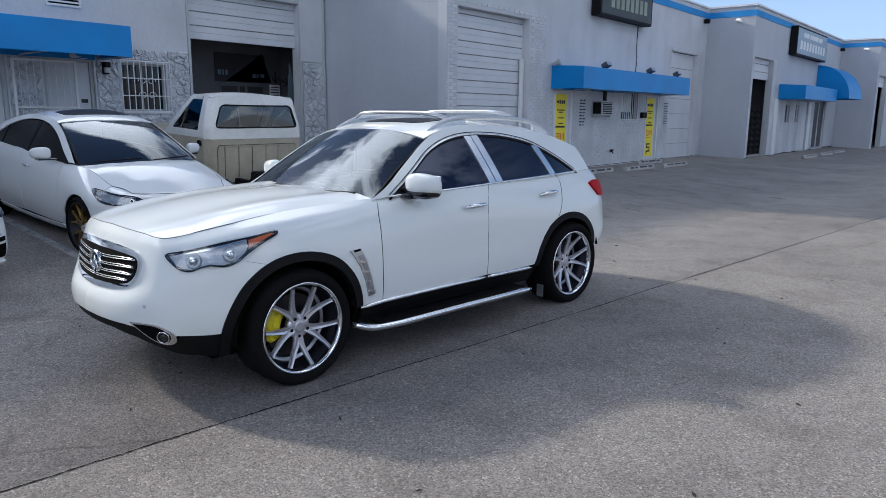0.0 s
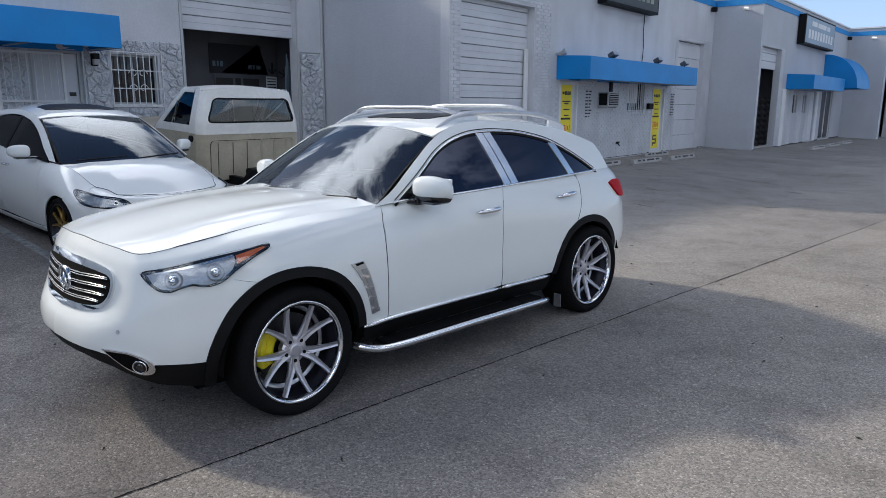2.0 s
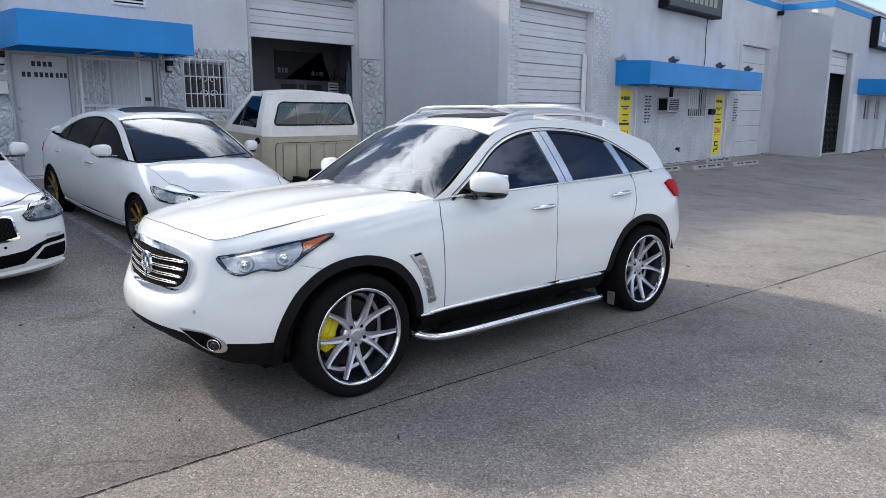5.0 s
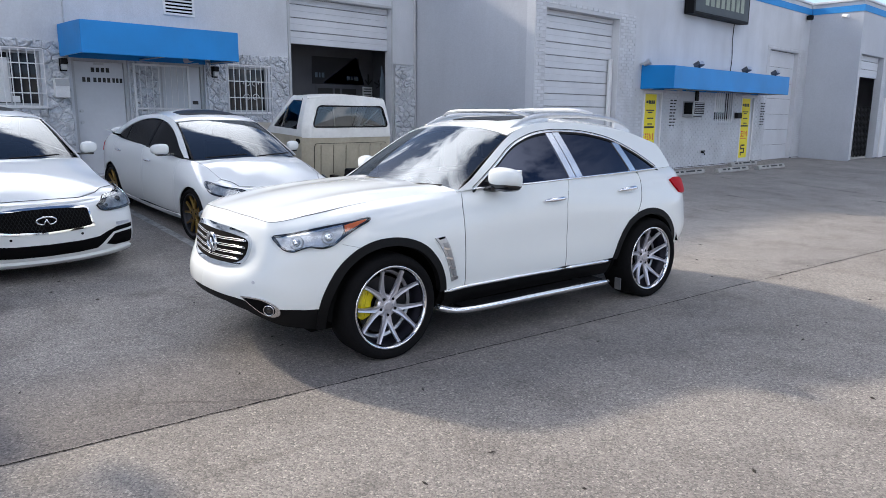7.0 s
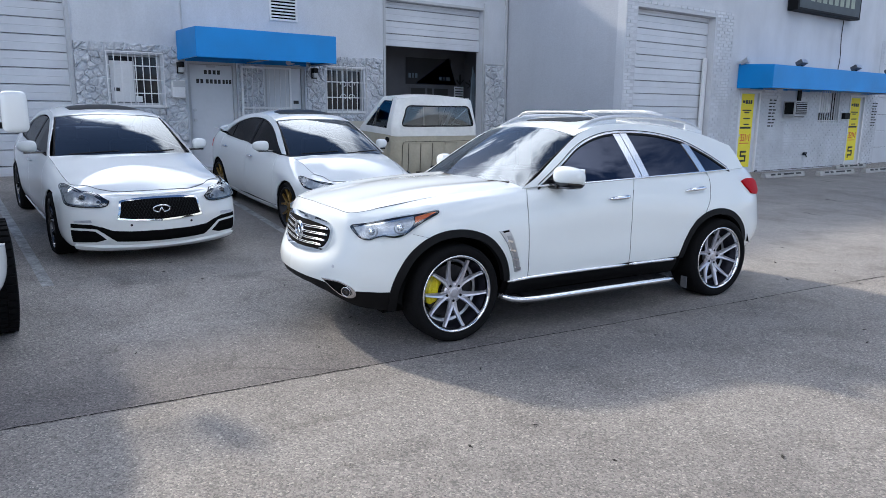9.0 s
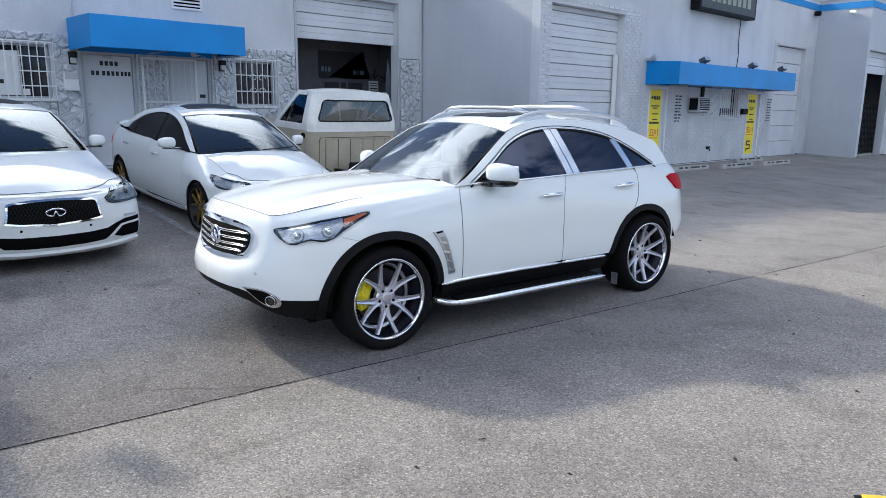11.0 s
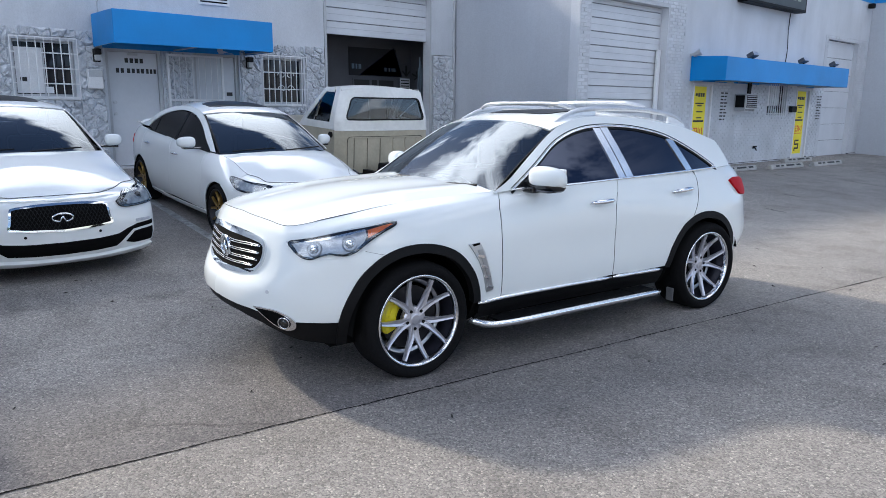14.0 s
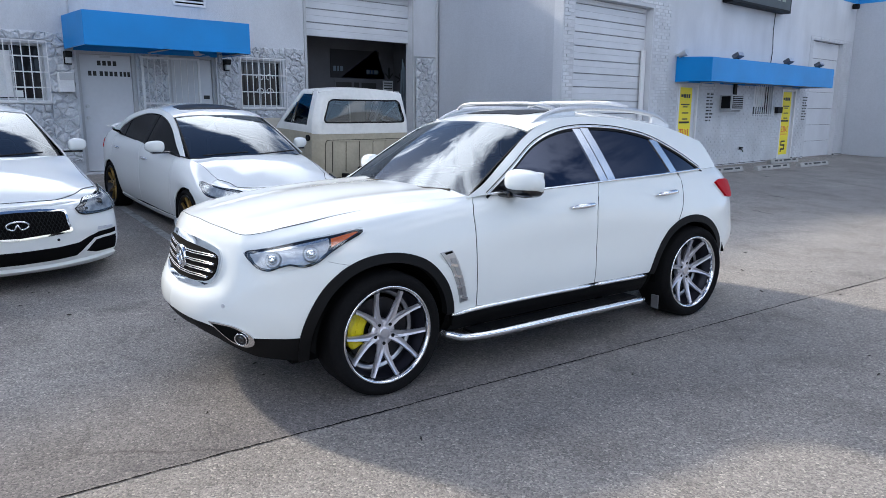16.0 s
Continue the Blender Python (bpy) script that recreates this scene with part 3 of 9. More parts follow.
# ---------------------------------------------------------------- doors, awnings and fittings of the shops
def rollup_door(x, y0, y1, z0, z1, label, ribs=2):
    """A sectional door of ribbed steel slats."""
    door = thing("garage_door", label, "garage door", kind="structure")
    h = 0.285 if ribs else 0.53
    z = z0
    while z < z1 - 0.02:
        top = min(z + h, z1)
        bm = bmesh.new()
        # each section has two shallow ribs
        prof = [(-0.006, z + 0.004), (0.018, z + 0.009)]
        for a in range(ribs):
            za = z + 0.02 + (top - z - 0.04) * a / ribs
            zb = z + 0.02 + (top - z - 0.04) * (a + 1) / ribs
            prof += [(0.018, za + 0.004), (0.018, zb - 0.010), (0.012, zb - 0.006), (0.012, zb - 0.001)]
        prof += [(0.018, top - 0.009), (-0.006, top - 0.004)]
        A = [bm.verts.new((x + px, y0, pz)) for px, pz in prof]
        B = [bm.verts.new((x + px, y1, pz)) for px, pz in prof]
        for j in range(len(prof) - 1):
            bm.faces.new((A[j], B[j], B[j + 1], A[j + 1]))
        part("panel", bm, M["door_white"], door)
        z = top
    part("backing", boxes((x - 0.03, x - 0.008, y0, y1, z0, z1)), M["dark"], door)
    return door


rollup_door(X1 - 0.16, -1.05, 1.96, 0.42, 4.22, "closed white ribbed steel garage door")
rollup_door(X1 - 0.16, 8.52, 11.38, 3.22, 4.22, "white ribbed garage door rolled most of the way up")
rollup_door(X2 - 0.22, 12.55, 15.40, 0.18, 4.0, "closed white ribbed steel garage door in white brick")
rollup_door(X2 - 0.16, 24.45, 26.85, 0.18, 3.90, "closed smooth white garage door beside a brick pier", 0)
rollup_door(X3 - 0.20, 27.95, 30.50, 3.10, 3.86, "white garage door raised above a dark opening")
rollup_door(X4 - 0.20, 43.6, 46.4, 3.3, 3.86, "white garage door raised above a dark opening")


def awning(x_wall, x_front, y0, y1, z0, z1, label, back=None):
    """A boxy canvas awning stretched on a frame."""
    aw = thing("awning", label, "awning")
    back = back or z1
    bm = bmesh.new()
    box(bm, x_wall, x_front, y0, y1, z0, z1)
    for v in bm.verts:
        if v.co.x < (x_wall + x_front) / 2 and v.co.z > (z0 + z1) / 2:
            v.co.z = back
    bot = [f for f in bm.faces if f.normal.z < -0.9]
    bmesh.ops.delete(bm, geom=bot, context="FACES")
    bmesh.ops.bevel(bm, geom=[e for e in bm.edges if len(e.link_faces) == 2], offset=0.012, segments=2, affect="EDGES", profile=0.5)
    bmesh.ops.subdivide_edges(bm, edges=[e for e in bm.edges if e.calc_length() > 0.4], cuts=10, use_grid_fill=True)
    for v in bm.verts:
        v.co.x += 0.006 * noise.noise(v.co * 2.2)
        v.co.z += 0.005 * noise.noise(v.co * 1.7 + Vector((5, 0, 0)))
    part("canopy", bm, M["blue"], aw, smooth=False)
    fr = bmesh.new()
    for y in np.linspace(y0 + 0.03, y1 - 0.03, max(3, int((y1 - y0) / 1.2) + 1)):
        cyl(fr, (x_wall, y, z0 + 0.02), (x_front - 0.02, y, z0 + 0.02), 0.014, n=8)
    cyl(fr, (x_front - 0.03, y0 + 0.02, z0 + 0.02), (x_front - 0.03, y1 - 0.02, z0 + 0.02), 0.016, n=8)
    part("frame", fr, M["galv"], aw)
    return aw


awning(X1 + 0.002, -12.50, 3.84, 6.63, 2.65, 3.18, "bright blue box awning over the shop doors", 3.20)
awning(X2 + 0.002, -8.88, 16.49, 23.76, 2.37, 2.92, "long blue box awning with floodlights on top", 2.97)
awning(X3 + 0.002, -7.10, 31.6, 37.6, 2.40, 2.95, "blue box awning over a shop door", 3.0)
awning(X4 + 0.002, -5.4, 48.5, 54, 2.4, 2.95, "small blue awning far along the shop row", 3.0)


# ---------------------------------------------------------------- car kit
M["paint_white"] = car_paint("white_car_paint", (0.795, 0.82, 0.80))
M["chrome"] = material("chrome", (0.80, 0.81, 0.82), 0.07, metal=1.0, var=0.02, grain_amt=0.01)
M["bright"] = material("bright_moulding", (0.90, 0.90, 0.90), 0.16, metal=0.9, var=0.02, grain_amt=0.01)
M["satin"] = material("satin_silver", (0.50, 0.51, 0.53), 0.28, metal=1.0, var=0.04, grain_amt=0.02)
M["rail"] = material("silver_rail_paint", (0.58, 0.59, 0.61), 0.28, metal=0.55, coat=0.3, var=0.03)
M["polished"] = material("polished_lip", (0.86, 0.87, 0.88), 0.10, metal=1.0, var=0.02, grain_amt=0.01)
M["rim_dark"] = material("dark_wheel_barrel", (0.045, 0.045, 0.05), 0.4, metal=0.9, var=0.1)
M["tyre"] = material("tyre_rubber", (0.008, 0.008, 0.0085), 0.85, spec=0.09, var=0.2, grain=80, grain_amt=0.15, bump=0.3, bump_scale=120)
M["liner"] = material("black_liner", (0.005, 0.005, 0.005), 0.9, spec=0.05, var=0.1)
M["barrel"] = material("dark_wheel_barrel_paint", (0.020, 0.020, 0.030), 0.38, metal=0.5, var=0.12, scale=9)
M["wheel_face"] = material("brushed_silver_wheel", (0.60, 0.59, 0.63), 0.32, metal=0.75, var=0.04, grain=160, grain_amt=0.03)
M["trim_black"] = material("black_trim", (0.006, 0.006, 0.0065), 0.6, spec=0.18, var=0.15, grain=200, grain_amt=0.1, bump=0.15, bump_scale=300)
M["gloss_black"] = material("gloss_black", (0.006, 0.006, 0.007), 0.08, coat=1.0, var=0.05)
M["caliper"] = material("yellow_caliper", (0.80, 0.66, 0.0), 0.35, coat=0.5, var=0.08, scale=8)
M["disc"] = material("brake_disc", (0.05, 0.05, 0.055), 0.45, metal=1.0, var=0.15, scale=6)
M["amber"] = material("amber_lens", (0.75, 0.16, 0.015), 0.12, coat=1.0, var=0.05)
M["red_lens"] = material("red_lens", (0.42, 0.003, 0.008), 0.5, coat=0.0, spec=0.06, var=0.1)
M["lamp_inner"] = material("lamp_reflector", (0.56, 0.58, 0.63), 0.3, metal=0.6, var=0.25, scale=16)
M["tint"] = glass("tinted_side_glass", (0.005, 0.006, 0.010), 0.015, 0.0)
M["tint"].node_tree.nodes["Principled BSDF"].inputs["Specular IOR Level"].default_value = 0.72
M["tint"].node_tree.nodes["Principled BSDF"].inputs["Specular Tint"].default_value = (0.58, 0.68, 1.0, 1)
M["tint_dark"] = glass("dark_film_glass", (0.004, 0.004, 0.006), 0.22, 0.0)
M["tint_dark"].node_tree.nodes["Principled BSDF"].inputs["Specular IOR Level"].default_value = 0.07
M["sunroof"] = material("sunroof_glass", (0.006, 0.007, 0.010), 0.30, spec=0.05, var=0.05)
M["flap_grey"] = material("worn_rubber_flap", (0.13, 0.13, 0.135), 0.7, var=0.3, scale=14)
M["vent_grey"] = material("vent_silver", (0.36, 0.37, 0.38), 0.35, metal=0.6, var=0.08)
M["lamp_silver"] = material("lamp_silver", (0.66, 0.67, 0.69), 0.25, metal=0.25, coat=0.5, var=0.35, scale=22)
M["seat"] = material("dark_leather", (0.03, 0.03, 0.033), 0.55, var=0.15, bump=0.2)
M["dash"] = material("dashboard_plastic", (0.035, 0.036, 0.038), 0.6, var=0.15)
M["paper"] = material("paper_sheet", (0.75, 0.76, 0.76), 0.8, var=0.05)
M["gold"] = material("bronze_wheel", (0.36, 0.23, 0.07), 0.3, metal=0.9, var=0.1)


def clear_glass(name, tint, gloss=1.0, ior=1.75):
    """Thin glass: see-through with a tint, and gloss that grows towards grazing."""
    m = bpy.data.materials.new(name)
    m.use_nodes = True
    n, l = m.node_tree.nodes, m.node_tree.links
    n.remove(n["Principled BSDF"])
    tr, gl, mx, fr = n.new("ShaderNodeBsdfTransparent"), n.new("ShaderNodeBsdfGlossy"), n.new("ShaderNodeMixShader"), n.new("ShaderNodeFresnel")
    tr.inputs["Color"].default_value = (*tint, 1)
    gl.inputs["Roughness"].default_value = 0.012
    gl.inputs["Color"].default_value = (0.92 * gloss, 0.97 * gloss, 1.0 * gloss, 1)
    fr.inputs["IOR"].default_value = ior
    l.new(fr.outputs[0], mx.inputs[0]); l.new(tr.outputs[0], mx.inputs[1]); l.new(gl.outputs[0], mx.inputs[2])
    l.new(mx.outputs[0], n["Material Output"].inputs[0])
    return m


M["windscreen"] = clear_glass("windscreen_glass", (0.30, 0.345, 0.37))
M["film_screen"] = clear_glass("filmed_windscreen_glass", (0.22, 0.25, 0.28), ior=2.0)
M["lens"] = clear_glass("clear_lens", (0.86, 0.88, 0.90))


def hermite(keys, vals, x):
    """Smooth interpolation of rows of numbers."""
    keys, vals = np.asarray(keys, float), np.asarray(vals, float)
    x = np.clip(np.atleast_1d(np.asarray(x, float)), keys[0], keys[-1])
    d = np.gradient(vals, keys, axis=0)
    i = np.clip(np.searchsorted(keys, x, side="right") - 1, 0, len(keys) - 2)
    h = keys[i + 1] - keys[i]
    t = (x - keys[i]) / h
    sh = (slice(None),) + (None,) * (vals.ndim - 1)
    t, h = t[sh], h[sh]
    return ((2 * t**3 - 3 * t**2 + 1) * vals[i] + (t**3 - 2 * t**2 + t) * h * d[i]
            + (-2 * t**3 + 3 * t**2) * vals[i + 1] + (t**3 - t**2) * h * d[i + 1])


def table(pairs, x):
    a = sorted(pairs)
    return hermite([p[0] for p in a], [p[1] for p in a], x)


def dense(pts, n):
    """Points along a smooth curve through pts, evenly spread by length."""
    pts = np.asarray(pts, float)
    k = np.r_[0, np.cumsum(np.sqrt(np.linalg.norm(np.diff(pts, axis=0), axis=1)))]
    c = hermite(k, pts, np.linspace(0, k[-1], n * 4))
    L = np.r_[0, np.cumsum(np.linalg.norm(np.diff(c, axis=0), axis=1))]
    q = np.linspace(0, L[-1], n)
    return np.stack([np.interp(q, L, c[:, i]) for i in range(c.shape[1])], 1), L[-1]


class Surf:
    """A smooth sheet given as a grid of points over [0, 1] x [0, 1] times its sizes in metres."""

    def __init__(self, pts, su, sv, sign=1):
        self.p, self.su, self.sv = pts, su, sv
        du, dv = np.gradient(pts, axis=0), np.gradient(pts, axis=1)
        n = np.cross(du, dv)
        self.n = sign * n / np.maximum(np.linalg.norm(n, axis=2, keepdims=True), 1e-9)

    def at(self, u, v):
        nu, nv = self.p.shape[:2]
        x = np.clip(np.asarray(u) / self.su, 0, 1) * (nu - 1)
        y = np.clip(np.asarray(v) / self.sv, 0, 1) * (nv - 1)
        i, j = np.minimum(x.astype(int), nu - 2), np.minimum(y.astype(int), nv - 2)
        a, b = (x - i)[:, None], (y - j)[:, None]
        out = []
        for g in (self.p, self.n):
            out.append(g[i, j] * (1 - a) * (1 - b) + g[i + 1, j] * a * (1 - b) + g[i, j + 1] * (1 - a) * b + g[i + 1, j + 1] * a * b)
        nn = out[1] / np.maximum(np.linalg.norm(out[1], axis=1, keepdims=True), 1e-9)
        return out[0], nn


def fill(poly, step):
    """A fine triangle net inside a flat outline: points, triangles, and border edges."""
    bm = bmesh.new()
    pts = []
    k = len(poly)
    for i in range(k):
        a, b = np.array(poly[i], float), np.array(poly[(i + 1) % k], float)
        m = max(1, int(np.linalg.norm(b - a) / step))
        pts += [a + (b - a) * j / m for j in range(m)]
    f = bm.faces.new([bm.verts.new((x, y, 0)) for x, y in pts])
    f.normal_update()
    bmesh.ops.triangulate(bm, faces=[f])
    arr = np.array(pts)
    for ax in (0, 1):
        lo, hi = arr[:, ax].min(), arr[:, ax].max()
        for c in np.arange(lo + step, hi, step):
            co, no = (c if ax == 0 else 0, c if ax == 1 else 0, 0), (1 if ax == 0 else 0, 1 if ax == 1 else 0, 0)
            bmesh.ops.bisect_plane(bm, geom=bm.verts[:] + bm.edges[:] + bm.faces[:], dist=1e-5, plane_co=co, plane_no=no)
    bmesh.ops.remove_doubles(bm, verts=bm.verts, dist=1e-5)
    bm.normal_update()
    if sum(f.normal.z * f.calc_area() for f in bm.faces) < 0:
        bmesh.ops.reverse_faces(bm, faces=bm.faces)
    bm.verts.index_update()
    v = np.array([(w.co.x, w.co.y) for w in bm.verts])
    faces = [[w.index for w in f.verts] for f in bm.faces]
    edges = []
    for e in bm.edges:
        if len(e.link_faces) == 1:
            lp = e.link_loops[0]
            edges.append((lp.vert.index, lp.link_loop_next.vert.index))
    bm.free()
    return v, faces, edges


def panel(name, surf, poly, mat, parent, lift=0.0, thick=0.012, step=0.05, mirror=(1,), label="", flip=False, smooth=True):
    """A sheet-metal, glass or trim piece: an outline laid on a sheet, with its edges folded back. mirror: 1 for the left, -1 for the right."""
    v2, faces, edges = fill(poly, step)
    p, n = surf.at(v2[:, 0], v2[:, 1])
    if flip:
        n = -n
    p = p + n * lift
    k = len(p)
    rim = sorted({a for e in edges for a in e})
    back = {a: k + len(rim) + i for i, a in enumerate(rim)}
    front = {a: k + i for i, a in enumerate(rim)}
    verts = np.concatenate([p, p[rim], p[rim] - n[rim] * thick])
    fs = [list(f) for f in faces] + [[front[b], front[a], back[a], back[b]] for a, b in edges]
    out = []
    # does the net's winding agree with the sheet's outward side?
    tri = np.array([f[:3] for f in faces])
    if np.sum(np.cross(p[tri[:, 1]] - p[tri[:, 0]], p[tri[:, 2]] - p[tri[:, 0]]) * n[tri[:, 0]]) < 0:
        fs = [f[::-1] for f in fs]
    for s in mirror:
        vv = verts.copy()
        vv[:, 1] *= s
        nn = n.copy()
        nn[:, 1] *= s
        me = bpy.data.meshes.new(name)
        me.from_pydata(vv.tolist(), [], fs if s > 0 else [f[::-1] for f in fs])
        for i, f in enumerate(me.polygons):
            f.use_smooth = i < len(faces)
        if smooth:
            ln = []
            for f in me.polygons:
                for vi in f.vertices:
                    ln.append(nn[vi] if vi < k else tuple(f.normal))
            me.normals_split_custom_set([tuple(map(float, q)) for q in ln])
        me.materials.append(mat)
        ob = new(name, me)
        ob.parent = parent
        if label:
            ob["label"] = label
        out.append(ob)
    return out


def sheet(name, surf, a0, a1, b0, b1, nu, nv, mat, parent, label=""):
    """An even grid of glass cut from a field, between two pairs of its own numbers."""
    s0, s1, y0, y1 = surf.r
    A, B = np.meshgrid(np.linspace(a0 - s0, a1 - s0, nu), np.linspace(b0 - y0, b1 - y0, nv), indexing="ij")
    p, _ = surf.at(A.ravel(), B.ravel())
    me = bpy.data.meshes.new(name)
    me.from_pydata(p.tolist(), [], [(i * nv + j, (i + 1) * nv + j, (i + 1) * nv + j + 1, i * nv + j + 1) for i in range(nu - 1) for j in range(nv - 1)])
    for f in me.polygons:
        f.use_smooth = True
    me.materials.append(mat)
    ob = new(name, me)
    ob.parent = parent
    ob["label"] = label
    return ob


def strip(name, surf, line, width, mat, parent, lift=0.006, thick=0.01, mirror=(1,), step=0.04, label="", offset=0.0):
    """A moulding of even width along a line on a sheet."""
    q, _ = dense(line, max(8, int(len(line) * 6)))
    t = np.gradient(q, axis=0)
    t /= np.linalg.norm(t, axis=1, keepdims=True)
    s = np.stack([-t[:, 1], t[:, 0]], 1)
    w = np.asarray(width) if np.ndim(width) else np.full(len(q), width)
    if len(w) != len(q):
        w = np.interp(np.linspace(0, 1, len(q)), np.linspace(0, 1, len(w)), w)
    a, b = q + s * (w[:, None] / 2 + offset), q - s * (w[:, None] / 2 - offset)
    poly = [tuple(p) for p in a] + [tuple(p) for p in b[::-1]]
    return panel(name, surf, poly, mat, parent, lift, thick, step, mirror, label)


def bead(name, surf, line, radius, mat, parent, lift=0.0, label=""):
    """A half-round bright moulding along a line on a sheet, on both sides of a car."""
    q, _ = dense(line, max(10, len(line) * 4))
    p, n = surf.at(q[:, 0], q[:, 1])
    for s in (1, -1):
        pp = p + n * lift
        pp[:, 1] *= s
        r = np.full(len(pp), radius)
        r[[0, -1]] *= 0.35
        part(name, tube(bmesh.new(), pp, [float(x) for x in r], 8), mat, parent, label, True)


def lathe(prof, n=48, axis_y=True):
    """A turned body: (radius, offset along the axle) pairs; the axle runs along y."""
    bm = bmesh.new()
    rings = []
    for r, o in prof:
        rings.append([bm.verts.new((r * math.cos(t), o, r * math.sin(t))) for t in [2 * math.pi * i / n for i in range(n)]])
    for a, b in zip(rings, rings[1:]):
        for i in range(n):
            bm.faces.new((a[i], a[(i + 1) % n], b[(i + 1) % n], b[i]))
    return bm


def wheel_master(parent, at, side, radius, rim_r, width, spoke_mat, lip_mat, caliper=None, twin=5, dish=0.045, turn=0.0, tread=False, barrel=None, spin=0.0):
    """A wheel whose outer face looks to side (+1 left, -1 right): rim with tyre, spokes, nuts, disc and caliper under it."""
    w = width
    m = pose(at[0], at[1], at[2], 0, turn, 0) if side > 0 else pose(at[0], at[1], at[2], 0, turn, 180)
    lip = part("wheel", lathe([(rim_r - 0.014, -0.034), (rim_r - 0.011, -0.022), (rim_r - 0.008, -0.012), (rim_r - 0.003, -0.002), (rim_r + 0.006, 0.0), (rim_r + 0.011, -0.004), (rim_r + 0.012, -0.016)], 64), lip_mat, parent, "polished wheel rim", True, m)
    part("barrel", lathe([(rim_r - 0.0145, -0.0335), (rim_r - 0.018, -0.055), (rim_r - 0.033, -0.074), (rim_r - 0.040, -0.13), (rim_r - 0.035, -w + 0.03), (rim_r + 0.005, -w)], 48), barrel or M["rim_dark"], lip, "", True)
    r0, r1 = rim_r + 0.004, radius
    tp = [(r0, -0.012), (r0 + 0.02, 0.006), ((r0 + r1) / 2, 0.016), (r1 - 0.022, 0.006), (r1 - 0.007, -0.012), (r1, -0.035), (r1 + 0.002, -w / 2), (r1, -w + 0.03), (r1 - 0.01, -w + 0.01), ((r0 + r1) / 2, -w - 0.012), (r0, -w + 0.01)]
    part("tyre", lathe(tp, 72), M["tyre"], lip, "", True)
    if tread:
        bm = bmesh.new()
        for i in range(44):
            t = 2 * math.pi * i / 44
            for lane, off in ((-0.03, 0), (-w * 0.35, 0.5), (-w * 0.65, 0), (-w + 0.03, 0.5)):
                tt = t + off * 2 * math.pi / 44
                b2 = bmesh.new(); box(b2, -0.02, 0.02, lane - 0.03, lane + 0.03, -0.012, 0.012)
                bmesh.ops.transform(b2, matrix=Matrix.Rotation(-tt, 4, "Y") @ Matrix.Translation((0, 0, r1 + 0.006)), verts=b2.verts)
                me = bpy.data.meshes.new("tmp"); b2.to_mesh(me); b2.free(); bm.from_mesh(me); bpy.data.meshes.remove(me)
        part("tread", bm, M["tyre"], lip)
    # spokes: a stem over each lug nut that forks into two arms
    tip_r = rim_r - 0.020
    for i in range(twin):
        base = 2 * math.pi * i / twin + 0.31 + spin
        for k in (-1, 1):
            fork = math.pi / twin * 0.50
            bend = dense([(0.042, 0.30 * k * fork), (0.36 * tip_r, 0.42 * k * fork), (0.62 * tip_r, 0.72 * k * fork), (tip_r, 1.02 * k * fork)], 12)[0]
            bm = bmesh.new()
            rows = []
            for r, off in bend:
                q = (r - 0.042) / (tip_r - 0.042)
                a = base + off
                hw = float(np.interp(q, [0, 0.22, 0.45, 0.85, 1.0], [0.025, 0.025, 0.0200, 0.0140, 0.0150])) * rim_r / 0.285
                y = -dish + (dish - 0.018) * (q ** 1.7) + 0.004
                dep = 0.034 - 0.010 * q
                er, et = Vector((math.cos(a), 0, math.sin(a))), Vector((-math.sin(a), 0, math.cos(a)))
                c = er * r
                rows.append([bm.verts.new(c + et * hw + Vector((0, y - 0.012, 0))), bm.verts.new(c + et * hw * 0.72 + Vector((0, y, 0))), bm.verts.new(c + Vector((0, y - 0.0045, 0))), bm.verts.new(c - et * hw * 0.72 + Vector((0, y, 0))),
                             bm.verts.new(c - et * hw + Vector((0, y - 0.012, 0))), bm.verts.new(c - et * hw * 0.8 + Vector((0, y - dep, 0))), bm.verts.new(c + et * hw * 0.8 + Vector((0, y - dep, 0)))])
            for A, B in zip(rows, rows[1:]):
                for j in range(7):
                    bm.faces.new((A[j], A[(j + 1) % 7], B[(j + 1) % 7], B[j]))
            bm.faces.new(rows[0]); bm.faces.new(rows[-1])
            part("spoke", bm, spoke_mat, lip)
    hub = lathe([(0.0, -dish + 0.010), (0.028, -dish + 0.009), (0.036, -dish + 0.004), (0.070, -dish - 0.001), (0.080, -dish - 0.012), (0.080, -dish - 0.05)], 40)
    part("hub", hub, spoke_mat, lip)
    for i in range(5):
        t = 2 * math.pi * i / 5 + 0.31 + spin
        bm = bmesh.new()
        cyl(bm, (0.062 * math.cos(t), -dish - 0.004, 0.062 * math.sin(t)), (0.062 * math.cos(t), -dish + 0.0075, 0.062 * math.sin(t)), 0.0105, n=10)
        part("lug_nut", bm, M["trim_black"], lip)
    if barrel:
        part("barrel_step", lathe([(rim_r - 0.036, -0.150), (rim_r - 0.064, -0.153), (rim_r - 0.066, -0.160), (rim_r - 0.036, -0.163)], 48), M["satin"], lip, "", True)
    dr = rim_r - 0.085
    part("brake_disc", lathe([(0.07, -dish - 0.075), (dr, -dish - 0.075), (dr, -dish - 0.10), (0.07, -dish - 0.10)], 48), M["disc"], lip)
    if caliper:
        bm = bmesh.new()
        lo, hi = caliper
        rows = []
        for a in np.linspace(lo, hi, 12):
            er = Vector((math.cos(a), 0, math.sin(a)))
            ri, ro = dr - 0.085, dr + 0.018
            e = 0.012 if a in (lo, hi) else 0.0
            y0, y1 = -dish - 0.125, -dish - 0.032
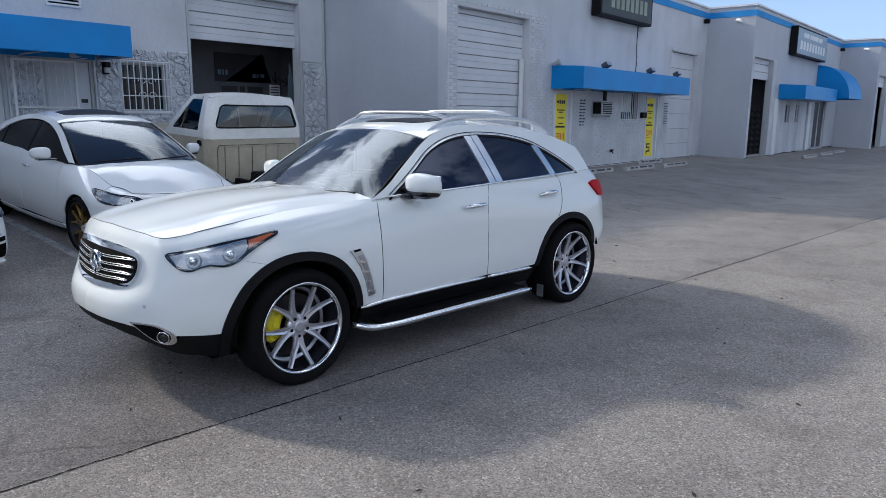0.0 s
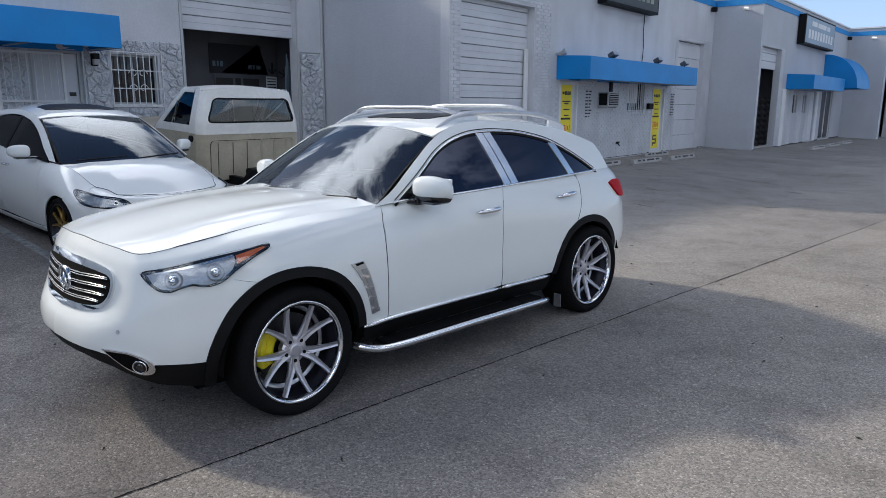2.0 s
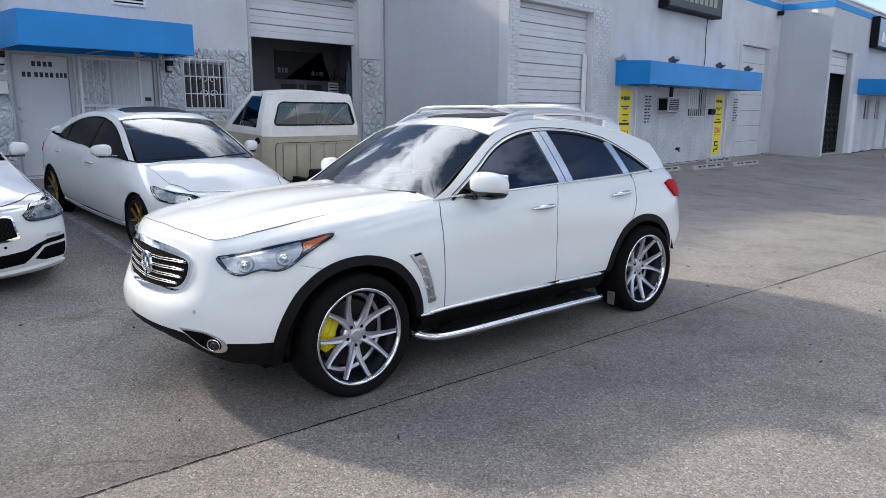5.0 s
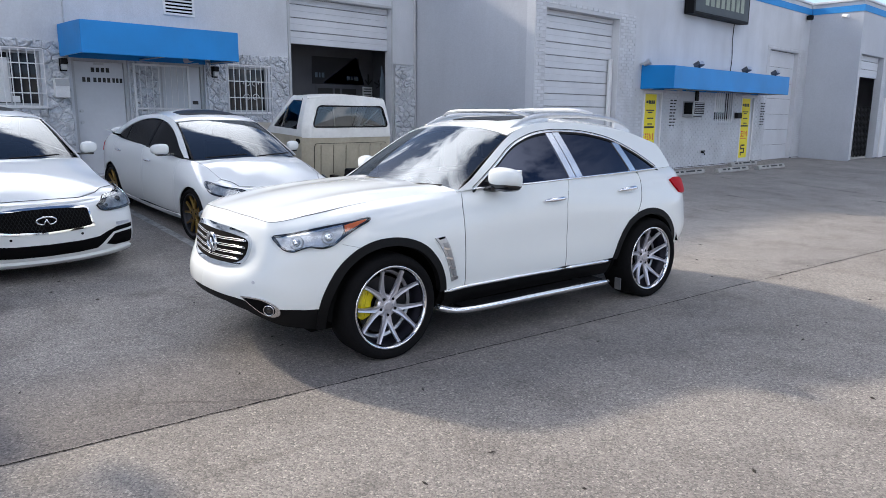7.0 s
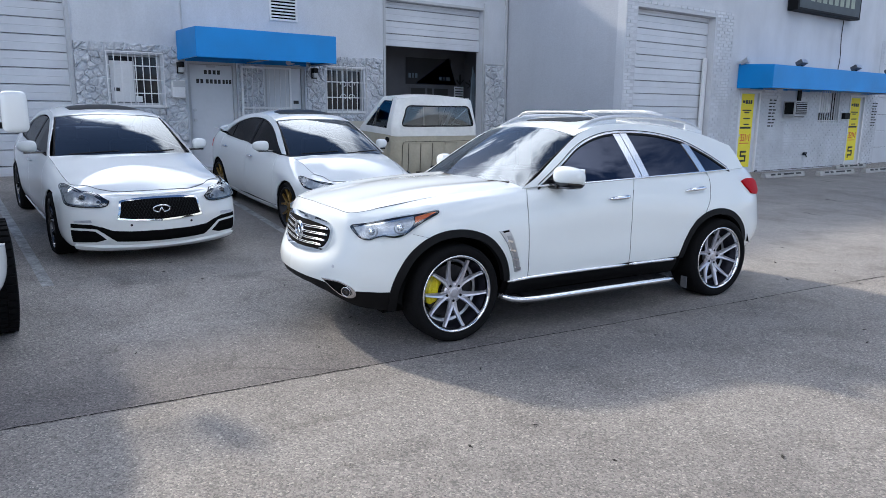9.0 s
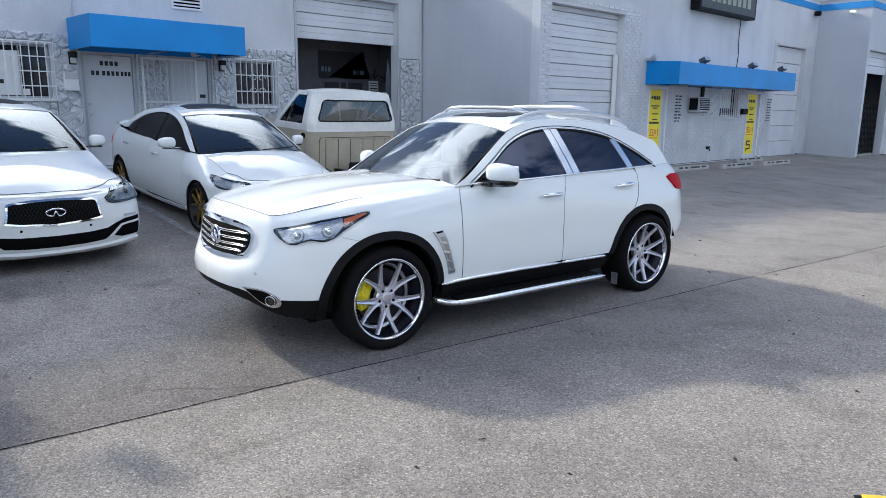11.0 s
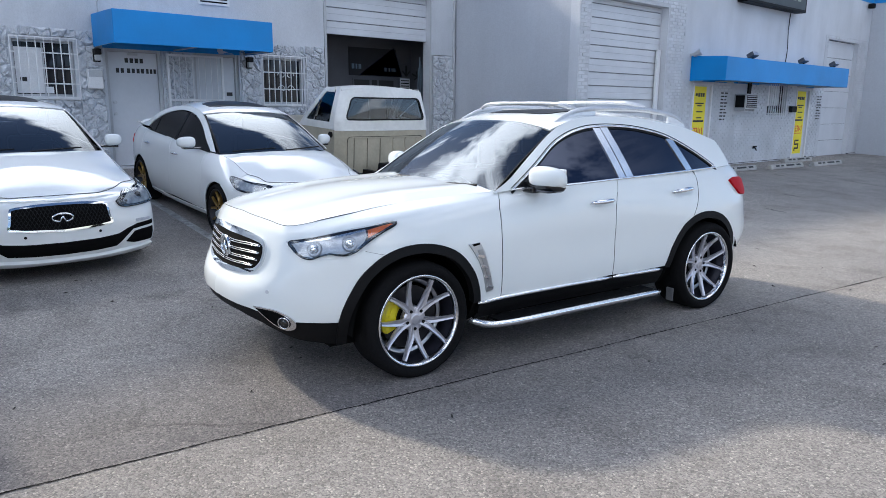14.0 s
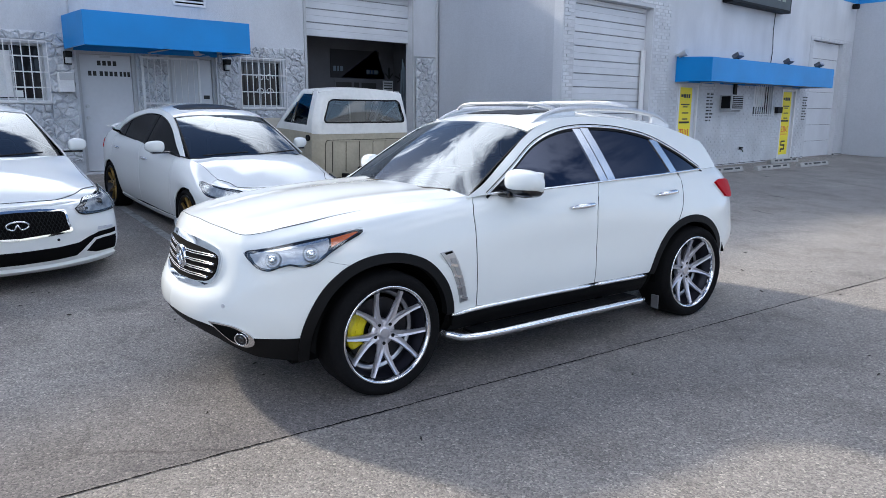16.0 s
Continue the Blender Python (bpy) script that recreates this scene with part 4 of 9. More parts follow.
            rows.append([bm.verts.new(er * (ri + e) + Vector((0, y0, 0))), bm.verts.new(er * (ri + e) + Vector((0, y1 - 0.01, 0))), bm.verts.new(er * (ri + 0.02) + Vector((0, y1, 0))),
                         bm.verts.new(er * (ro - 0.02) + Vector((0, y1, 0))), bm.verts.new(er * (ro - e) + Vector((0, y1 - 0.012, 0))), bm.verts.new(er * (ro - e) + Vector((0, y0, 0)))])
        for A, B in zip(rows, rows[1:]):
            for j in range(6):
                bm.faces.new((A[j], A[(j + 1) % 6], B[(j + 1) % 6], B[j]))
        bm.faces.new(rows[0]); bm.faces.new(rows[-1])
        for a in np.linspace(lo + 0.12, hi - 0.12, 5):
            er = Vector((math.cos(a), 0, math.sin(a)))
            cyl(bm, er * (dr - 0.035) + Vector((0, -dish - 0.034, 0)), er * (dr - 0.035) + Vector((0, -dish - 0.027, 0)), 0.013, n=10)
        part("caliper", bm, M["caliper"], lip, "yellow brake caliper")
    return lip


def body_surf(plan, stations, nu=420, nv=90):
    """The skin round a car below its waist: a plan line from nose to tail on the left, and upright profiles of (inset, height) along it."""
    c, length = dense(plan, nu)
    t = np.gradient(c, axis=0)
    t /= np.linalg.norm(t, axis=1, keepdims=True)
    nrm = np.stack([-t[:, 1], t[:, 0]], 1) * -1
    if nrm[0][0] < 0:
        nrm = -nrm
    us = np.linspace(0, length, nu)
    # where each station lies along the line
    keys = [us[np.argmin((c[:, 0] - s) ** 2 + (c[:, 1] - y) ** 2)] for (s, y), _ in stations]
    prof = hermite(keys, [p for _, p in stations], us)
    pts = np.zeros((nu, nv, 3))
    for i in range(nu):
        d, _ = dense(prof[i], nv)
        pts[i, :, :2] = c[i] - nrm[i] * d[:, :1]
        pts[i, :, 2] = d[:, 1]
    sf = Surf(pts, length, 1.0)
    sf.c, sf.us = c, us
    return sf


def side_uv(sf, s, z):
    """The place on a skin's flank at length s and height z."""
    k = np.argmax(sf.c[:, 1] > 0.6)
    u = np.interp(-s, -sf.c[k:, 0], sf.us[k:])
    return u, z_to_v(sf, u, z)


def z_to_v(sf, u, z):
    x = u / sf.su * (sf.p.shape[0] - 1)
    i = min(int(x), sf.p.shape[0] - 2)
    col = sf.p[i, :, 2] * (1 - x + i) + sf.p[i + 1, :, 2] * (x - i)
    return float(np.interp(z, col, np.linspace(0, 1, len(col))))


def nose_uv(sf, y, z):
    k = np.argmax(sf.c[:, 1])
    u = np.interp(y, sf.c[:k, 1], sf.us[:k])
    return u, z_to_v(sf, u, z)


def flank(sf, *pts):
    return [side_uv(sf, s, z) for s, z in pts]


def smooth_line(pts, n=24):
    return [tuple(p) for p in dense(pts, n)[0]]


def field(f, s0, s1, y0, y1, nu=120, nv=60, sign=1):
    """A sheet from a function of (s, y) or any two numbers."""
    a, b = np.linspace(s0, s1, nu), np.linspace(y0, y1, nv)
    pts = np.array([[f(x, y) for y in b] for x in a])
    sf = Surf(pts, s1 - s0, y1 - y0, sign)
    sf.r = (s0, s1, y0, y1)
    return sf


def on(sf, *pts):
    """Outline in a field's own numbers, for panel()."""
    s0, s1, y0, y1 = sf.r
    return [(a - s0, b - y0) for a, b in pts]


# ---------------------------------------------------------------- the white crossover
def crossover():
    car = thing("crossover_suv", "white crossover SUV on chrome and silver wheels with roof rails", "suv", pose(-4.377, 3.044, 0, 0, 0, -95.72))
    W, B = M["paint_white"], M["trim_black"]
    LR = (1, -1)
    plan = [(0.975, 0), (0.960, 0.25), (0.912, 0.46), (0.798, 0.68), (0.625, 0.825), (0.400, 0.915), (0.15, 0.955), (-0.20, 0.960), (-0.60, 0.940), (-1.20, 0.932),
            (-2.00, 0.938), (-2.50, 0.957), (-2.88, 0.965), (-3.20, 0.945), (-3.45, 0.885), (-3.66, 0.76), (-3.82, 0.50), (-3.90, 0.25), (-3.92, 0)]
    st = [((0.975, 0), [(.17, .22), (.10, .30), (.030, .40), (.0, .50), (.012, .585), (.083, .68), (.120, .84), (.155, .94), (.205, 1.005)]),
          ((0.912, .46), [(.16, .22), (.095, .30), (.028, .40), (.0, .50), (.010, .60), (.070, .70), (.102, .84), (.132, .93), (.172, .995)]),
          ((0.798, .68), [(.13, .22), (.075, .30), (.02, .40), (.0, .53), (.010, .64), (.030, .74), (.066, .86), (.092, .93), (.128, .980)]),
          ((0.625, .825), [(.11, .24), (.06, .32), (.02, .41), (.0, .54), (.008, .66), (.018, .77), (.045, .88), (.085, .955), (.165, 1.010)]),
          ((0.150, .955), [(.07, .28), (.04, .35), (.015, .44), (.0, .55), (.0, .68), (.010, .80), (.040, .92), (.105, 1.015), (.245, 1.070)]),
          ((-0.60, .94), [(.10, .27), (.04, .35), (.012, .44), (.0, .56), (.0, .71), (.012, .85), (.040, .98), (.085, 1.065), (.165, 1.118)]),
          ((-1.20, .932), [(.11, .27), (.05, .34), (.012, .43), (.0, .54), (.004, .70), (.006, .84), (.020, .96), (.042, 1.06), (.066, 1.132)]),
          ((-2.00, .938), [(.11, .27), (.05, .34), (.012, .43), (.0, .54), (.004, .70), (.006, .85), (.022, .98), (.046, 1.08), (.072, 1.156)]),
          ((-2.88, .965), [(.07, .30), (.04, .37), (.012, .47), (.0, .58), (.0, .72), (.012, .86), (.045, 1.0), (.092, 1.11), (.150, 1.178)]),
          ((-3.45, .885), [(.12, .36), (.06, .43), (.02, .51), (.0, .60), (.008, .74), (.022, .88), (.055, 1.01), (.105, 1.12), (.175, 1.190)]),
          ((-3.92, 0), [(.10, .38), (.05, .46), (.01, .54), (.0, .62), (.03, .75), (.06, .90), (.10, 1.02), (.14, 1.10), (.20, 1.19)])]
    sk = body_surf(plan, st)
    arch_f = [(0.521, 0.425), (0.500, 0.50), (0.455, 0.60), (0.377, 0.713), (0.250, 0.807), (0.091, 0.853), (-0.102, 0.845), (-0.278, 0.775), (-0.403, 0.64), (-0.455, 0.52), (-0.475, 0.425)]
    arch_r = [(-2.340, 0.425), (-2.388, 0.570), (-2.450, 0.67), (-2.530, 0.755), (-2.678, 0.828), (-2.859, 0.845), (-3.050, 0.790), (-3.190, 0.665), (-3.262, 0.500), (-3.278, 0.43), (-3.282, 0.385)]
    af, ar = smooth_line(arch_f, 40), smooth_line(arch_r, 40)
    g = 0.0028
    top = lambda s: side_uv(sk, s, 3.0)
    # dark inner shell, seen only through the gaps
    def shell():
        pts = sk.p - sk.n * 0.016
        nu, nv = pts.shape[:2]
        for s in LR:
            bm = bmesh.new()
            vv = {}
            def V(i, j):
                if (i, j) not in vv:
                    q = pts[i, j]
                    vv[i, j] = bm.verts.new((q[0], s * q[1], q[2]))
                return vv[i, j]
            for i in range(0, nu - 3, 3):
                for j in range(0, nv - 6, 5):
                    m_ = pts[min(i + 1, nu - 1), j + 2]
                    if (m_[0] - 0.02) ** 2 + (m_[2] - 0.36) ** 2 < 0.455 ** 2 or (m_[0] + 2.83) ** 2 + (m_[2] - 0.36) ** 2 < 0.450 ** 2 or (m_[0] > 0.45 and m_[2] < 0.44):
                        continue
                    bm.faces.new((V(i, j), V(min(i + 3, nu - 1), j), V(min(i + 3, nu - 1), min(j + 5, nv - 1)), V(i, min(j + 5, nv - 1))))
            part("inner_shell", bm, M["liner"], car)
    shell()
    split = [(0.240, 0.812), (0.36, 0.842), (0.50, 0.930), (0.64, 0.975)]
    k_arch = [p for p in af if p[0] <= 0.24]
    fender = flank(sk, *[(s - g, z) for s, z in k_arch], (-0.475, 0.408), (-0.655 + g, 0.408), (-0.651 + g, 0.60), (-0.651 + g, 0.84), (-0.66 + g, 1.02), (-0.685 + g, 1.08))
    fender += [top(s) for s in np.linspace(-0.72, 0.665, 16)] + flank(sk, *[(s + .010, z - .006) for s, z in split[::-1]])
    panel("front_fender", sk, fender, W, car, lift=-0.0008, mirror=LR)
    # front bumper in one piece from arch to arch
    k_front = [p for p in af if p[0] >= 0.245]
    bot = [nose_uv(sk, 0.0, 0.485), nose_uv(sk, 0.25, 0.485), nose_uv(sk, 0.45, 0.480), nose_uv(sk, 0.60, 0.460), nose_uv(sk, 0.74, 0.430)] + flank(sk, (0.60, 0.425), (0.521, 0.425))
    upper = flank(sk, *[(s + g, z) for s, z in k_front]) + flank(sk, *[(s + .001, z - .001) for s, z in split])
    tl = [(u, 0.998) for u in np.linspace(side_uv(sk, 0.669, 1)[0], 0, 14)]
    panel("front_bumper", sk, bot + upper + tl, W, car, mirror=LR, step=0.04)
    lip = [nose_uv(sk, y, z) for y, z in ((0, .42), (.3, .42), (.5, .385), (.62, .335), (.74, .285))] + flank(sk, (.60, .262), (.50, .255), (.50, .418), (.60, .418)) + [nose_uv(sk, y, z) for y, z in ((.74, .424), (.60, .454), (.45, .474), (.25, .479), (0, .479))]
    panel("lower_lip", sk, lip, B, car, lift=-0.014, mirror=LR)
    # doors and rear quarter
    door_f = [(-0.655 - g, 0.435), (-0.651 - g, 0.60), (-0.651 - g, 0.84), (-0.66 - g, 1.02), (-0.685 - g, 1.08)]
    split_d = [(-1.742, 0.435), (-1.744, 0.70), (-1.752, 0.95), (-1.775, 1.06)]
    panel("front_door", sk, flank(sk, *door_f) + [top(s) for s in np.linspace(-0.72, -1.79, 12)] + flank(sk, *[(s + g, z) for s, z in split_d[::-1]]), W, car, mirror=LR)
    rd_back = [(-2.340, 0.435), (-2.388, 0.572), (-2.450, 0.672), (-2.530, 0.757), (-2.640, 0.815), (-2.70, 0.92), (-2.735, 1.05), (-2.75, 1.12)]
    panel("rear_door", sk, flank(sk, *[(s - g, z) for s, z in split_d]) + [top(s) for s in np.linspace(-1.80, -2.74, 10)] + flank(sk, *[(s + g, z) for s, z in rd_back[::-1]]), W, car, mirror=LR)
    rq = flank(sk, *[(s - g, z) for s, z in rd_back[4:]]) + [top(s) for s in np.linspace(-2.77, -3.40, 8)] + [(u, 1.0) for u in np.linspace(side_uv(sk, -3.45, 1)[0], sk.su, 8)]
    rq += [(sk.su, 0.30), (side_uv(sk, -3.55, .5)[0], z_to_v(sk, side_uv(sk, -3.55, .5)[0], 0.40))] + flank(sk, (-3.40, 0.385), (-3.284, 0.385)) + flank(sk, *[(s, z) for s, z in ar[::-1] if s < -2.645])
    panel("rear_quarter", sk, rq, W, car, mirror=LR)
    panel("rear_lower", sk, flank(sk, (-3.28, 0.352), (-3.28, 0.378), (-3.44, 0.378)) + [(sk.su, 0.29), (sk.su, 0.02)], B, car, mirror=LR)
    for line in ([(-0.655, 0.44), (-0.651, 0.60), (-0.651, 0.84), (-0.66, 1.02), (-0.685, 1.075)], split_d, rd_back[4:], [(0.236, 0.811), (0.30, 0.826), (0.36, 0.842)]):
        strip("door_seam", sk, flank(sk, *line), 0.0016, M["liner"], car, 0.0012, 0.003, LR, 0.03)
    # black wheel-arch mouldings
    def flare(a, cx, name):
        c = np.array([cx, 0.36])
        o = np.array(a)
        i_ = c + (o - c) * 0.885
        poly = flank(sk, *map(tuple, o)) + flank(sk, *map(tuple, i_[::-1]))
        panel(name, sk, poly, B, car, lift=0.008, thick=0.05, step=0.03, mirror=LR, label="black plastic wheel arch moulding")
    flare([(0.534, 0.262), (0.532, 0.315), (0.528, 0.37)] + af, 0.02, "wheel_arch"); flare(ar, -2.80, "wheel_arch")
    # inner wheel tubs
    for cx in (0.0, -2.885):
        for s in LR:
            bm = bmesh.new()
            n = 24
            A, Bq = [], []
            for i in range(n + 1):
                t = math.pi * i / n * (1.0 if cx == 0.0 else 0.90)
                A.append(bm.verts.new((cx + 0.46 * math.cos(t), s * 0.93, 0.34 + 0.47 * math.sin(t))))
                Bq.append(bm.verts.new((cx + 0.46 * math.cos(t), s * 0.55, 0.34 + 0.47 * math.sin(t))))
            for i in range(n):
                bm.faces.new((A[i], A[i + 1], Bq[i + 1], Bq[i]))
            bm.faces.new(Bq)
            part("wheel_tub", bm, M["liner"], car)
    # sills, chrome mouldings, side steps
    panel("sill", sk, flank(sk, (-0.48, .28), (-0.48, .405), (-0.9, .405), (-1.6, .405), (-2.335, .405), (-2.335, .28), (-1.6, .28)), B, car, lift=-0.002, mirror=LR)
    bead("door_moulding", sk, flank(sk, (-0.46, .409), (-0.60, .417), (-0.70, .420), (-1.2, .421), (-1.735, .418)), 0.015, M["bright"], car, 0.004, "chrome lower door moulding")
    bead("door_moulding", sk, flank(sk, (-1.75, .418), (-2.0, .417), (-2.31, .416)), 0.015, M["bright"], car, 0.004, "chrome lower door moulding")
    for s in LR:
        bm = bmesh.new()
        line = dense([(-0.40, 0.90 * s, 0.30), (-0.50, 0.99 * s, 0.275), (-0.62, 1.012 * s, 0.268), (-1.4, 1.012 * s, 0.262), (-2.05, 1.012 * s, 0.258), (-2.20, 1.010 * s, 0.257)], 36)[0]
        tube(bm, line, [0.022] * 35 + [0.016], 14)
        part("side_step", bm, M["bright"], car, "chrome tube side step", True)
        bm = bmesh.new()
        for x in (-0.75, -1.95):
            box(bm, x - 0.03, x + 0.03, min(0.6 * s, 1.0 * s), max(0.6 * s, 1.0 * s), 0.255, 0.285)
        box(bm, -2.15, -0.6, min(0.86 * s, 0.985 * s), max(0.86 * s, 0.985 * s), 0.268, 0.284)
        part("step_bracket", bm, B, car)
        part("mud_flap", boxes((-2.492, -2.480, min(.86 * s, .93 * s), max(.86 * s, .93 * s), 0.115, 0.225), bevel=0.006), M["flap_grey"], car, "small grey flap ahead of the rear tyre")
    # floor pan
    part("floor_pan", boxes((-3.40, 0.52, -0.74, 0.74, 0.24, 0.33)), M["liner"], car)
    # bonnet
    zc = lambda s: float(table([(-0.75, 1.150), (-0.3, 1.150), (0.1, 1.128), (0.45, 1.082), (0.65, 1.042), (0.80, 1.000)], s)[0])
    ze = lambda s: float(table([(-0.75, 1.122), (-0.3, 1.098), (0.1, 1.072), (0.45, 1.028), (0.62, 1.005), (0.80, 0.955)], s)[0])
    ye = lambda s: float(table([(-0.75, 0.785), (-0.6, 0.771), (-0.3, 0.743), (-0.06, 0.719), (0.1, 0.712), (0.26, 0.711), (0.34, 0.711), (0.42, 0.705), (0.50, 0.692), (0.574, 0.671), (0.80, 0.60)], s)[0])
    tip, _ = sk.at(np.linspace(0, side_uv(sk, 0.669, 1)[0], 15), np.full(15, 0.998))
    tip[0, 1] = 0.0
    def bonnet_raw(s, y):
        f = y / ye(s)
        z = ze(s) + (zc(s) - ze(s)) * (1 - f * f)
        z += 0.012 * math.exp(-((f - 0.72) / 0.16) ** 2) * min(1, max(0, (0.8 - s) / 0.5)) - 0.006 * math.exp(-((f - 0.42) / 0.2) ** 2)
        return z
    def bonnet(s, y):
        # the leading edge comes down flush with the bumper's upper edge
        sn, zn = float(np.interp(y, tip[:, 1], tip[:, 0])), float(np.interp(y, tip[:, 1], tip[:, 2]))
        w = min(1.0, max(0.0, 1 - (sn - s) / 0.22)) ** 2
        return (s, y, bonnet_raw(s, y) + w * (zn + 0.001 - bonnet_raw(sn, y)))
    hs = field(bonnet, -0.80, 0.82, 0.0, 0.80, 140, 70)
    edge = [(s, ye(s) - 0.004) for s in np.linspace(-0.70, 0.55, 34)]
    nose = [(float(q[0]) - 0.004, max(0.0, float(q[1]) - 0.003 * (q[1] > 0.5))) for q in tip[::-1]]
    rear = [(-0.64, 0.0), (-0.66, 0.3), (-0.69, 0.55)]
    panel("bonnet", hs, on(hs, *(rear + edge + nose)), W, car, mirror=LR, step=0.035, thick=0.02)
    rim_out = [(s, min(ye(s) + 0.010, 0.79)) for s in np.linspace(-0.66, 0.60, 18)] + [(a + 0.008, b + 0.006) for a, b in nose[:-1]] + [(nose[-1][0] + 0.008, 0.0)]
    rim_in = [(nose[-1][0] - 0.05, 0.0)] + [(a - 0.05, b - 0.03) for a, b in nose[-2::-1]] + [(s, ye(s) - 0.05) for s in np.linspace(0.58, -0.66, 14)]
    panel("bonnet_flange", hs, on(hs, *(rim_out + rim_in)), W, car, lift=-0.009, thick=0.004, mirror=LR, step=0.03)
    strip("bonnet_seal", hs, on(hs, *([(s, y + 0.003) for s, y in edge] + [(a + 0.004, b + 0.002) for a, b in nose])), 0.002, M["liner"], car, 0.0, 0.003, LR, 0.03)
    panel("cowl", hs, on(hs, (-0.645, 0.0), (-0.665, 0.3), (-0.695, 0.55), (-0.70, 0.72), (-0.79, 0.74), (-0.79, 0.0)), B, car, lift=-0.012, mirror=LR)
    # upper body: glass sides and roof
    yb = lambda s: float(table([(-0.55, 0.795), (-0.75, 0.828), (-1.2, 0.866), (-2.0, 0.868), (-2.6, 0.850), (-3.0, 0.815), (-3.3, 0.775), (-3.6, 0.72)], s)[0])
    zb = lambda s: float(table([(-0.55, 1.110), (-0.75, 1.122), (-1.2, 1.132), (-2.0, 1.156), (-2.88, 1.178), (-3.6, 1.195)], s)[0])
    def side(s, z):
        d = z - zb(s)
        return (s, yb(s) - 0.40 * d - 0.10 * d * d / 0.45, z)
    gs = field(side, -3.65, -0.50, 1.05, 1.70, 160, 60, -1)
    win_top = [(-0.80, 1.128), (-0.92, 1.205), (-1.067, 1.300), (-1.246, 1.418), (-1.40, 1.483), (-1.58, 1.527), (-1.78, 1.545), (-2.0, 1.541), (-2.21, 1.522), (-2.507, 1.461), (-2.777, 1.353), (-3.00, 1.240), (-3.11, 1.180)]
    wt = smooth_line(win_top, 70)
    roof_e = [(-0.66, 1.118), (-0.80, 1.195), (-0.95, 1.300), (-1.10, 1.400), (-1.25, 1.492), (-1.40, 1.556), (-1.60, 1.603), (-1.90, 1.612), (-2.20, 1.600), (-2.50, 1.570), (-2.80, 1.522), (-3.05, 1.455), (-3.22, 1.405)]
    re_ = smooth_line(roof_e, 60)
    zt = lambda s: float(np.interp(-s, [-p[0] for p in wt], [p[1] for p in wt]))
    ztop = lambda s: float(np.interp(-s, [-p[0] for p in re_], [p[1] for p in re_]))
    # white frame from the pillar foot over the doors to the tail
    frame_poly = [(-0.66, 1.112)] + re_ + [(-3.27, 1.345), (-3.315, 1.27), (-3.35, 1.20)] + [(s, zb(s) + 0.002) for s in (-3.34, -3.28, -3.2, -3.12)] + wt[::-1]
    panel("roof_side", gs, on(gs, *frame_poly), W, car, mirror=LR, step=0.02)
    panel("front_window", gs, on(gs, *([(-0.83, zb(-0.83) + 0.008)] + [(s, zt(s) - 0.018) for s in np.linspace(-0.87, -1.74, 18)] + [(-1.86, zb(-1.86) + 0.008)])), M["tint"], car, lift=-0.006, mirror=LR, step=0.03, label="dark tinted window")
    panel("rear_window", gs, on(gs, *([(-1.90, zb(-1.9) + 0.008)] + [(s, zt(s) - 0.018) for s in np.linspace(-1.80, -2.50, 14)] + [(-2.655, zb(-2.65) + 0.008)])), M["tint"], car, lift=-0.006, mirror=LR, step=0.03, label="dark tinted window")
    panel("quarter_window", gs, on(gs, *([(-2.70, zb(-2.7) + 0.008)] + [(s, zt(s) - 0.018) for s in np.linspace(-2.56, -3.03, 10)] + [(-3.07, zb(-3.07) + 0.008)])), M["tint"], car, lift=-0.006, mirror=LR, step=0.03, label="dark tinted window")
    panel("mirror_plate", gs, on(gs, (-0.80, zb(-.8) + .006), (-0.90, 1.19), (-1.0, 1.25), (-1.02, zb(-1.0) + .006)), M["gloss_black"], car, lift=-0.002, mirror=LR, step=0.03)
    # polished pillar covers and bright window surround
    def slanted(s_low, s_top, w):
        return [(s_low + w / 2, zb(s_low) + 0.006), (s_top + w / 2, zt(s_top) - 0.016), (s_top - w / 2, zt(s_top) - 0.016), (s_low - w / 2, zb(s_low) + 0.006)]
    for a, b, w in ((-1.858, -1.732, 0.075), (-1.945, -1.815, 0.078), (-2.690, -2.540, 0.085)):
        panel("pillar_cover", gs, on(gs, *slanted(a, b, w)), M["bright"], car, lift=0.002, thick=0.01, mirror=LR, step=0.03, label="polished chrome pillar cover")
    for a, b in ((-1.900, -1.772), (-2.675, -2.530)):
        panel("door_pillar", gs, on(gs, *slanted(a, b, 0.17)), M["liner"], car, lift=-0.022, thick=0.02, mirror=LR, step=0.04)
    bead("window_surround", gs, on(gs, *[(s, z - 0.006) for s, z in wt[::2]]), 0.0075, M["bright"], car, 0.002, "thin chrome window surround")
    strip("door_gap", gs, on(gs, *[(s, z + 0.010) for s, z in wt[::2]]), 0.006, M["liner"], car, 0.0015, 0.003, LR, 0.02)
    strip("window_seal", gs, on(gs, *[(s, z - 0.018) for s, z in wt]), 0.016, M["trim_black"], car, 0.001, mirror=LR, step=0.02)
    bead("waist_moulding", gs, on(gs, *[(s, zb(s) + 0.004) for s in np.linspace(-0.80, -3.10, 20)]), 0.0085, M["bright"], car, 0.004, "thin chrome waist moulding")
    # roof skin
    yr = lambda s: side(s, ztop(s))[1]
    def roof_f(s, y):
        e, yy = ztop(s), max(yr(s), 0.2)
        c = float(table([(-1.0, 1.46), (-1.15, 1.535), (-1.35, 1.595), (-1.6, 1.645), (-1.9, 1.660), (-2.3, 1.652), (-2.8, 1.600), (-3.2, 1.500), (-3.45, 1.44)], s)[0])
        f = min(1.0, y / yy)
        return (s, y, e + (c - e) * (1 - f ** 2.4))
    rs = field(roof_f, -3.50, -1.10, 0.0, 0.66, 130, 70)
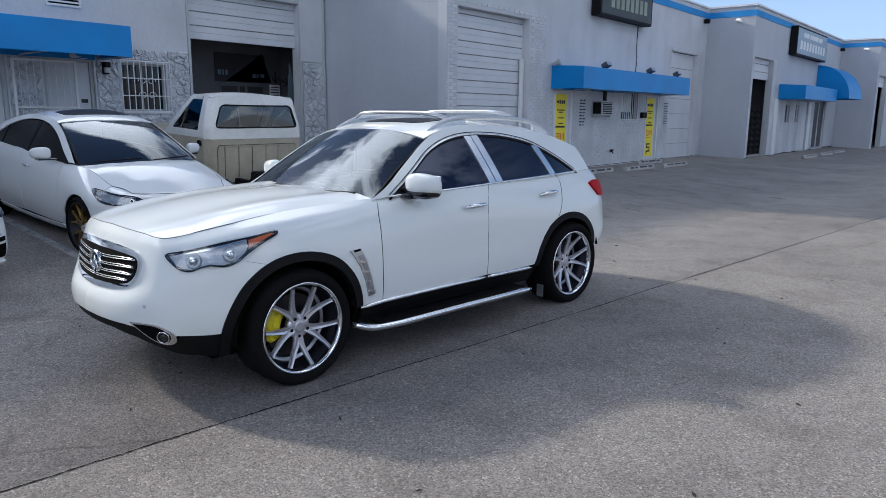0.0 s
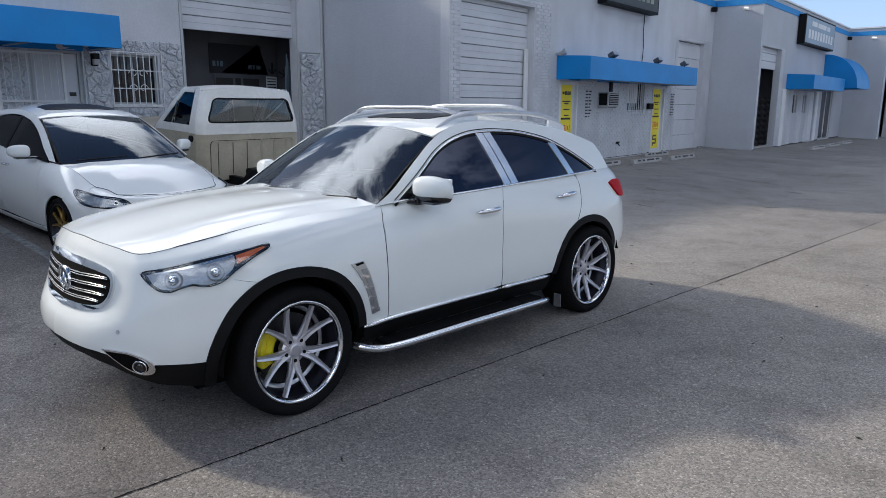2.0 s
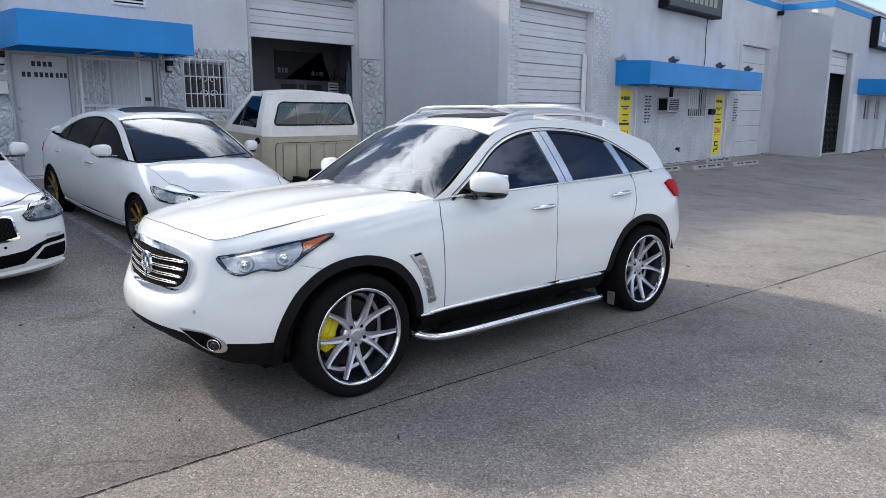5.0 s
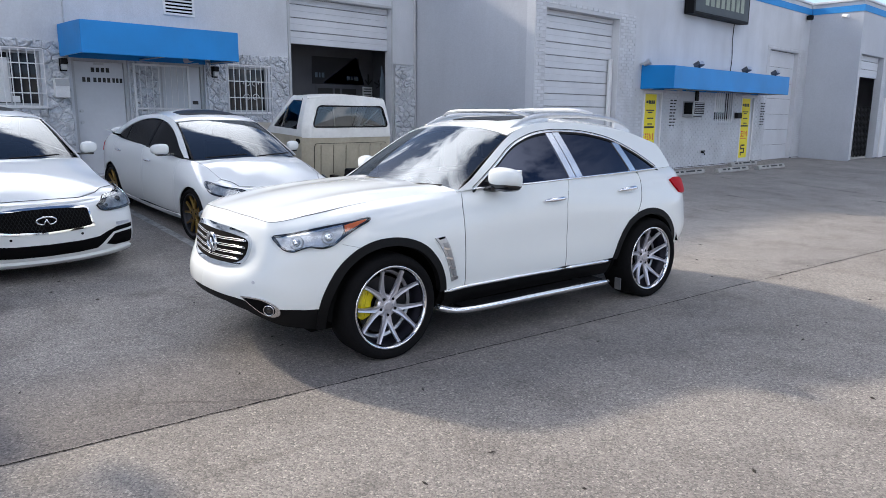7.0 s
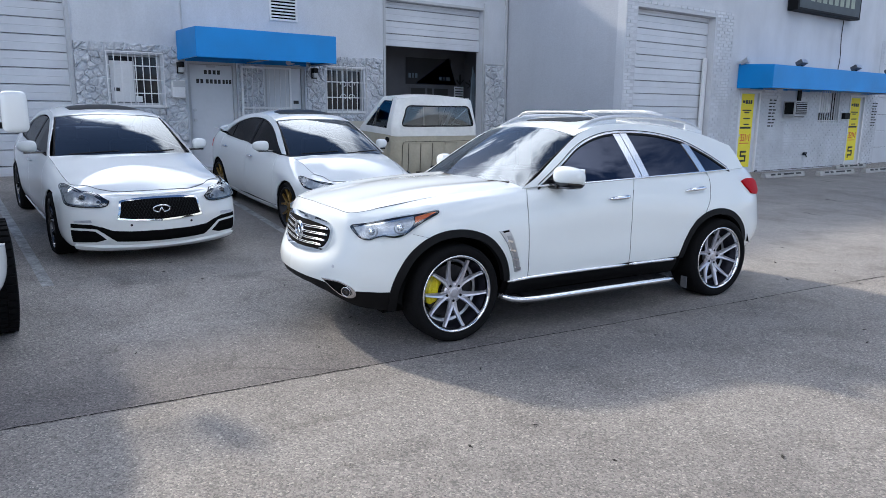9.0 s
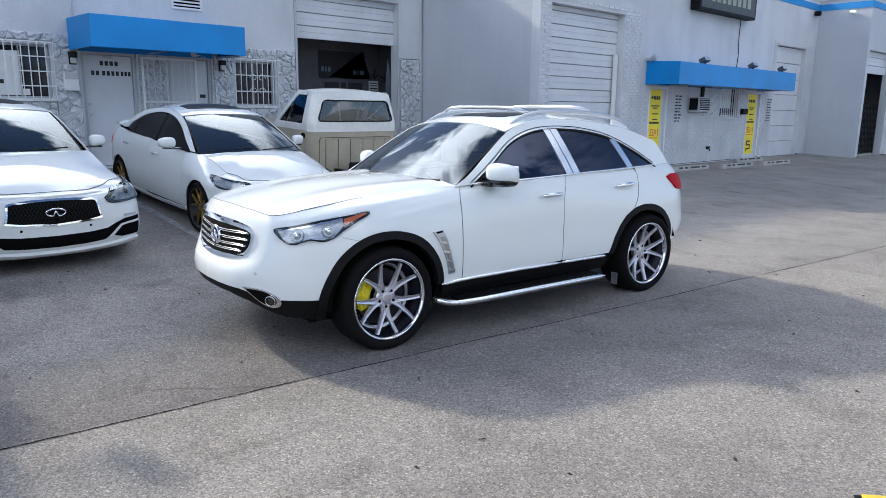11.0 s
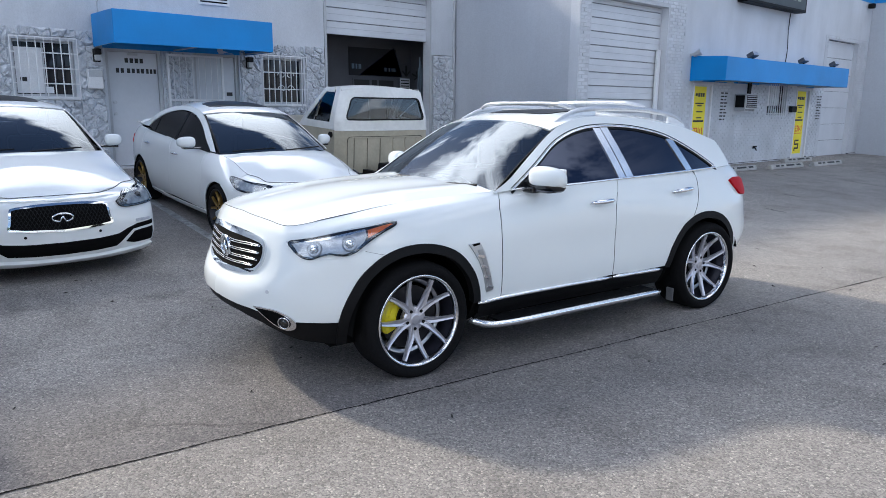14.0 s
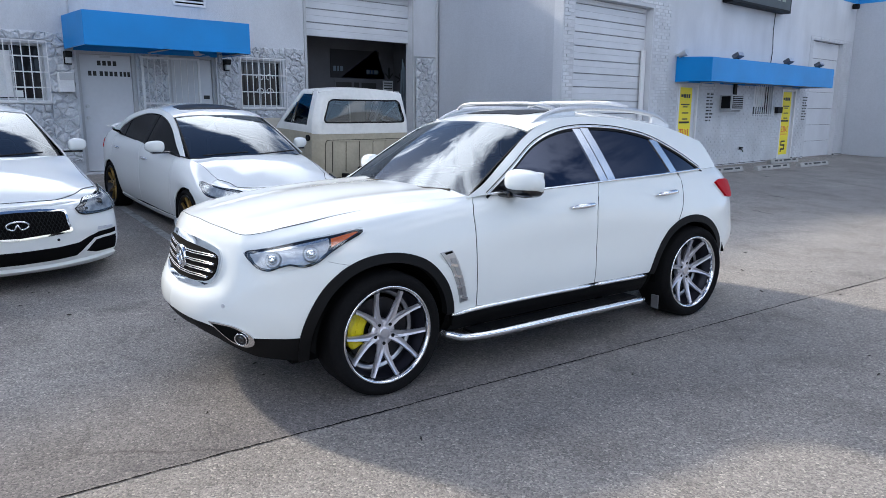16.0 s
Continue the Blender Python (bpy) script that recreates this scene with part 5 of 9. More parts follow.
    roof_out = [(-1.275, 0.0), (-1.28, 0.3), (-1.29, yr(-1.29) - 0.012)] + [(s, yr(s) - 0.002) for s in np.linspace(-1.33, -3.22, 30)] + [(-3.30, 0.5), (-3.42, 0.25), (-3.45, 0.0)]
    panel("roof", rs, on(rs, *roof_out), W, car, mirror=LR, step=0.03)
    panel("sunroof", rs, on(rs, (-1.50, 0), (-1.51, .30), (-1.56, .37), (-1.98, .38), (-2.04, .31), (-2.05, 0)), M["sunroof"], car, lift=0.004, mirror=LR, label="dark glass sunroof")
    # tailgate glass and spoiler
    def tail(a, b):
        e, c = -3.22 - 0.13 * (1 - b), -3.44 - 0.24 * (1 - b)
        return (e + (c - e) * (1 - a * a), a * (0.585 + 0.16 * (1 - b)), 1.185 + 0.235 * b)
    def whole_tail(a, b):
        q = tail(abs(a), b)
        return (q[0], math.copysign(q[1], a), q[2])
    sheet("tailgate_glass", field(whole_tail, -1.0, 1.0, 0.0, 1.0, 61, 30, -1), -1.0, 1.0, 0.0, 1.0, 41, 21, M["tint"], car, "dark tinted tailgate glass")
    # windscreen
    eb, et = np.array([-0.690, 0.806, 1.120]), np.array([-1.285, 0.684, 1.503])
    cb, ct = np.array([-0.600, 0.0, 1.090]), np.array([-1.275, 0.0, 1.580])
    def screen(a, b):
        e = eb + (et - eb) * b + np.array([0, 0, 0.012]) * 4 * b * (1 - b)
        c = cb + (ct - cb) * b + np.array([0, 0, 0.030]) * 4 * b * (1 - b)
        q = c + (e - c) * a ** 2.7
        return (q[0], e[1] * a, q[2])
    ws = field(screen, 0.0, 1.0, 0.0, 1.0, 60, 60)
    def whole_screen(a, b):
        q = screen(abs(a), b)
        return (q[0], math.copysign(q[1], a), q[2])
    wf = field(whole_screen, -1.0, 1.0, 0.0, 1.0, 121, 60)
    sheet("windscreen", wf, -0.986, 0.986, 0.0, 0.985, 61, 31, M["windscreen"], car, "tinted windscreen reflecting the sky")
    strip("windscreen_seal", ws, on(ws, (0.988, 0.0), (0.988, 0.5), (0.988, 0.99)), 0.013, M["trim_black"], car, 0.003, mirror=LR, step=0.05)
    # cabin seen through the windscreen
    part("dashboard", boxes((-1.15, -0.66, -0.70, 0.70, 0.82, 1.06), bevel=0.05), M["dash"], car)
    part("cabin_floor", boxes((-3.3, -0.7, -0.74, 0.74, 0.34, 0.42)), M["liner"], car)
    for s in LR:
        part("seat", boxes((-2.0, -1.5, s * .38 - .24, s * .38 + .24, 0.42, 0.72), (-2.12, -1.93, s * .38 - .24, s * .38 + .24, 0.65, 1.25), (-2.12, -2.0, s * .38 - .12, s * .38 + .12, 1.25, 1.44), bevel=0.05), M["seat"], car)
    part("rear_bench", boxes((-3.05, -2.7, -0.65, 0.65, 0.42, 1.2), bevel=0.05), M["seat"], car)
    bm = bmesh.new()
    ring = [(-1.22 + 0.09 * math.sin(t), 0.38 + 0.185 * math.cos(t), 1.03 + 0.165 * math.sin(t)) for t in np.linspace(0, 2 * math.pi, 29)[:-1]]
    tube(bm, ring, 0.016, 8, closed=True)
    box(bm, -1.24, -1.20, 0.22, 0.54, 1.01, 1.05, bevel=0.01)
    part("steering_wheel", bm, M["dash"], car, "", True)
    part("paper", boxes((-1.04, -0.82, -0.24, 0.06, 1.062, 1.066)), M["paper"], car, "paper sheet lying on the dashboard")
    part("paper", boxes((-0.80, -0.70, -0.02, 0.24, 1.066, 1.070)), M["paper"], car, "printed slip at the foot of the windscreen")
    fold = box(bmesh.new(), -.10, .10, -.09, .09, 0, .003)
    bmesh.ops.transform(fold, matrix=pose(-1.02, -.10, 1.10, 0, -24, 20), verts=fold.verts)
    part("paper", fold, M["paper"], car, "folded leaflet standing on the dashboard")
    for s0, s1 in ((0.05, 0.62), (-0.62, -0.10)):
        bm = bmesh.new()
        p0, p1 = np.array(screen(abs(s0), 0.03)), np.array(screen(abs(s1), 0.065))
        p0[1], p1[1] = s0, s1
        tube(bm, [p0 + (0.012, 0, 0.014), (p0 + p1) / 2 + (0.006, 0, 0.014), p1 + (0.004, 0, 0.012)], 0.008, 8)
        part("wiper", bm, M["trim_black"], car)
    # roof rails
    for s in LR:
        bm = bmesh.new()
        line = dense([(-1.40, .585 * s, 1.575), (-1.50, .58 * s, 1.622), (-1.62, .575 * s, 1.660), (-1.80, .57 * s, 1.678), (-2.2, .565 * s, 1.682), (-2.55, .56 * s, 1.662), (-2.80, .555 * s, 1.622), (-2.96, .55 * s, 1.555)], 40)[0]
        line[:, 2] -= 0.010
        tube(bm, line, [0.010 + 0.010 * min(1, 6 * min(i, 39 - i) / 39) for i in range(40)], 12)
        rail = part("roof_rail", bm, M["rail"], car, "silver roof rail", True)
        for lo, hi in ((0, 12), (33, 40)):
            bm = bmesh.new()
            rows = []
            for p in line[lo:hi]:
                zr = roof_f(float(p[0]), abs(float(p[1])))[2] - 0.006
                rows.append([bm.verts.new((p[0], p[1] + w_, z_)) for w_, z_ in ((-.012, zr), (.012, zr), (.009, max(p[2], zr + .002)), (-.009, max(p[2], zr + .002)))])
            for A, B_ in zip(rows, rows[1:]):
                for j in range(4):
                    bm.faces.new((A[j], A[(j + 1) % 4], B_[(j + 1) % 4], B_[j]))
            bm.faces.new(rows[0]); bm.faces.new(rows[-1])
            part("rail_foot", bm, M["rail"], car)
    for x, zc_ in ((-1.62, 1.675), (-2.42, 1.69)):
        bm = bmesh.new()
        tube(bm, dense([(x, -0.575, zc_ - 0.01), (x + 0.03, -0.45, zc_ + 0.022), (x + 0.04, 0, zc_ + 0.032), (x + 0.03, 0.45, zc_ + 0.022), (x, 0.575, zc_ - 0.01)], 24)[0], 0.015, 10)
        part("cross_bar", bm, M["rail"], car, "silver roof cross bar", True)
    # mirrors
    for s in LR:
        bm = bmesh.new()
        r = bmesh.ops.create_uvsphere(bm, u_segments=28, v_segments=18, radius=1.0)
        for v in bm.verts:
            x, y, z = v.co
            k = lambda q, p: math.copysign(abs(q) ** p, q)
            x, y, z = k(x, .70), k(y, .80), k(z, .70)
            hgt = 0.082 - 0.012 * x - 0.012 * y
            v.co = (-0.985 + 0.075 * x - 0.03 * y, s * (0.985 + 0.125 * y), 1.205 + hgt * z + 0.012 * x)
        mi = part("mirror", bm, W, car, "white door mirror", True)
        bm = bmesh.new()
        box(bm, -1.05, -0.92, min(s * .86, s * 1.06), max(s * .86, s * 1.06), 1.116, 1.134, bevel=0.008)
        box(bm, -1.0, -0.9, min(s * .80, s * .93), max(s * .80, s * .93), 1.105, 1.150, bevel=0.01)
        part("mirror_base", bm, M["gloss_black"], mi)
        bm = bmesh.new()
        bmesh.ops.create_uvsphere(bm, u_segments=28, v_segments=18, radius=1.0)
        for v in bm.verts:
            x, y, z = (math.copysign(abs(q) ** p, q) for q, p in zip(v.co, (.70, .80, .70)))
            v.co = (-0.990 + 0.072 * x - 0.03 * y, s * (0.972 + 0.122 * y), 1.166 + 0.058 * z + 0.010 * x)
        part("mirror_shell", bm, M["gloss_black"], mi, "black lower mirror shell", True)
        part("mirror_glass", boxes((-1.066, -1.060, min(s * .89, s * 1.08), max(s * .89, s * 1.08), 1.14, 1.27), bevel=0.002), M["chrome"], mi)
    # handles
    for a, b, z0, z1 in ((-1.470, -1.722, 0.996, 1.004), (-2.385, -2.650, 1.022, 1.034)):
        strip("handle_recess", sk, flank(sk, (a - 0.09, (z0 + z1) / 2 + 0.004), (b + 0.06, (z0 + z1) / 2 + 0.006)), 0.055, M["paint_white"], car, -0.001, mirror=LR)
        for s in LR:
            bm = bmesh.new()
            pu = [side_uv(sk, x, z) for x, z in zip(np.linspace(a, b, 9), np.linspace(z0, z1, 9))]
            p, n = sk.at(np.array([q[0] for q in pu]), np.array([q[1] for q in pu]))
            h = np.array([0.008, .030, .037, .040, .040, .040, .037, .030, .008])
            pp = p + n * h[:, None]
            pp[:, 1] *= s
            tube(bm, pp, [.008, .015, .018, .019, .019, .019, .018, .015, .008], 12)
            part("door_handle", bm, M["bright"], car, "chrome door handle", True)
    # fender vents
    vent = [(-0.362, 0.815), (-0.452, 0.822), (-0.492, 0.75), (-0.535, 0.62), (-0.572, 0.492), (-0.515, 0.484), (-0.485, 0.60), (-0.442, 0.70), (-0.400, 0.765)]
    panel("fender_vent", sk, flank(sk, *vent), M["satin"], car, lift=0.010, mirror=LR, step=0.03, label="silver fender air vent")
    panel("vent_inset", sk, flank(sk, (-0.425, 0.775), (-0.468, 0.775), (-0.500, 0.70), (-0.530, 0.60), (-0.560, 0.505), (-0.532, 0.502), (-0.508, 0.595), (-0.468, 0.695)), M["vent_grey"], car, lift=0.0125, thick=0.003, mirror=LR, step=0.03)
    for i in range(4):
        f = i / 3
        s0, z0 = -0.455 - 0.085 * f, 0.735 - 0.215 * f
        strip("vent_slot", sk, flank(sk, (s0 + 0.030, z0 + 0.004), (s0 - 0.022, z0 - 0.010)), 0.016, M["chrome"], car, 0.019, mirror=LR, step=0.02)
    panel("vent_mouth", sk, flank(sk, (-0.385, 0.813), (-0.446, 0.818), (-0.452, 0.806), (-0.398, 0.799)), M["liner"], car, lift=0.012, mirror=LR, step=0.02)
    # headlamps: dark housing, reflector bowls, clear lens
    hl = [(0.775, 0.893), (0.735, 0.838), (0.700, 0.812), (0.655, 0.805), (0.610, 0.822), (0.560, 0.833), (0.520, 0.826), (0.480, 0.823), (0.420, 0.840), (0.350, 0.885), (0.240, 0.940), (0.150, 0.975), (0.135, 0.987), (0.160, 0.990), (0.300, 0.972), (0.497, 0.948), (0.65, 0.920)]
    hl_line = flank(sk, *hl)
    lamps = panel("headlamp", sk, hl_line, M["gloss_black"], car, lift=0.004, mirror=LR, step=0.025, label="projector headlamp with clear lens")
    hb = [(0.755, 0.886), (0.725, 0.840), (0.695, 0.820), (0.655, 0.814), (0.610, 0.830), (0.560, 0.841), (0.520, 0.834), (0.485, 0.831), (0.425, 0.848), (0.365, 0.893), (0.345, 0.925), (0.345, 0.955), (0.497, 0.938), (0.65, 0.911)]
    for lamp, s in zip(lamps, LR):
        panel("reflector", sk, flank(sk, *hb), M["lamp_inner"], lamp, lift=0.006, mirror=(s,), step=0.03)
        panel("indicator", sk, flank(sk, (0.335, 0.955), (0.338, 0.915), (0.25, 0.947), (0.165, 0.979), (0.18, 0.982)), M["amber"], lamp, lift=0.012, mirror=(s,), step=0.03, label="amber indicator lens")
        strip("lamp_brow", sk, flank(sk, (0.72, 0.892), (0.62, 0.910), (0.497, 0.931), (0.35, 0.955)), [0.006, 0.013, 0.016, 0.014], M["bright"], lamp, 0.012, 0.006, (s,), 0.02)
        for x, z, r in ((0.640, 0.860, 0.046), (0.450, 0.886, 0.046)):
            u, v = side_uv(sk, x, z)
            p, n = sk.at(np.array([u]), np.array([v]))
            p, n = Vector(p[0]), Vector(n[0])
            p.y, n.y = p.y * s, n.y * s
            bm = bmesh.new()
            cyl(bm, p + n * 0.004, p + n * 0.017, r, r * 0.80, 28)
            part("bowl", bm, M["lamp_inner"], lamp)
            side_ = n.cross(Vector((0, 0, 1))).normalized()
            up_ = side_.cross(n).normalized()
            bm = bmesh.new()
            tube(bm, [p + n * 0.018 + (side_ * math.cos(a_) + up_ * math.sin(a_)) * r * 0.84 for a_ in np.linspace(0, 2 * math.pi, 25)[:-1]], 0.0025, 8, closed=True)
            part("bowl_ring", bm, M["satin"], lamp, "", True)
            bm = bmesh.new()
            bmesh.ops.create_uvsphere(bm, u_segments=18, v_segments=10, radius=r * 0.66)
            bmesh.ops.transform(bm, matrix=Matrix.Translation(p + n * 0.006), verts=bm.verts)
            part("projector", bm, M["chrome"], lamp, "", True)
        panel("lamp_glass", sk, flank(sk, *hl), M["lens"], lamp, lift=0.034, thick=0.002, mirror=(s,), step=0.03)
        strip("lamp_seal", sk, flank(sk, *(hl[1:] + hl[:2])), 0.007, M["trim_black"], lamp, 0.012, 0.012, (s,), 0.02)
    # radiator grille
    gz = [(0.0, 0.912), (0.20, 0.912), (0.40, 0.900), (0.50, 0.882), (0.535, 0.84), (0.52, 0.76), (0.46, 0.695), (0.32, 0.660), (0.0, 0.640)]
    gz = [tuple(p) for p in dense(gz, 40)[0]]
    def nose_poly(pts):
        return [nose_uv(sk, y, z) for y, z in pts]
    panel("grille_surround", sk, nose_poly(gz), M["chrome"], car, lift=0.012, mirror=LR, step=0.03, label="chrome radiator grille surround")
    gi = [(0.0, 0.872), (0.20, 0.874), (0.40, 0.866), (0.482, 0.855), (0.508, 0.832), (0.496, 0.765), (0.442, 0.712), (0.31, 0.684), (0.0, 0.667)]
    gi = [tuple(p) for p in dense(gi, 40)[0]]
    panel("grille_mesh", sk, nose_poly(gi), M["liner"], car, lift=0.0145, mirror=LR, step=0.03)
    for z0, half in ((0.838, 0.505), (0.796, 0.50), (0.754, 0.485), (0.714, 0.44)):
        for dz in (0.0055, -0.0055):
            bead("grille_bar", sk, nose_poly([(0.0, z0 - 0.012 + dz), (half * .35, z0 - 0.006 + dz), (half * .7, z0 + 0.003 + dz), (half * 0.975, z0 + 0.006 + dz * .6)]), 0.0034, M["bright"], car, 0.019, "curved chrome grille bar")
    c = Vector((0.868, 0, 0.786))
    bm = cyl(bmesh.new(), c + Vector((0.004, 0, 0)), c + Vector((0.020, 0, 0)), 0.082, 0.078, 32)
    for v in bm.verts:
        v.co.z = c.z + (v.co.z - c.z) * 0.73
    part("badge_plate", bm, M["gloss_black"], car)
    bm = bmesh.new()
    tube(bm, [c + Vector((0.022, 0.082 * math.cos(t), 0.060 * math.sin(t))) for t in np.linspace(0.25 - math.pi / 2, 1.5 * math.pi - 0.25, 30)], 0.012, 10)
    tube(bm, [c + Vector((0.024, -0.030, -0.058)), c + Vector((0.024, 0.0, 0.03))], 0.009, 8)
    tube(bm, [c + Vector((0.024, 0.030, -0.058)), c + Vector((0.024, 0.0, 0.03))], 0.009, 8)
    part("badge", bm, M["chrome"], car, "chrome oval badge", True)
    # fog lamps
    fog = [(0.50, 0.503), (0.58, 0.504), (0.66, 0.496), (0.72, 0.464), (0.745, 0.425), (0.738, 0.390), (0.705, 0.376), (0.65, 0.394), (0.58, 0.444), (0.52, 0.490)]
    fog = [tuple(p) for p in dense(fog + [fog[0]], 36)[0][:-1]]
    fl = panel("fog_lamp", sk, nose_poly(fog), M["chrome"], car, lift=0.010, mirror=LR, step=0.025, label="fog lamp in a chrome bezel")
    for lamp, s in zip(fl, LR):
        q = np.array(fog); c2 = q.mean(0)
        panel("fog_recess", sk, nose_poly([tuple(c2 + (p - c2) * 0.80) for p in q]), M["liner"], lamp, lift=0.0125, mirror=(s,), step=0.03)
        u, v = nose_uv(sk, 0.693, 0.428)
        p, n = sk.at(np.array([u]), np.array([v]))
        p, n = Vector(p[0]), Vector(n[0]); p.y *= s; n.y *= s
        bm = bmesh.new()
        cyl(bm, p + n * 0.010, p + n * 0.017, 0.036, 0.034, 24)
        part("fog_bowl", bm, M["rim_dark"], lamp)
        side_ = n.cross(Vector((0, 0, 1))).normalized()
        up_ = side_.cross(n).normalized()
        bm = bmesh.new()
        tube(bm, [p + n * 0.018 + (side_ * math.cos(a_) + up_ * math.sin(a_)) * 0.035 for a_ in np.linspace(0, 2 * math.pi, 25)[:-1]], 0.0035, 8, closed=True)
        part("fog_ring", bm, M["chrome"], lamp, "", True)
        bm = bmesh.new()
        cyl(bm, p + n * 0.0175, p + n * 0.0215, 0.020, 0.014, 20)
        part("fog_glass", bm, M["gloss_black"], lamp, "dark round fog lamp bulb shield")
    for y, z in ((0.60, 0.60),):
        u, v = nose_uv(sk, y, z)
        p, n = sk.at(np.array([u]), np.array([v]))
        for s in LR:
            pp, nn = Vector(p[0]), Vector(n[0]); pp.y *= s; nn.y *= s
            bm = bmesh.new(); cyl(bm, pp - nn * 0.004, pp + nn * 0.003, 0.012, n=16)
            part("parking_sensor", bm, M["rail"], car)
    # tail lamps
    tlp = [(-3.215, 1.075), (-3.30, 1.092), (-3.46, 1.085), (-3.60, 1.05), (-3.62, 0.97), (-3.48, 0.935), (-3.36, 0.952), (-3.27, 1.02)]
    panel("tail_lamp", sk, flank(sk, *tlp), M["red_lens"], car, lift=0.018, thick=0.03, mirror=LR, step=0.03, label="red tail lamp")
    # wheels
    for s in LR:
        wheel_master(car, (0.0, 0.945 * s, 0.367), s, 0.372, 0.285, 0.27, M["wheel_face"], M["polished"], (math.radians(-28), math.radians(38)) if s > 0 else (math.radians(142), math.radians(208)), turn=-6 if s > 0 else 0, dish=0.06, barrel=M["barrel"], spin=0.60)
        wheel_master(car, (-2.885, 0.955 * s, 0.367), s, 0.372, 0.285, 0.29, M["wheel_face"], M["polished"], None, turn=-14 if s > 0 else 0, dish=0.085, barrel=M["barrel"])
    return car


crossover()


# ---------------------------------------------------------------- parked saloons
M["paint_pearl"] = car_paint("pearl_white_car_paint", (0.775, 0.79, 0.775))
M["cream"] = material("old_white_paint", (0.74, 0.73, 0.69), 0.35, coat=0.4, var=0.10, scale=2.5, grain=20, grain_amt=0.03)
M["tan"] = material("faded_tan_paint", (0.43, 0.385, 0.285), 0.45, coat=0.15, var=0.14, scale=3.0, grain=24, grain_amt=0.05)


def saloon(name, label, at, d):
    """A four-door saloon; d holds its sizes along s (front axle at 0, nose forward) and its heights."""
    car = thing(name, label, "car", at)
    W, B = M["paint_pearl"], M["trim_black"]
    LR = (1, -1)
    fo, wb, ro, hw, R = d["front"], d["wheelbase"], d["rear"], d["half"], d["tyre"]
    h0, h1, b0, b1 = d["hood_front"], d["hood_back"], d["belt_front"], d["belt_back"]
    end = -wb - ro
    full, round_ = d["nose_taper"], d["shoulder"]
    plan = [(fo, 0), (fo - 0.015, 0.25), (fo - 0.065, 0.47), (fo - full, 0.65), (fo - 2 * full, hw - full * .53), (fo - 0.55, hw - full * .125), (0.0, hw), (-0.6, hw - 0.008), (-wb * 0.5, hw - 0.012),
            (-wb + 0.3, hw - 0.003), (-wb, hw), (-wb - 0.4, hw - 0.04), (end + 0.30, hw - 0.17), (end + 0.10, 0.50), (end + 0.03, 0.25), (end, 0)]
    def prof(lo, top, out, i_top):
        z = lambda f: lo + (top - lo) * f
        return [(.08, lo), (.035, z(.10)), (.008, z(.24)), (.0, z(.40)), (.004, z(.55)), (.012, z(.70)), (i_top * .28, z(.83)), (i_top * .58, z(.93)), (i_top, top)]
    st = [((fo, 0), [(.10, .17), (.03, .22), (.0, .30), (.004, .40), (.015, .48), (.035, .55), (.06, .62), (.10, .67), (.18, h0)]),
          ((fo - full, .65), [(.09, .17), (.03, .22), (.0, .30), (.004, .40), (.012, .49), (.03, .57), (.055, .65), (.09, .70), (.17, h0 + .015)]),
          ((fo - .55, hw - full * .125), prof(.19, h0 + .085, 0, round_)), ((0.0, hw), prof(.22, d["axle_top"], 0, round_)),
          ((-0.6, hw - .008), prof(.19, b0, 0, .11)), ((-wb * .5, hw - .012), prof(.18, (b0 + b1) / 2, 0, .075)), ((-wb, hw), prof(.22, b1, 0, .13)),
          ((end + .30, hw - .17), prof(.26, b1 + .02, 0, .14)), ((end, 0), prof(.28, b1 + .03, 0, .16))]
    sk = body_surf(plan, st, 320, 70)
    g = 0.003
    top = lambda s: side_uv(sk, s, 3.0)
    ra = R + 0.035
    def arch(cx, n=26):
        return [(cx + ra * math.cos(t), R - 0.01 + ra * math.sin(t)) for t in np.linspace(0.0 - 0.25, math.pi + 0.25, n)]
    af, ar = arch(0.0), arch(-wb)
    lo = 0.225
    af = [(s, max(z, lo)) for s, z in af]; ar = [(s, max(z, lo)) for s, z in ar]
    dA = -R - 0.20 if d["sport"] else -R - 0.16
    dB = dA - 1.06
    # shell behind the gaps
    for s in LR:
        bm = bmesh.new()
        pts = sk.p - sk.n * 0.016
        nu, nv = pts.shape[:2]
        vv = {}
        def V(i, j):
            if (i, j) not in vv:
                q = pts[i, j]; vv[i, j] = bm.verts.new((q[0], s * q[1], q[2]))
            return vv[i, j]
        for i in range(0, nu - 4, 3):
            for j in range(0, nv - 5, 4):
                q = pts[i + 1, j + 2]
                if (q[0]) ** 2 + (q[2] - R) ** 2 < (ra - .02) ** 2 or (q[0] + wb) ** 2 + (q[2] - R) ** 2 < (ra - .02) ** 2:
                    continue
                bm.faces.new((V(i, j), V(i + 3, j), V(i + 3, j + 4), V(i, j + 4)))
        part("inner_shell", bm, M["liner"], car)
    half_f = [p for p in af if p[0] <= 0.0]
    panel("front_fender", sk, flank(sk, *half_f, (dA + g, lo), (dA + g, .6), (dA - .03 + g, b0 - .04)) + [top(s) for s in np.linspace(dA - .04, fo - .50, 10)] + flank(sk, (fo - .50, h0 - .02), (fo - .52, .60), (0.12, R + ra - 0.02)), W, car, mirror=LR)
    bl = 0.20
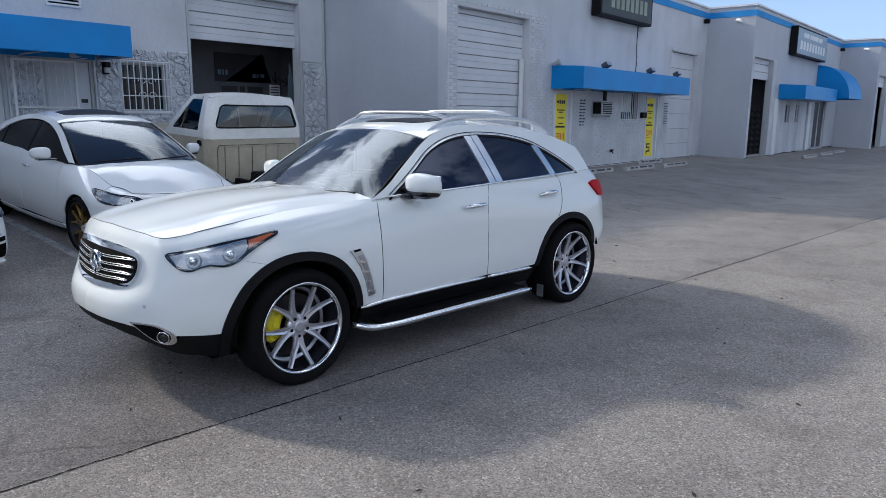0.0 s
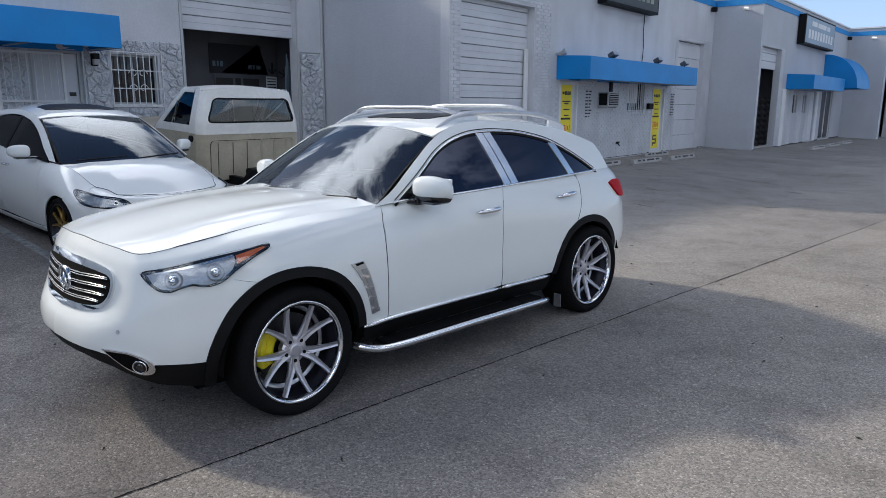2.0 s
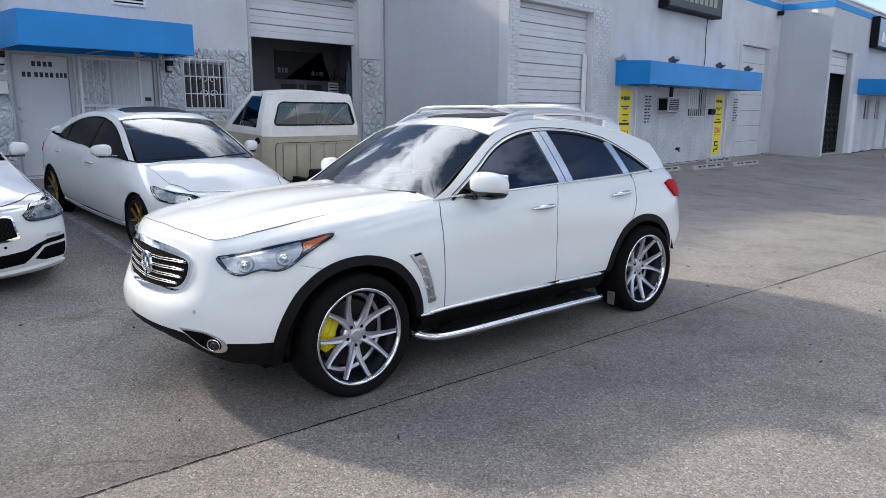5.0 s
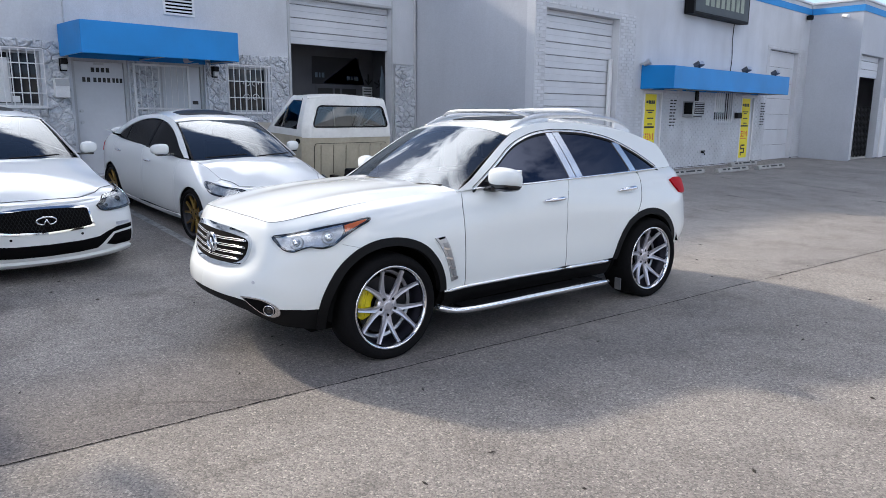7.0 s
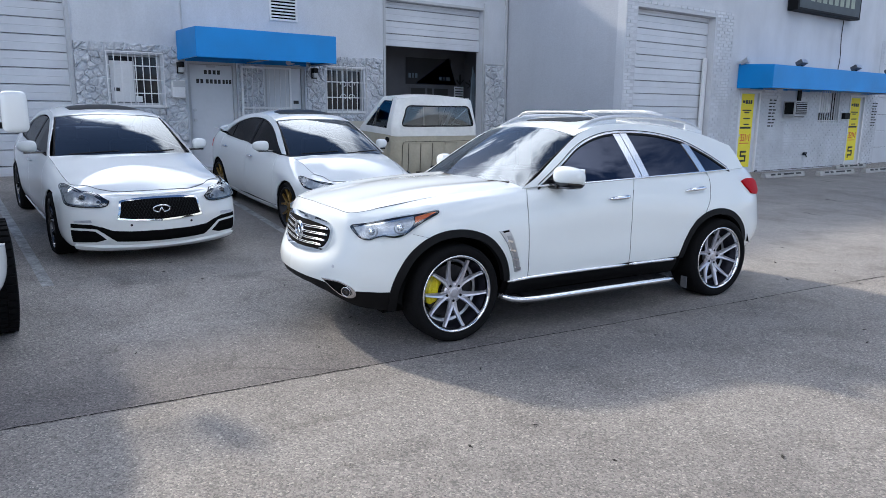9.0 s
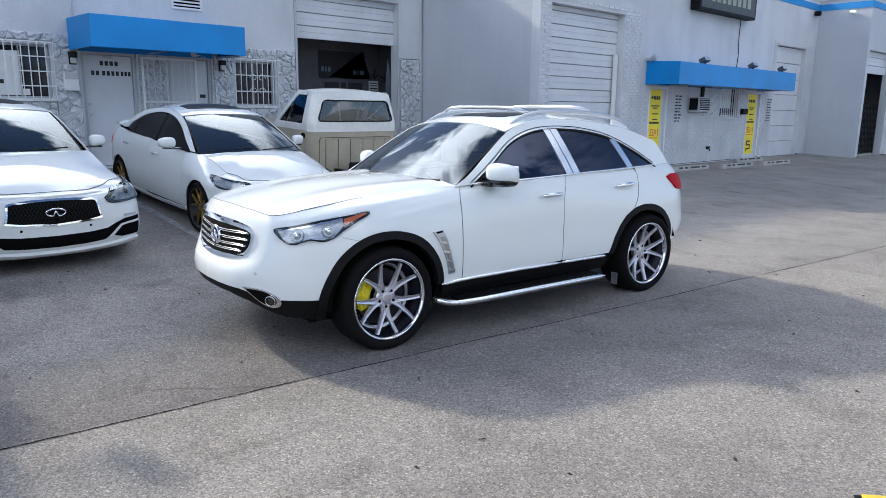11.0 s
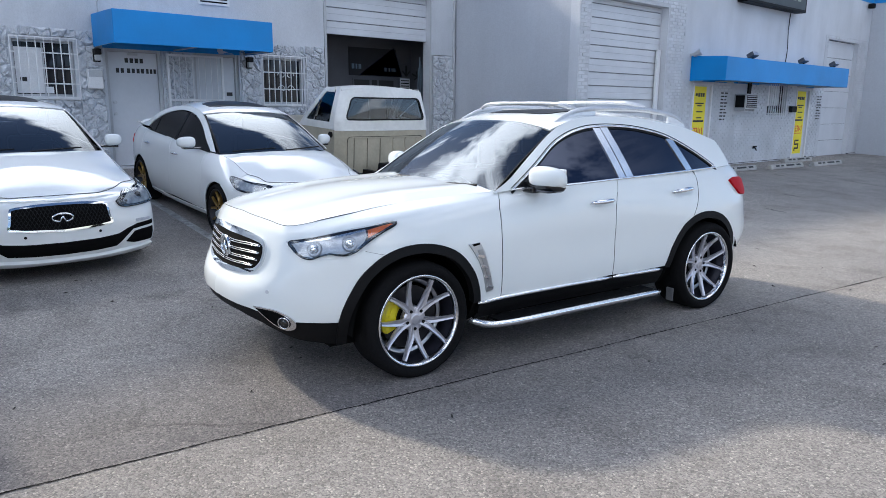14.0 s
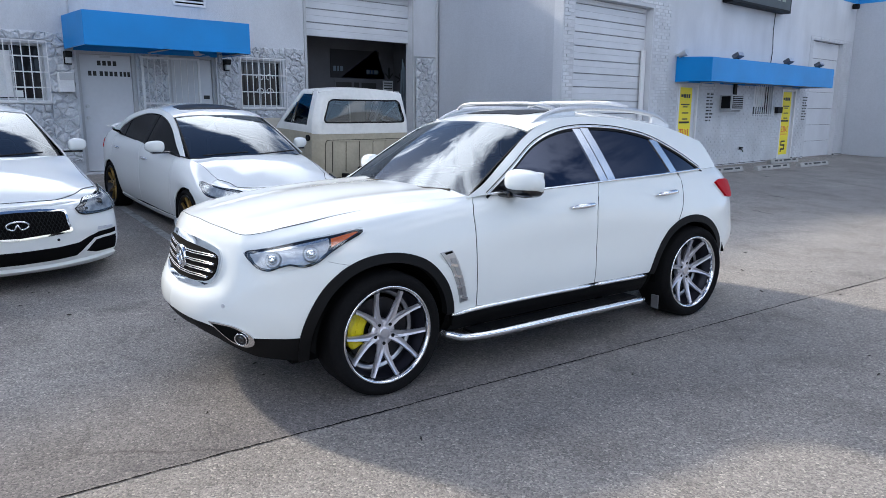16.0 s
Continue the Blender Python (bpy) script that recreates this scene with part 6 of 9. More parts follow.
    panel("front_bumper", sk, [nose_uv(sk, y, bl) for y in (0, .3, .5, .65, .78)] + flank(sk, (ra + .02, bl + .02)) + flank(sk, *[p for p in af if p[0] > 0.12]) + flank(sk, (0.12 + g, R + ra - 0.02), (fo - .52 + g, .60), (fo - .50 + g, h0 - .02)) + [(u, 0.995) for u in np.linspace(side_uv(sk, fo - .49, 1)[0], 0, 10)], W, car, mirror=LR, step=0.04)
    panel("front_door", sk, flank(sk, (dA - g, lo + .03), (dA - g, .6), (dA - .03 - g, b0 - .04)) + [top(s) for s in np.linspace(dA - .05, dB - .03, 8)] + flank(sk, (dB - .02 + g, b0 - .1), (dB + g, lo + .03)), W, car, mirror=LR)
    rb = [p for p in ar if p[0] >= -wb + 0.02]
    panel("rear_door", sk, flank(sk, (dB - g, lo + .03), (dB - .02 - g, b0 - .1)) + [top(s) for s in np.linspace(dB - .04, -wb + .10, 8)] + flank(sk, (-wb + .10 + g, .75), (-wb + .02 + g, R + ra + .003)) + flank(sk, *[(a + g, b) for a, b in rb[::-1]]), W, car, mirror=LR)
    panel("rear_quarter", sk, flank(sk, (-wb + .02, R + ra + .003), (-wb + .10, .75)) + [top(s) for s in np.linspace(-wb + .08, end + .35, 8)] + [(u, 1) for u in np.linspace(side_uv(sk, end + .30, 1)[0], sk.su, 8)] + [(sk.su, .05)] + flank(sk, (end + .35, .30), (-wb - ra - .02, lo)) + flank(sk, *[p for p in ar[::-1] if p[0] < -wb + .02]), W, car, mirror=LR)
    panel("sill", sk, flank(sk, (-ra + .01, .19), (-ra + .01, lo), (dA, lo + .024), (-wb + ra - .01, lo + .024), (-wb + ra - .01, .19)), W, car, lift=.012, mirror=LR)
    part("floor_pan", boxes((end + .55, fo - .5, -hw + .14, hw - .14, .17, .24)), M["liner"], car)
    for cx in (0, -wb):
        for s in LR:
            bm = bmesh.new()
            A = [bm.verts.new((cx + (ra + .01) * math.cos(t), s * (hw - .03), R - .02 + (ra + .01) * math.sin(t))) for t in np.linspace(0, math.pi, 20)]
            C = [bm.verts.new((cx + (ra + .01) * math.cos(t), s * (hw - .33), R - .02 + (ra + .01) * math.sin(t))) for t in np.linspace(0, math.pi, 20)]
            for i in range(19):
                bm.faces.new((A[i], A[i + 1], C[i + 1], C[i]))
            bm.faces.new(C)
            part("wheel_tub", bm, M["liner"], car)
            wheel_master(car, (cx, s * (hw - .012), R), s, R, R - d["wall"], .22, M[d["wheel"]], M[d["lip"]], None, twin=5, dish=.035)
    # bonnet
    sb = d["screen_base"]
    ye = lambda s: float(np.interp(-s, [-(fo - .18), -(fo - .50), 0.0, 0.6, 1.2], [0.50, hw - .245, hw - .20, hw - .115, hw - .10]))
    zc = lambda s: h1 + .02 - (h1 + .02 - h0) * min(1.0, max(0.0, (s - sb) / (fo - .18 - sb))) ** 1.8
    top_line = sk.p[:, -1, :]
    def edge_at(s):
        k = np.argmax(top_line[:, 1])
        i = np.argmin(np.abs(top_line[:k + 200, 0] - s) + (top_line[:k + 200, 1] < .35) * 9)
        return top_line[i]
    ss = np.linspace(sb - .35, fo - .16, 90)
    E = np.array([edge_at(s) for s in ss])
    ker = np.ones(9) / 9
    ey = np.convolve(np.pad(E[:, 1], 4, mode="edge"), ker, "valid"); ez = np.convolve(np.pad(E[:, 2], 4, mode="edge"), ker, "valid")
    def bonnet(s, y):
        yy, zz = float(np.interp(s, ss, ey)), float(np.interp(s, ss, ez))
        f = y / yy
        z = zz + (zc(s) - zz) * (1 - f * f) + 0.006 * math.exp(-((f - .66) / .16) ** 2) * min(1, max(0, (fo - .2 - s) / .4))
        return (s, y, z)
    hs = field(bonnet, sb - .35, fo - .14, 0, hw, 100, 50)
    side_e = [(s, float(np.interp(s, ss, ey)) - .004) for s in np.linspace(sb - .15, fo - .52, 18)]
    nb = d["nose_back"]
    nose = [(fo - .40 - .3 * nb, hw - .30), (fo - .30 - .65 * nb, .54), (fo - .22 - .55 * nb, .36), (fo - .185 - .85 * nb, .17), (fo - .18 - .85 * nb, 0)]
    panel("bonnet", hs, on(hs, *([(sb + .085, 0), (sb + .04, .35), (sb - .06, .60)] + side_e + nose)), W, car, mirror=LR, step=.04, thick=.02)
    strip("bonnet_seal", hs, on(hs, *([(a, b + .003) for a, b in side_e] + [(a + .003, b + .002) for a, b in nose])), .0028, M["liner"], car, .0005, .004, LR, .03)
    panel("nose_panel", hs, on(hs, (fo - .176 - .85 * nb, 0), (fo - .18 - .85 * nb, .17), (fo - .215 - .55 * nb, .36), (fo - .295 - .65 * nb, .545), (fo - .395 - .3 * nb, hw - .295), (fo - .515, float(np.interp(fo - .515, ss, ey)) + .004), (fo - .48, float(np.interp(fo - .48, ss, ey)) + .03), (fo - .39, hw - .19), (fo - .27, .63), (fo - .16, .3), (fo - .141, 0)), W, car, lift=-.003, mirror=LR, step=.04)
    panel("cowl", hs, on(hs, (sb + .08, 0), (sb + .035, .35), (sb - .065, .60), (sb - .15, .67), (sb - .17, .66), (sb - .15, 0)), B, car, lift=-.014, mirror=LR)
    # cabin
    yb = lambda s: float(np.interp(-s, [-sb - .2, 0.75, 1.3, wb - .2, wb + .5], [hw - .14, hw - .105, hw - .085, hw - .11, hw - .22]))
    zb = lambda s: float(np.interp(-s, [0.5, 1.2, wb, wb + .6], [b0 - .005, (b0 * .6 + b1 * .4), b1, b1 + .02]))
    H = d["height"]
    def side(s, z):
        q = z - zb(s)
        return (s, yb(s) - .50 * q - .20 * q * q, z)
    gs = field(side, end, sb + .35, b0 - .12, H + .06, 120, 50, -1)
    wt, re_ = smooth_line(d["win_top"], 60), smooth_line(d["roof_edge"], 60)
    zt = lambda s: float(np.interp(-s, [-p[0] for p in wt], [p[1] for p in wt]))
    ze2 = lambda s: float(np.interp(-s, [-p[0] for p in re_], [p[1] for p in re_]))
    panel("roof_side", gs, on(gs, *(re_ + [(re_[-1][0] - .06, zb(re_[-1][0]) + .002)] + wt[::-1])), W, car, mirror=LR, step=.03)
    wa, wz = wt[0][0], wt[-1][0]
    mid, qt = d["b_pillar"], d["c_pillar"]
    panel("front_window", gs, on(gs, *([(wa - .03, zb(wa) + .008)] + [(s, zt(s) - .014) for s in np.linspace(wa - .08, mid + .035, 14)] + [(mid + .015, zb(mid) + .008)])), M["tint_dark"], car, lift=-.004, mirror=LR, step=.04, label="dark tinted window")
    panel("rear_window", gs, on(gs, *([(mid - .035, zb(mid) + .008)] + [(s, zt(s) - .014) for s in np.linspace(mid - .03, qt + .02, 12)] + [(qt + .02, zb(qt) + .008)])), M["tint_dark"], car, lift=-.004, mirror=LR, step=.04, label="dark tinted window")
    panel("quarter_window", gs, on(gs, *([(qt - .015, zb(qt) + .008)] + [(s, zt(s) - .014) for s in np.linspace(qt - .02, wz + .03, 6)])), M["tint_dark"], car, lift=-.004, mirror=LR, step=.04, label="dark tinted window")
    panel("b_pillar", gs, on(gs, (mid + .02, zb(mid) + .006), (mid + .035, zt(mid) - .012), (mid - .03, zt(mid) - .012), (mid - .035, zb(mid) + .006)), M["sunroof"], car, mirror=LR, step=.04)
    strip("waist_moulding", gs, on(gs, *[(s, zb(s) + .003) for s in np.linspace(wa, wz, 16)]), .014, B, car, .005, mirror=LR, step=.04)
    yr = lambda s: side(s, ze2(s))[1]
    s_top, s_back = d["screen_top"], d["roof_edge"][-1][0]
    def roof_f(s, y):
        e, yy = ze2(s), max(.2, yr(s))
        c = e + .035 + d["crown"] * min(1, max(0.0, (s_top - s) / .75)) ** .8
        return (s, y, e + (c - e) * (1 - min(1, y / yy) ** 2.4))
    rs = field(roof_f, s_back, s_top + .1, 0, hw, 90, 50)
    rb_ = d["rear_screen_top"]
    panel("roof", rs, on(rs, *([(s_top, 0), (s_top - .01, .3), (s_top - .02, yr(s_top) - .02)] + [(s, yr(s) - .003) for s in np.linspace(s_top - .06, rb_, 20)] + [(rb_, 0)])), W, car, mirror=LR, step=.04)
    panel("sunroof", rs, on(rs, (s_top - .19, 0), (s_top - .20, .30), (s_top - .25, .40), (s_top - .47, .41), (s_top - .52, .34), (s_top - .53, 0)), M["sunroof"], car, lift=.004, mirror=LR, label="dark glass sunroof")
    def rear_glass(a, b):
        e = np.array([rb_ + (s_back - rb_) * (1 - b) + .02, yr(rb_) * b + (hw - .26) * (1 - b), ze2(rb_) * b + (b1 + .03) * (1 - b)])
        return (e[0] - .06 * (1 - a * a), e[1] * a, e[2] + .05 * (1 - a * a))
    tg = field(rear_glass, 0, 1, 0, 1, 30, 30, -1)
    panel("rear_screen", tg, on(tg, (0, 0), (1, 0), (1, 1), (0, 1)), M["tint"], car, mirror=LR)
    dk = field(lambda s, y: (s, y, b1 + .03 + .02 * (1 - (y / hw) ** 2)), end + .05, s_back + .1, 0, hw - .20, 20, 20)
    panel("boot_lid", dk, on(dk, (end + .08, 0), (end + .25, hw - .21), (s_back + .08, hw - .21), (s_back + .08, 0)), W, car, mirror=LR)
    # windscreen
    eb, et = np.array([sb - .16, hw - .165, b0 - .005]), np.array([s_top + .01, yr(s_top) - .012, ze2(s_top)])
    cb, ct = np.array([sb + .05, 0, h1 - .01]), np.array([s_top + .015, 0, ze2(s_top) + .035])
    def screen(a, b):
        e = eb + (et - eb) * b + np.array([0, 0, .02]) * 4 * b * (1 - b)
        c = cb + (ct - cb) * b + np.array([0, 0, .04]) * 4 * b * (1 - b)
        q = c + (e - c) * a * a
        return (q[0], e[1] * a, q[2])
    ws = field(screen, 0, 1, 0, 1, 50, 50)
    def whole_screen(a, b):
        q = screen(abs(a), b)
        return (q[0], math.copysign(q[1], a), q[2])
    wf = field(whole_screen, -1.0, 1.0, 0.0, 1.0, 101, 50)
    sheet("windscreen", wf, -.97, .97, 0.0, .985, 51, 26, M["film_screen"], car, "tinted windscreen reflecting clouds")
    strip("windscreen_seal", ws, on(ws, (.985, 0), (.985, .5), (.985, .99)), .03, B, car, .002, mirror=LR, step=.05)
    part("inner_mirror", boxes((s_top + .10, s_top + .13, -.11, .11, ze2(s_top) - .10, ze2(s_top) - .04), bevel=.01), M["dash"], car)
    part("dashboard", boxes((s_top + .05, sb - .05, -hw + .2, hw - .2, .70, b0 - .08), bevel=.04), M["dash"], car)
    for s in LR:
        part("seat", boxes((s_top - .65, s_top - .15, s * .36 - .23, s * .36 + .23, .3, .58), (s_top - .78, s_top - .58, s * .36 - .23, s * .36 + .23, .5, 1.02), (s_top - .76, s_top - .66, s * .36 - .11, s * .36 + .11, 1.02, 1.2), bevel=.05), M["seat"], car)
    bm = bmesh.new()
    tube(bm, [(s_top + .12 + .06 * math.sin(t), .36 + .17 * math.cos(t), .88 + .15 * math.sin(t)) for t in np.linspace(0, 2 * math.pi, 25)[:-1]], .015, 8, closed=True)
    part("steering_wheel", bm, M["dash"], car, "", True)
    for y0, y1 in ((.05, .55), (-.60, -.08)):
        a, c = np.array(screen(abs(y0), .02)), np.array(screen(abs(y1), .06)); a[1], c[1] = y0, y1
        bm = bmesh.new(); tube(bm, [a + (.02, 0, .02), c + (.02, 0, .02)], .008, 8)
        part("wiper", bm, B, car)
    # mirrors and handles
    mx = d["mirror"]
    for s in LR:
        bm = bmesh.new()
        bmesh.ops.create_uvsphere(bm, u_segments=24, v_segments=14, radius=1.0)
        k = lambda q, p: math.copysign(abs(q) ** p, q)
        for v in bm.verts:
            x, y, z = v.co
            v.co = (mx + .07 * k(x, .70) - .03 * y, s * (hw + .058 + .098 * k(y, .75)), zb(mx) + .082 + (.068 - .010 * y) * k(z, .70) + .01 * x)
        mi = part("mirror", bm, W, car, "white door mirror", True)
        part("mirror_base", boxes((mx - .05, mx + .05, min(s * (hw - .11), s * (hw + .10)), max(s * (hw - .11), s * (hw + .10)), zb(mx) + .004, zb(mx) + .026), bevel=.008), M["gloss_black"], mi)
    for a, z in ((dB + .30, b0 - .115), (-wb + .42, b0 - .085)):
        for s in LR:
            pu = [side_uv(sk, x, z) for x in np.linspace(a, a - .20, 7)]
            p, n = sk.at(np.array([q[0] for q in pu]), np.array([q[1] for q in pu]))
            pp = p + n * np.array([.006, .026, .032, .033, .032, .026, .006])[:, None]; pp[:, 1] *= s
            bm = bmesh.new(); tube(bm, pp, [.008, .012, .014, .014, .014, .012, .008], 10)
            part("door_handle", bm, W if d["sport"] else M["chrome"], car, "", True)
    # lamps
    lamp_o = [nose_uv(sk, *p) if len(p) == 2 else side_uv(sk, p[0], p[1]) for p in d["lamp"]]
    lamps = panel("headlamp", sk, lamp_o, M["gloss_black"], car, lift=.002, mirror=LR, step=.025, label="swept-back projector headlamp")
    q = np.array(lamp_o); c2 = q.mean(0)
    for lamp, s in zip(lamps, LR):
        panel("reflector", sk, [tuple(c2 + (p - c2) * .78) for p in q], M["lamp_silver"], lamp, lift=.009, mirror=(s,), step=.02)
        for y, z, r in d["bowls"]:
            u, v = nose_uv(sk, y, z)
            p, n = sk.at(np.array([u]), np.array([v])); p, n = Vector(p[0]), Vector(n[0]); p.y *= s; n.y *= s
            bm = bmesh.new(); cyl(bm, p + n * .004, p + n * .015, r, r * .8, 24)
            part("bowl", bm, M["bright"], lamp)
            bm = bmesh.new(); bmesh.ops.create_uvsphere(bm, u_segments=16, v_segments=10, radius=r * .7); bmesh.ops.translate(bm, vec=p + n * .007, verts=bm.verts)
            part("projector", bm, M["gloss_black"], lamp, "", True)
        panel("lamp_glass", sk, lamp_o, M["lens"], lamp, lift=.022, thick=.002, mirror=(s,), step=.03)
        ring = dense(lamp_o + lamp_o[:1], 60)[0][:-1]
        p, n = sk.at(ring[:, 0], ring[:, 1])
        p = p + n * .010
        p[:, 1] *= s
        part("lamp_seal", tube(bmesh.new(), p, .0055, 6, closed=True), M["trim_black"], lamp, "", True)
    panel("tail_lamp", sk, flank(sk, (end + .62, .80), (end + .50, .90), (end + .34, .90), (end + .34, .74)), M["red_lens"], car, lift=.008, mirror=LR, step=.03)
    return car, sk


def mesh_weave(car, sk, outline, lift):
    """Fine diagonal lattice inside a grille."""
    q = np.array(outline)
    k = int(np.argmax(q[:, 0]))
    upper, lower = q[:k + 1], q[k:][::-1]
    y1 = q[k, 0] - .012
    for i in range(-6, 24):
        for sgn in (1, -1):
            pts = []
            for t in np.linspace(.03, .97, 9):
                y = .032 * i + sgn * (t - .5) * .11
                if 0 <= y <= y1:
                    z1, z0 = float(np.interp(y, upper[:, 0], upper[:, 1])), float(np.interp(y, lower[:, 0], lower[:, 1]))
                    pts.append(nose_uv(sk, y, z0 + (z1 - z0) * t))
            if len(pts) > 2:
                strip("lattice", sk, pts, .005, M["trim_black"], car, lift, .004, (1, -1), .03)


def saloon_with_mesh_grille():
    gz = lambda x: ground_z(x, 1.68)
    xf, wb = -7.83, 2.85
    at = pose(xf, 1.71, gz(xf), 0, math.degrees(math.atan2(gz(xf - wb) - gz(xf), wb)), 1.2)
    d = dict(front=.89, wheelbase=wb, rear=1.02, half=.912, tyre=.335, wall=.075, hood_front=.715, axle_top=.845, hood_back=.985, belt_front=.965, belt_back=1.03, height=1.445, sport=True, crown=.060,
             screen_base=-.50, screen_top=-1.32, rear_screen_top=-2.55, b_pillar=-1.62, c_pillar=-2.45, mirror=-.88, wheel="gloss_black", lip="gloss_black",
             win_top=[(-.70, .975), (-.90, 1.085), (-1.15, 1.225), (-1.40, 1.318), (-1.75, 1.352), (-2.1, 1.335), (-2.45, 1.26), (-2.75, 1.12), (-2.88, 1.045)],
             roof_edge=[(-.62, .972), (-.85, 1.105), (-1.10, 1.262), (-1.33, 1.360), (-1.7, 1.400), (-2.1, 1.388), (-2.5, 1.325), (-2.9, 1.20), (-3.22, 1.06)],
             nose_back=.07, nose_taper=.125, shoulder=.14, lamp=[(.493, .662), (.515, .622), (.56, .610), (.66, .608), (.765, .614), (.60, .634, 1), (.46, .702, 1), (.23, .770, 1), (.25, .784, 1), (.44, .778, 1), (.667, .735), (.548, .689)], bowls=((.736, .697, .044), (.588, .655, .024)))
    car, sk = saloon("saloon_car", "pearl white saloon with black mesh grille, parked nose out", at, d)
    LR = (1, -1)
    np_ = lambda pts: [nose_uv(sk, y, z) for y, z in pts]
    go = [(0, .686), (.20, .684), (.36, .672), (.402, .662), (.408, .645), (.412, .56), (.428, .500), (.420, .482), (.30, .468), (0, .452)]
    panel("grille_surround", sk, np_(go), M["chrome"], car, lift=.010, mirror=LR, step=.03, label="chrome grille surround")
    gi = [(0, .668), (.20, .666), (.355, .656), (.386, .648), (.390, .640), (.394, .56), (.404, .507), (.398, .498), (.30, .486), (0, .470)]
    panel("grille_mesh", sk, np_(gi), M["liner"], car, lift=.013, mirror=LR, step=.03)
    mesh_weave(car, sk, gi, .015)
    bm = bmesh.new()
    p, n = sk.at(np.array([0.0]), np.array([z_to_v(sk, 0.0, .578)]))
    c = Vector(p[0]) + Vector((.026, 0, 0))
    tube(bm, [c + Vector((0, .085 * math.cos(t), .036 * math.sin(t))) for t in np.linspace(.3 - math.pi / 2, 1.5 * math.pi - .3, 26)], .0085, 8)
    tube(bm, [c + Vector((0, -.024, -.034)), c + Vector((0, 0, .016))], .007, 8); tube(bm, [c + Vector((0, .024, -.034)), c + Vector((0, 0, .016))], .007, 8)
    part("badge", bm, M["chrome"], car, "chrome oval badge", True)
    panel("lower_intake", sk, np_([(0, .358), (.30, .362), (.47, .374), (.56, .412), (.66, .440), (.825, .450), (.825, .410), (.70, .402), (.61, .393), (.545, .345), (.48, .292), (.44, .262), (.25, .252), (0, .247)]), M["liner"], car, lift=.004, mirror=LR, step=.03)
    panel("side_intake", sk, np_([(.625, .372), (.70, .380), (.825, .385), (.82, .262), (.62, .262), (.53, .288), (.575, .330)]), M["liner"], car, lift=.004, mirror=LR, step=.03)
    panel("running_lamp", sk, np_([(.66, .486), (.80, .480), (.795, .458), (.648, .460)]), M["lamp_inner"], car, lift=.006, mirror=LR, step=.03)
    panel("splitter", sk, np_([(0, .185), (.3, .185), (.55, .19), (.72, .20), (.80, .215), (.80, .245), (.70, .235), (.5, .222), (.25, .215), (0, .213)]), M["paint_pearl"], car, lift=.035, thick=.05, mirror=LR, step=.03, label="white splitter lip")
    panel("under_lip", sk, np_([(0, .175), (.5, .175), (.80, .19), (.80, .212), (.5, .188), (0, .184)]), M["trim_black"], car, lift=.03, thick=.05, mirror=LR, step=.04)
    for y in (.30,):
        u, v = nose_uv(sk, y, .425); p, n = sk.at(np.array([u]), np.array([v]))
        for s in LR:
            q, m_ = Vector(p[0]), Vector(n[0]); q.y *= s; m_.y *= s
            bm = bmesh.new(); cyl(bm, q, q + m_ * .004, .012, n=12); part("parking_sensor", bm, M["trim_black"], car)


def saloon_with_bronze_wheels():
    gz = lambda x: ground_z(x, 4.3)
    xf, wb = -7.90, 2.72
    at = pose(xf, 4.37, gz(xf), 0, math.degrees(math.atan2(gz(xf - wb) - gz(xf), wb)), -0.4)
    d = dict(front=.90, wheelbase=wb, rear=.98, half=.878, tyre=.312, wall=.07, hood_front=.70, axle_top=.885, hood_back=.95, belt_front=.935, belt_back=1.02, height=1.43, sport=False, crown=.042,
             screen_base=-.12, screen_top=-1.06, rear_screen_top=-2.35, b_pillar=-1.48, c_pillar=-2.32, mirror=-.70, wheel="gold", lip="rim_dark",
             win_top=[(-.42, .945), (-.62, 1.04), (-.90, 1.19), (-1.2, 1.298), (-1.55, 1.338), (-1.95, 1.318), (-2.3, 1.24), (-2.55, 1.13), (-2.70, 1.05)],
             roof_edge=[(-.30, .945), (-.55, 1.085), (-.85, 1.24), (-1.15, 1.348), (-1.5, 1.390), (-1.9, 1.378), (-2.3, 1.315), (-2.7, 1.18), (-3.0, 1.055)],
             nose_back=0.0, nose_taper=.16, shoulder=.20, lamp=[(.48, .615), (.62, .600), (.74, .604), (.46, .622, 1), (.36, .662, 1), (.255, .724, 1), (.27, .735, 1), (.43, .722, 1), (.60, .706, 1), (.58, .680)], bowls=((.64, .648, .026), (.56, .628, .022)))
    car, sk = saloon("saloon_car", "white saloon with bronze wheels and tinted windows, parked nose out", at, d)
    LR = (1, -1)
    np_ = lambda pts: [nose_uv(sk, y, z) for y, z in pts]
    panel("grille_mesh", sk, np_([(0, .66), (.40, .65), (.40, .60), (0, .59)]), M["liner"], car, lift=.006, mirror=LR)
    panel("lower_intake", sk, np_([(0, .40), (.45, .40), (.50, .27), (0, .26)]), M["liner"], car, lift=.006, mirror=LR)
    # boot spoiler and rain visors
    bm = bmesh.new()
    tube(bm, dense([(-3.28, -.64, 1.045), (-3.36, -.55, 1.075), (-3.40, 0, 1.085), (-3.36, .55, 1.075), (-3.28, .64, 1.045)], 24)[0], .024, 8)
    part("boot_spoiler", bm, M["paint_pearl"], car, "", True)


saloon_with_mesh_grille()
saloon_with_bronze_wheels()


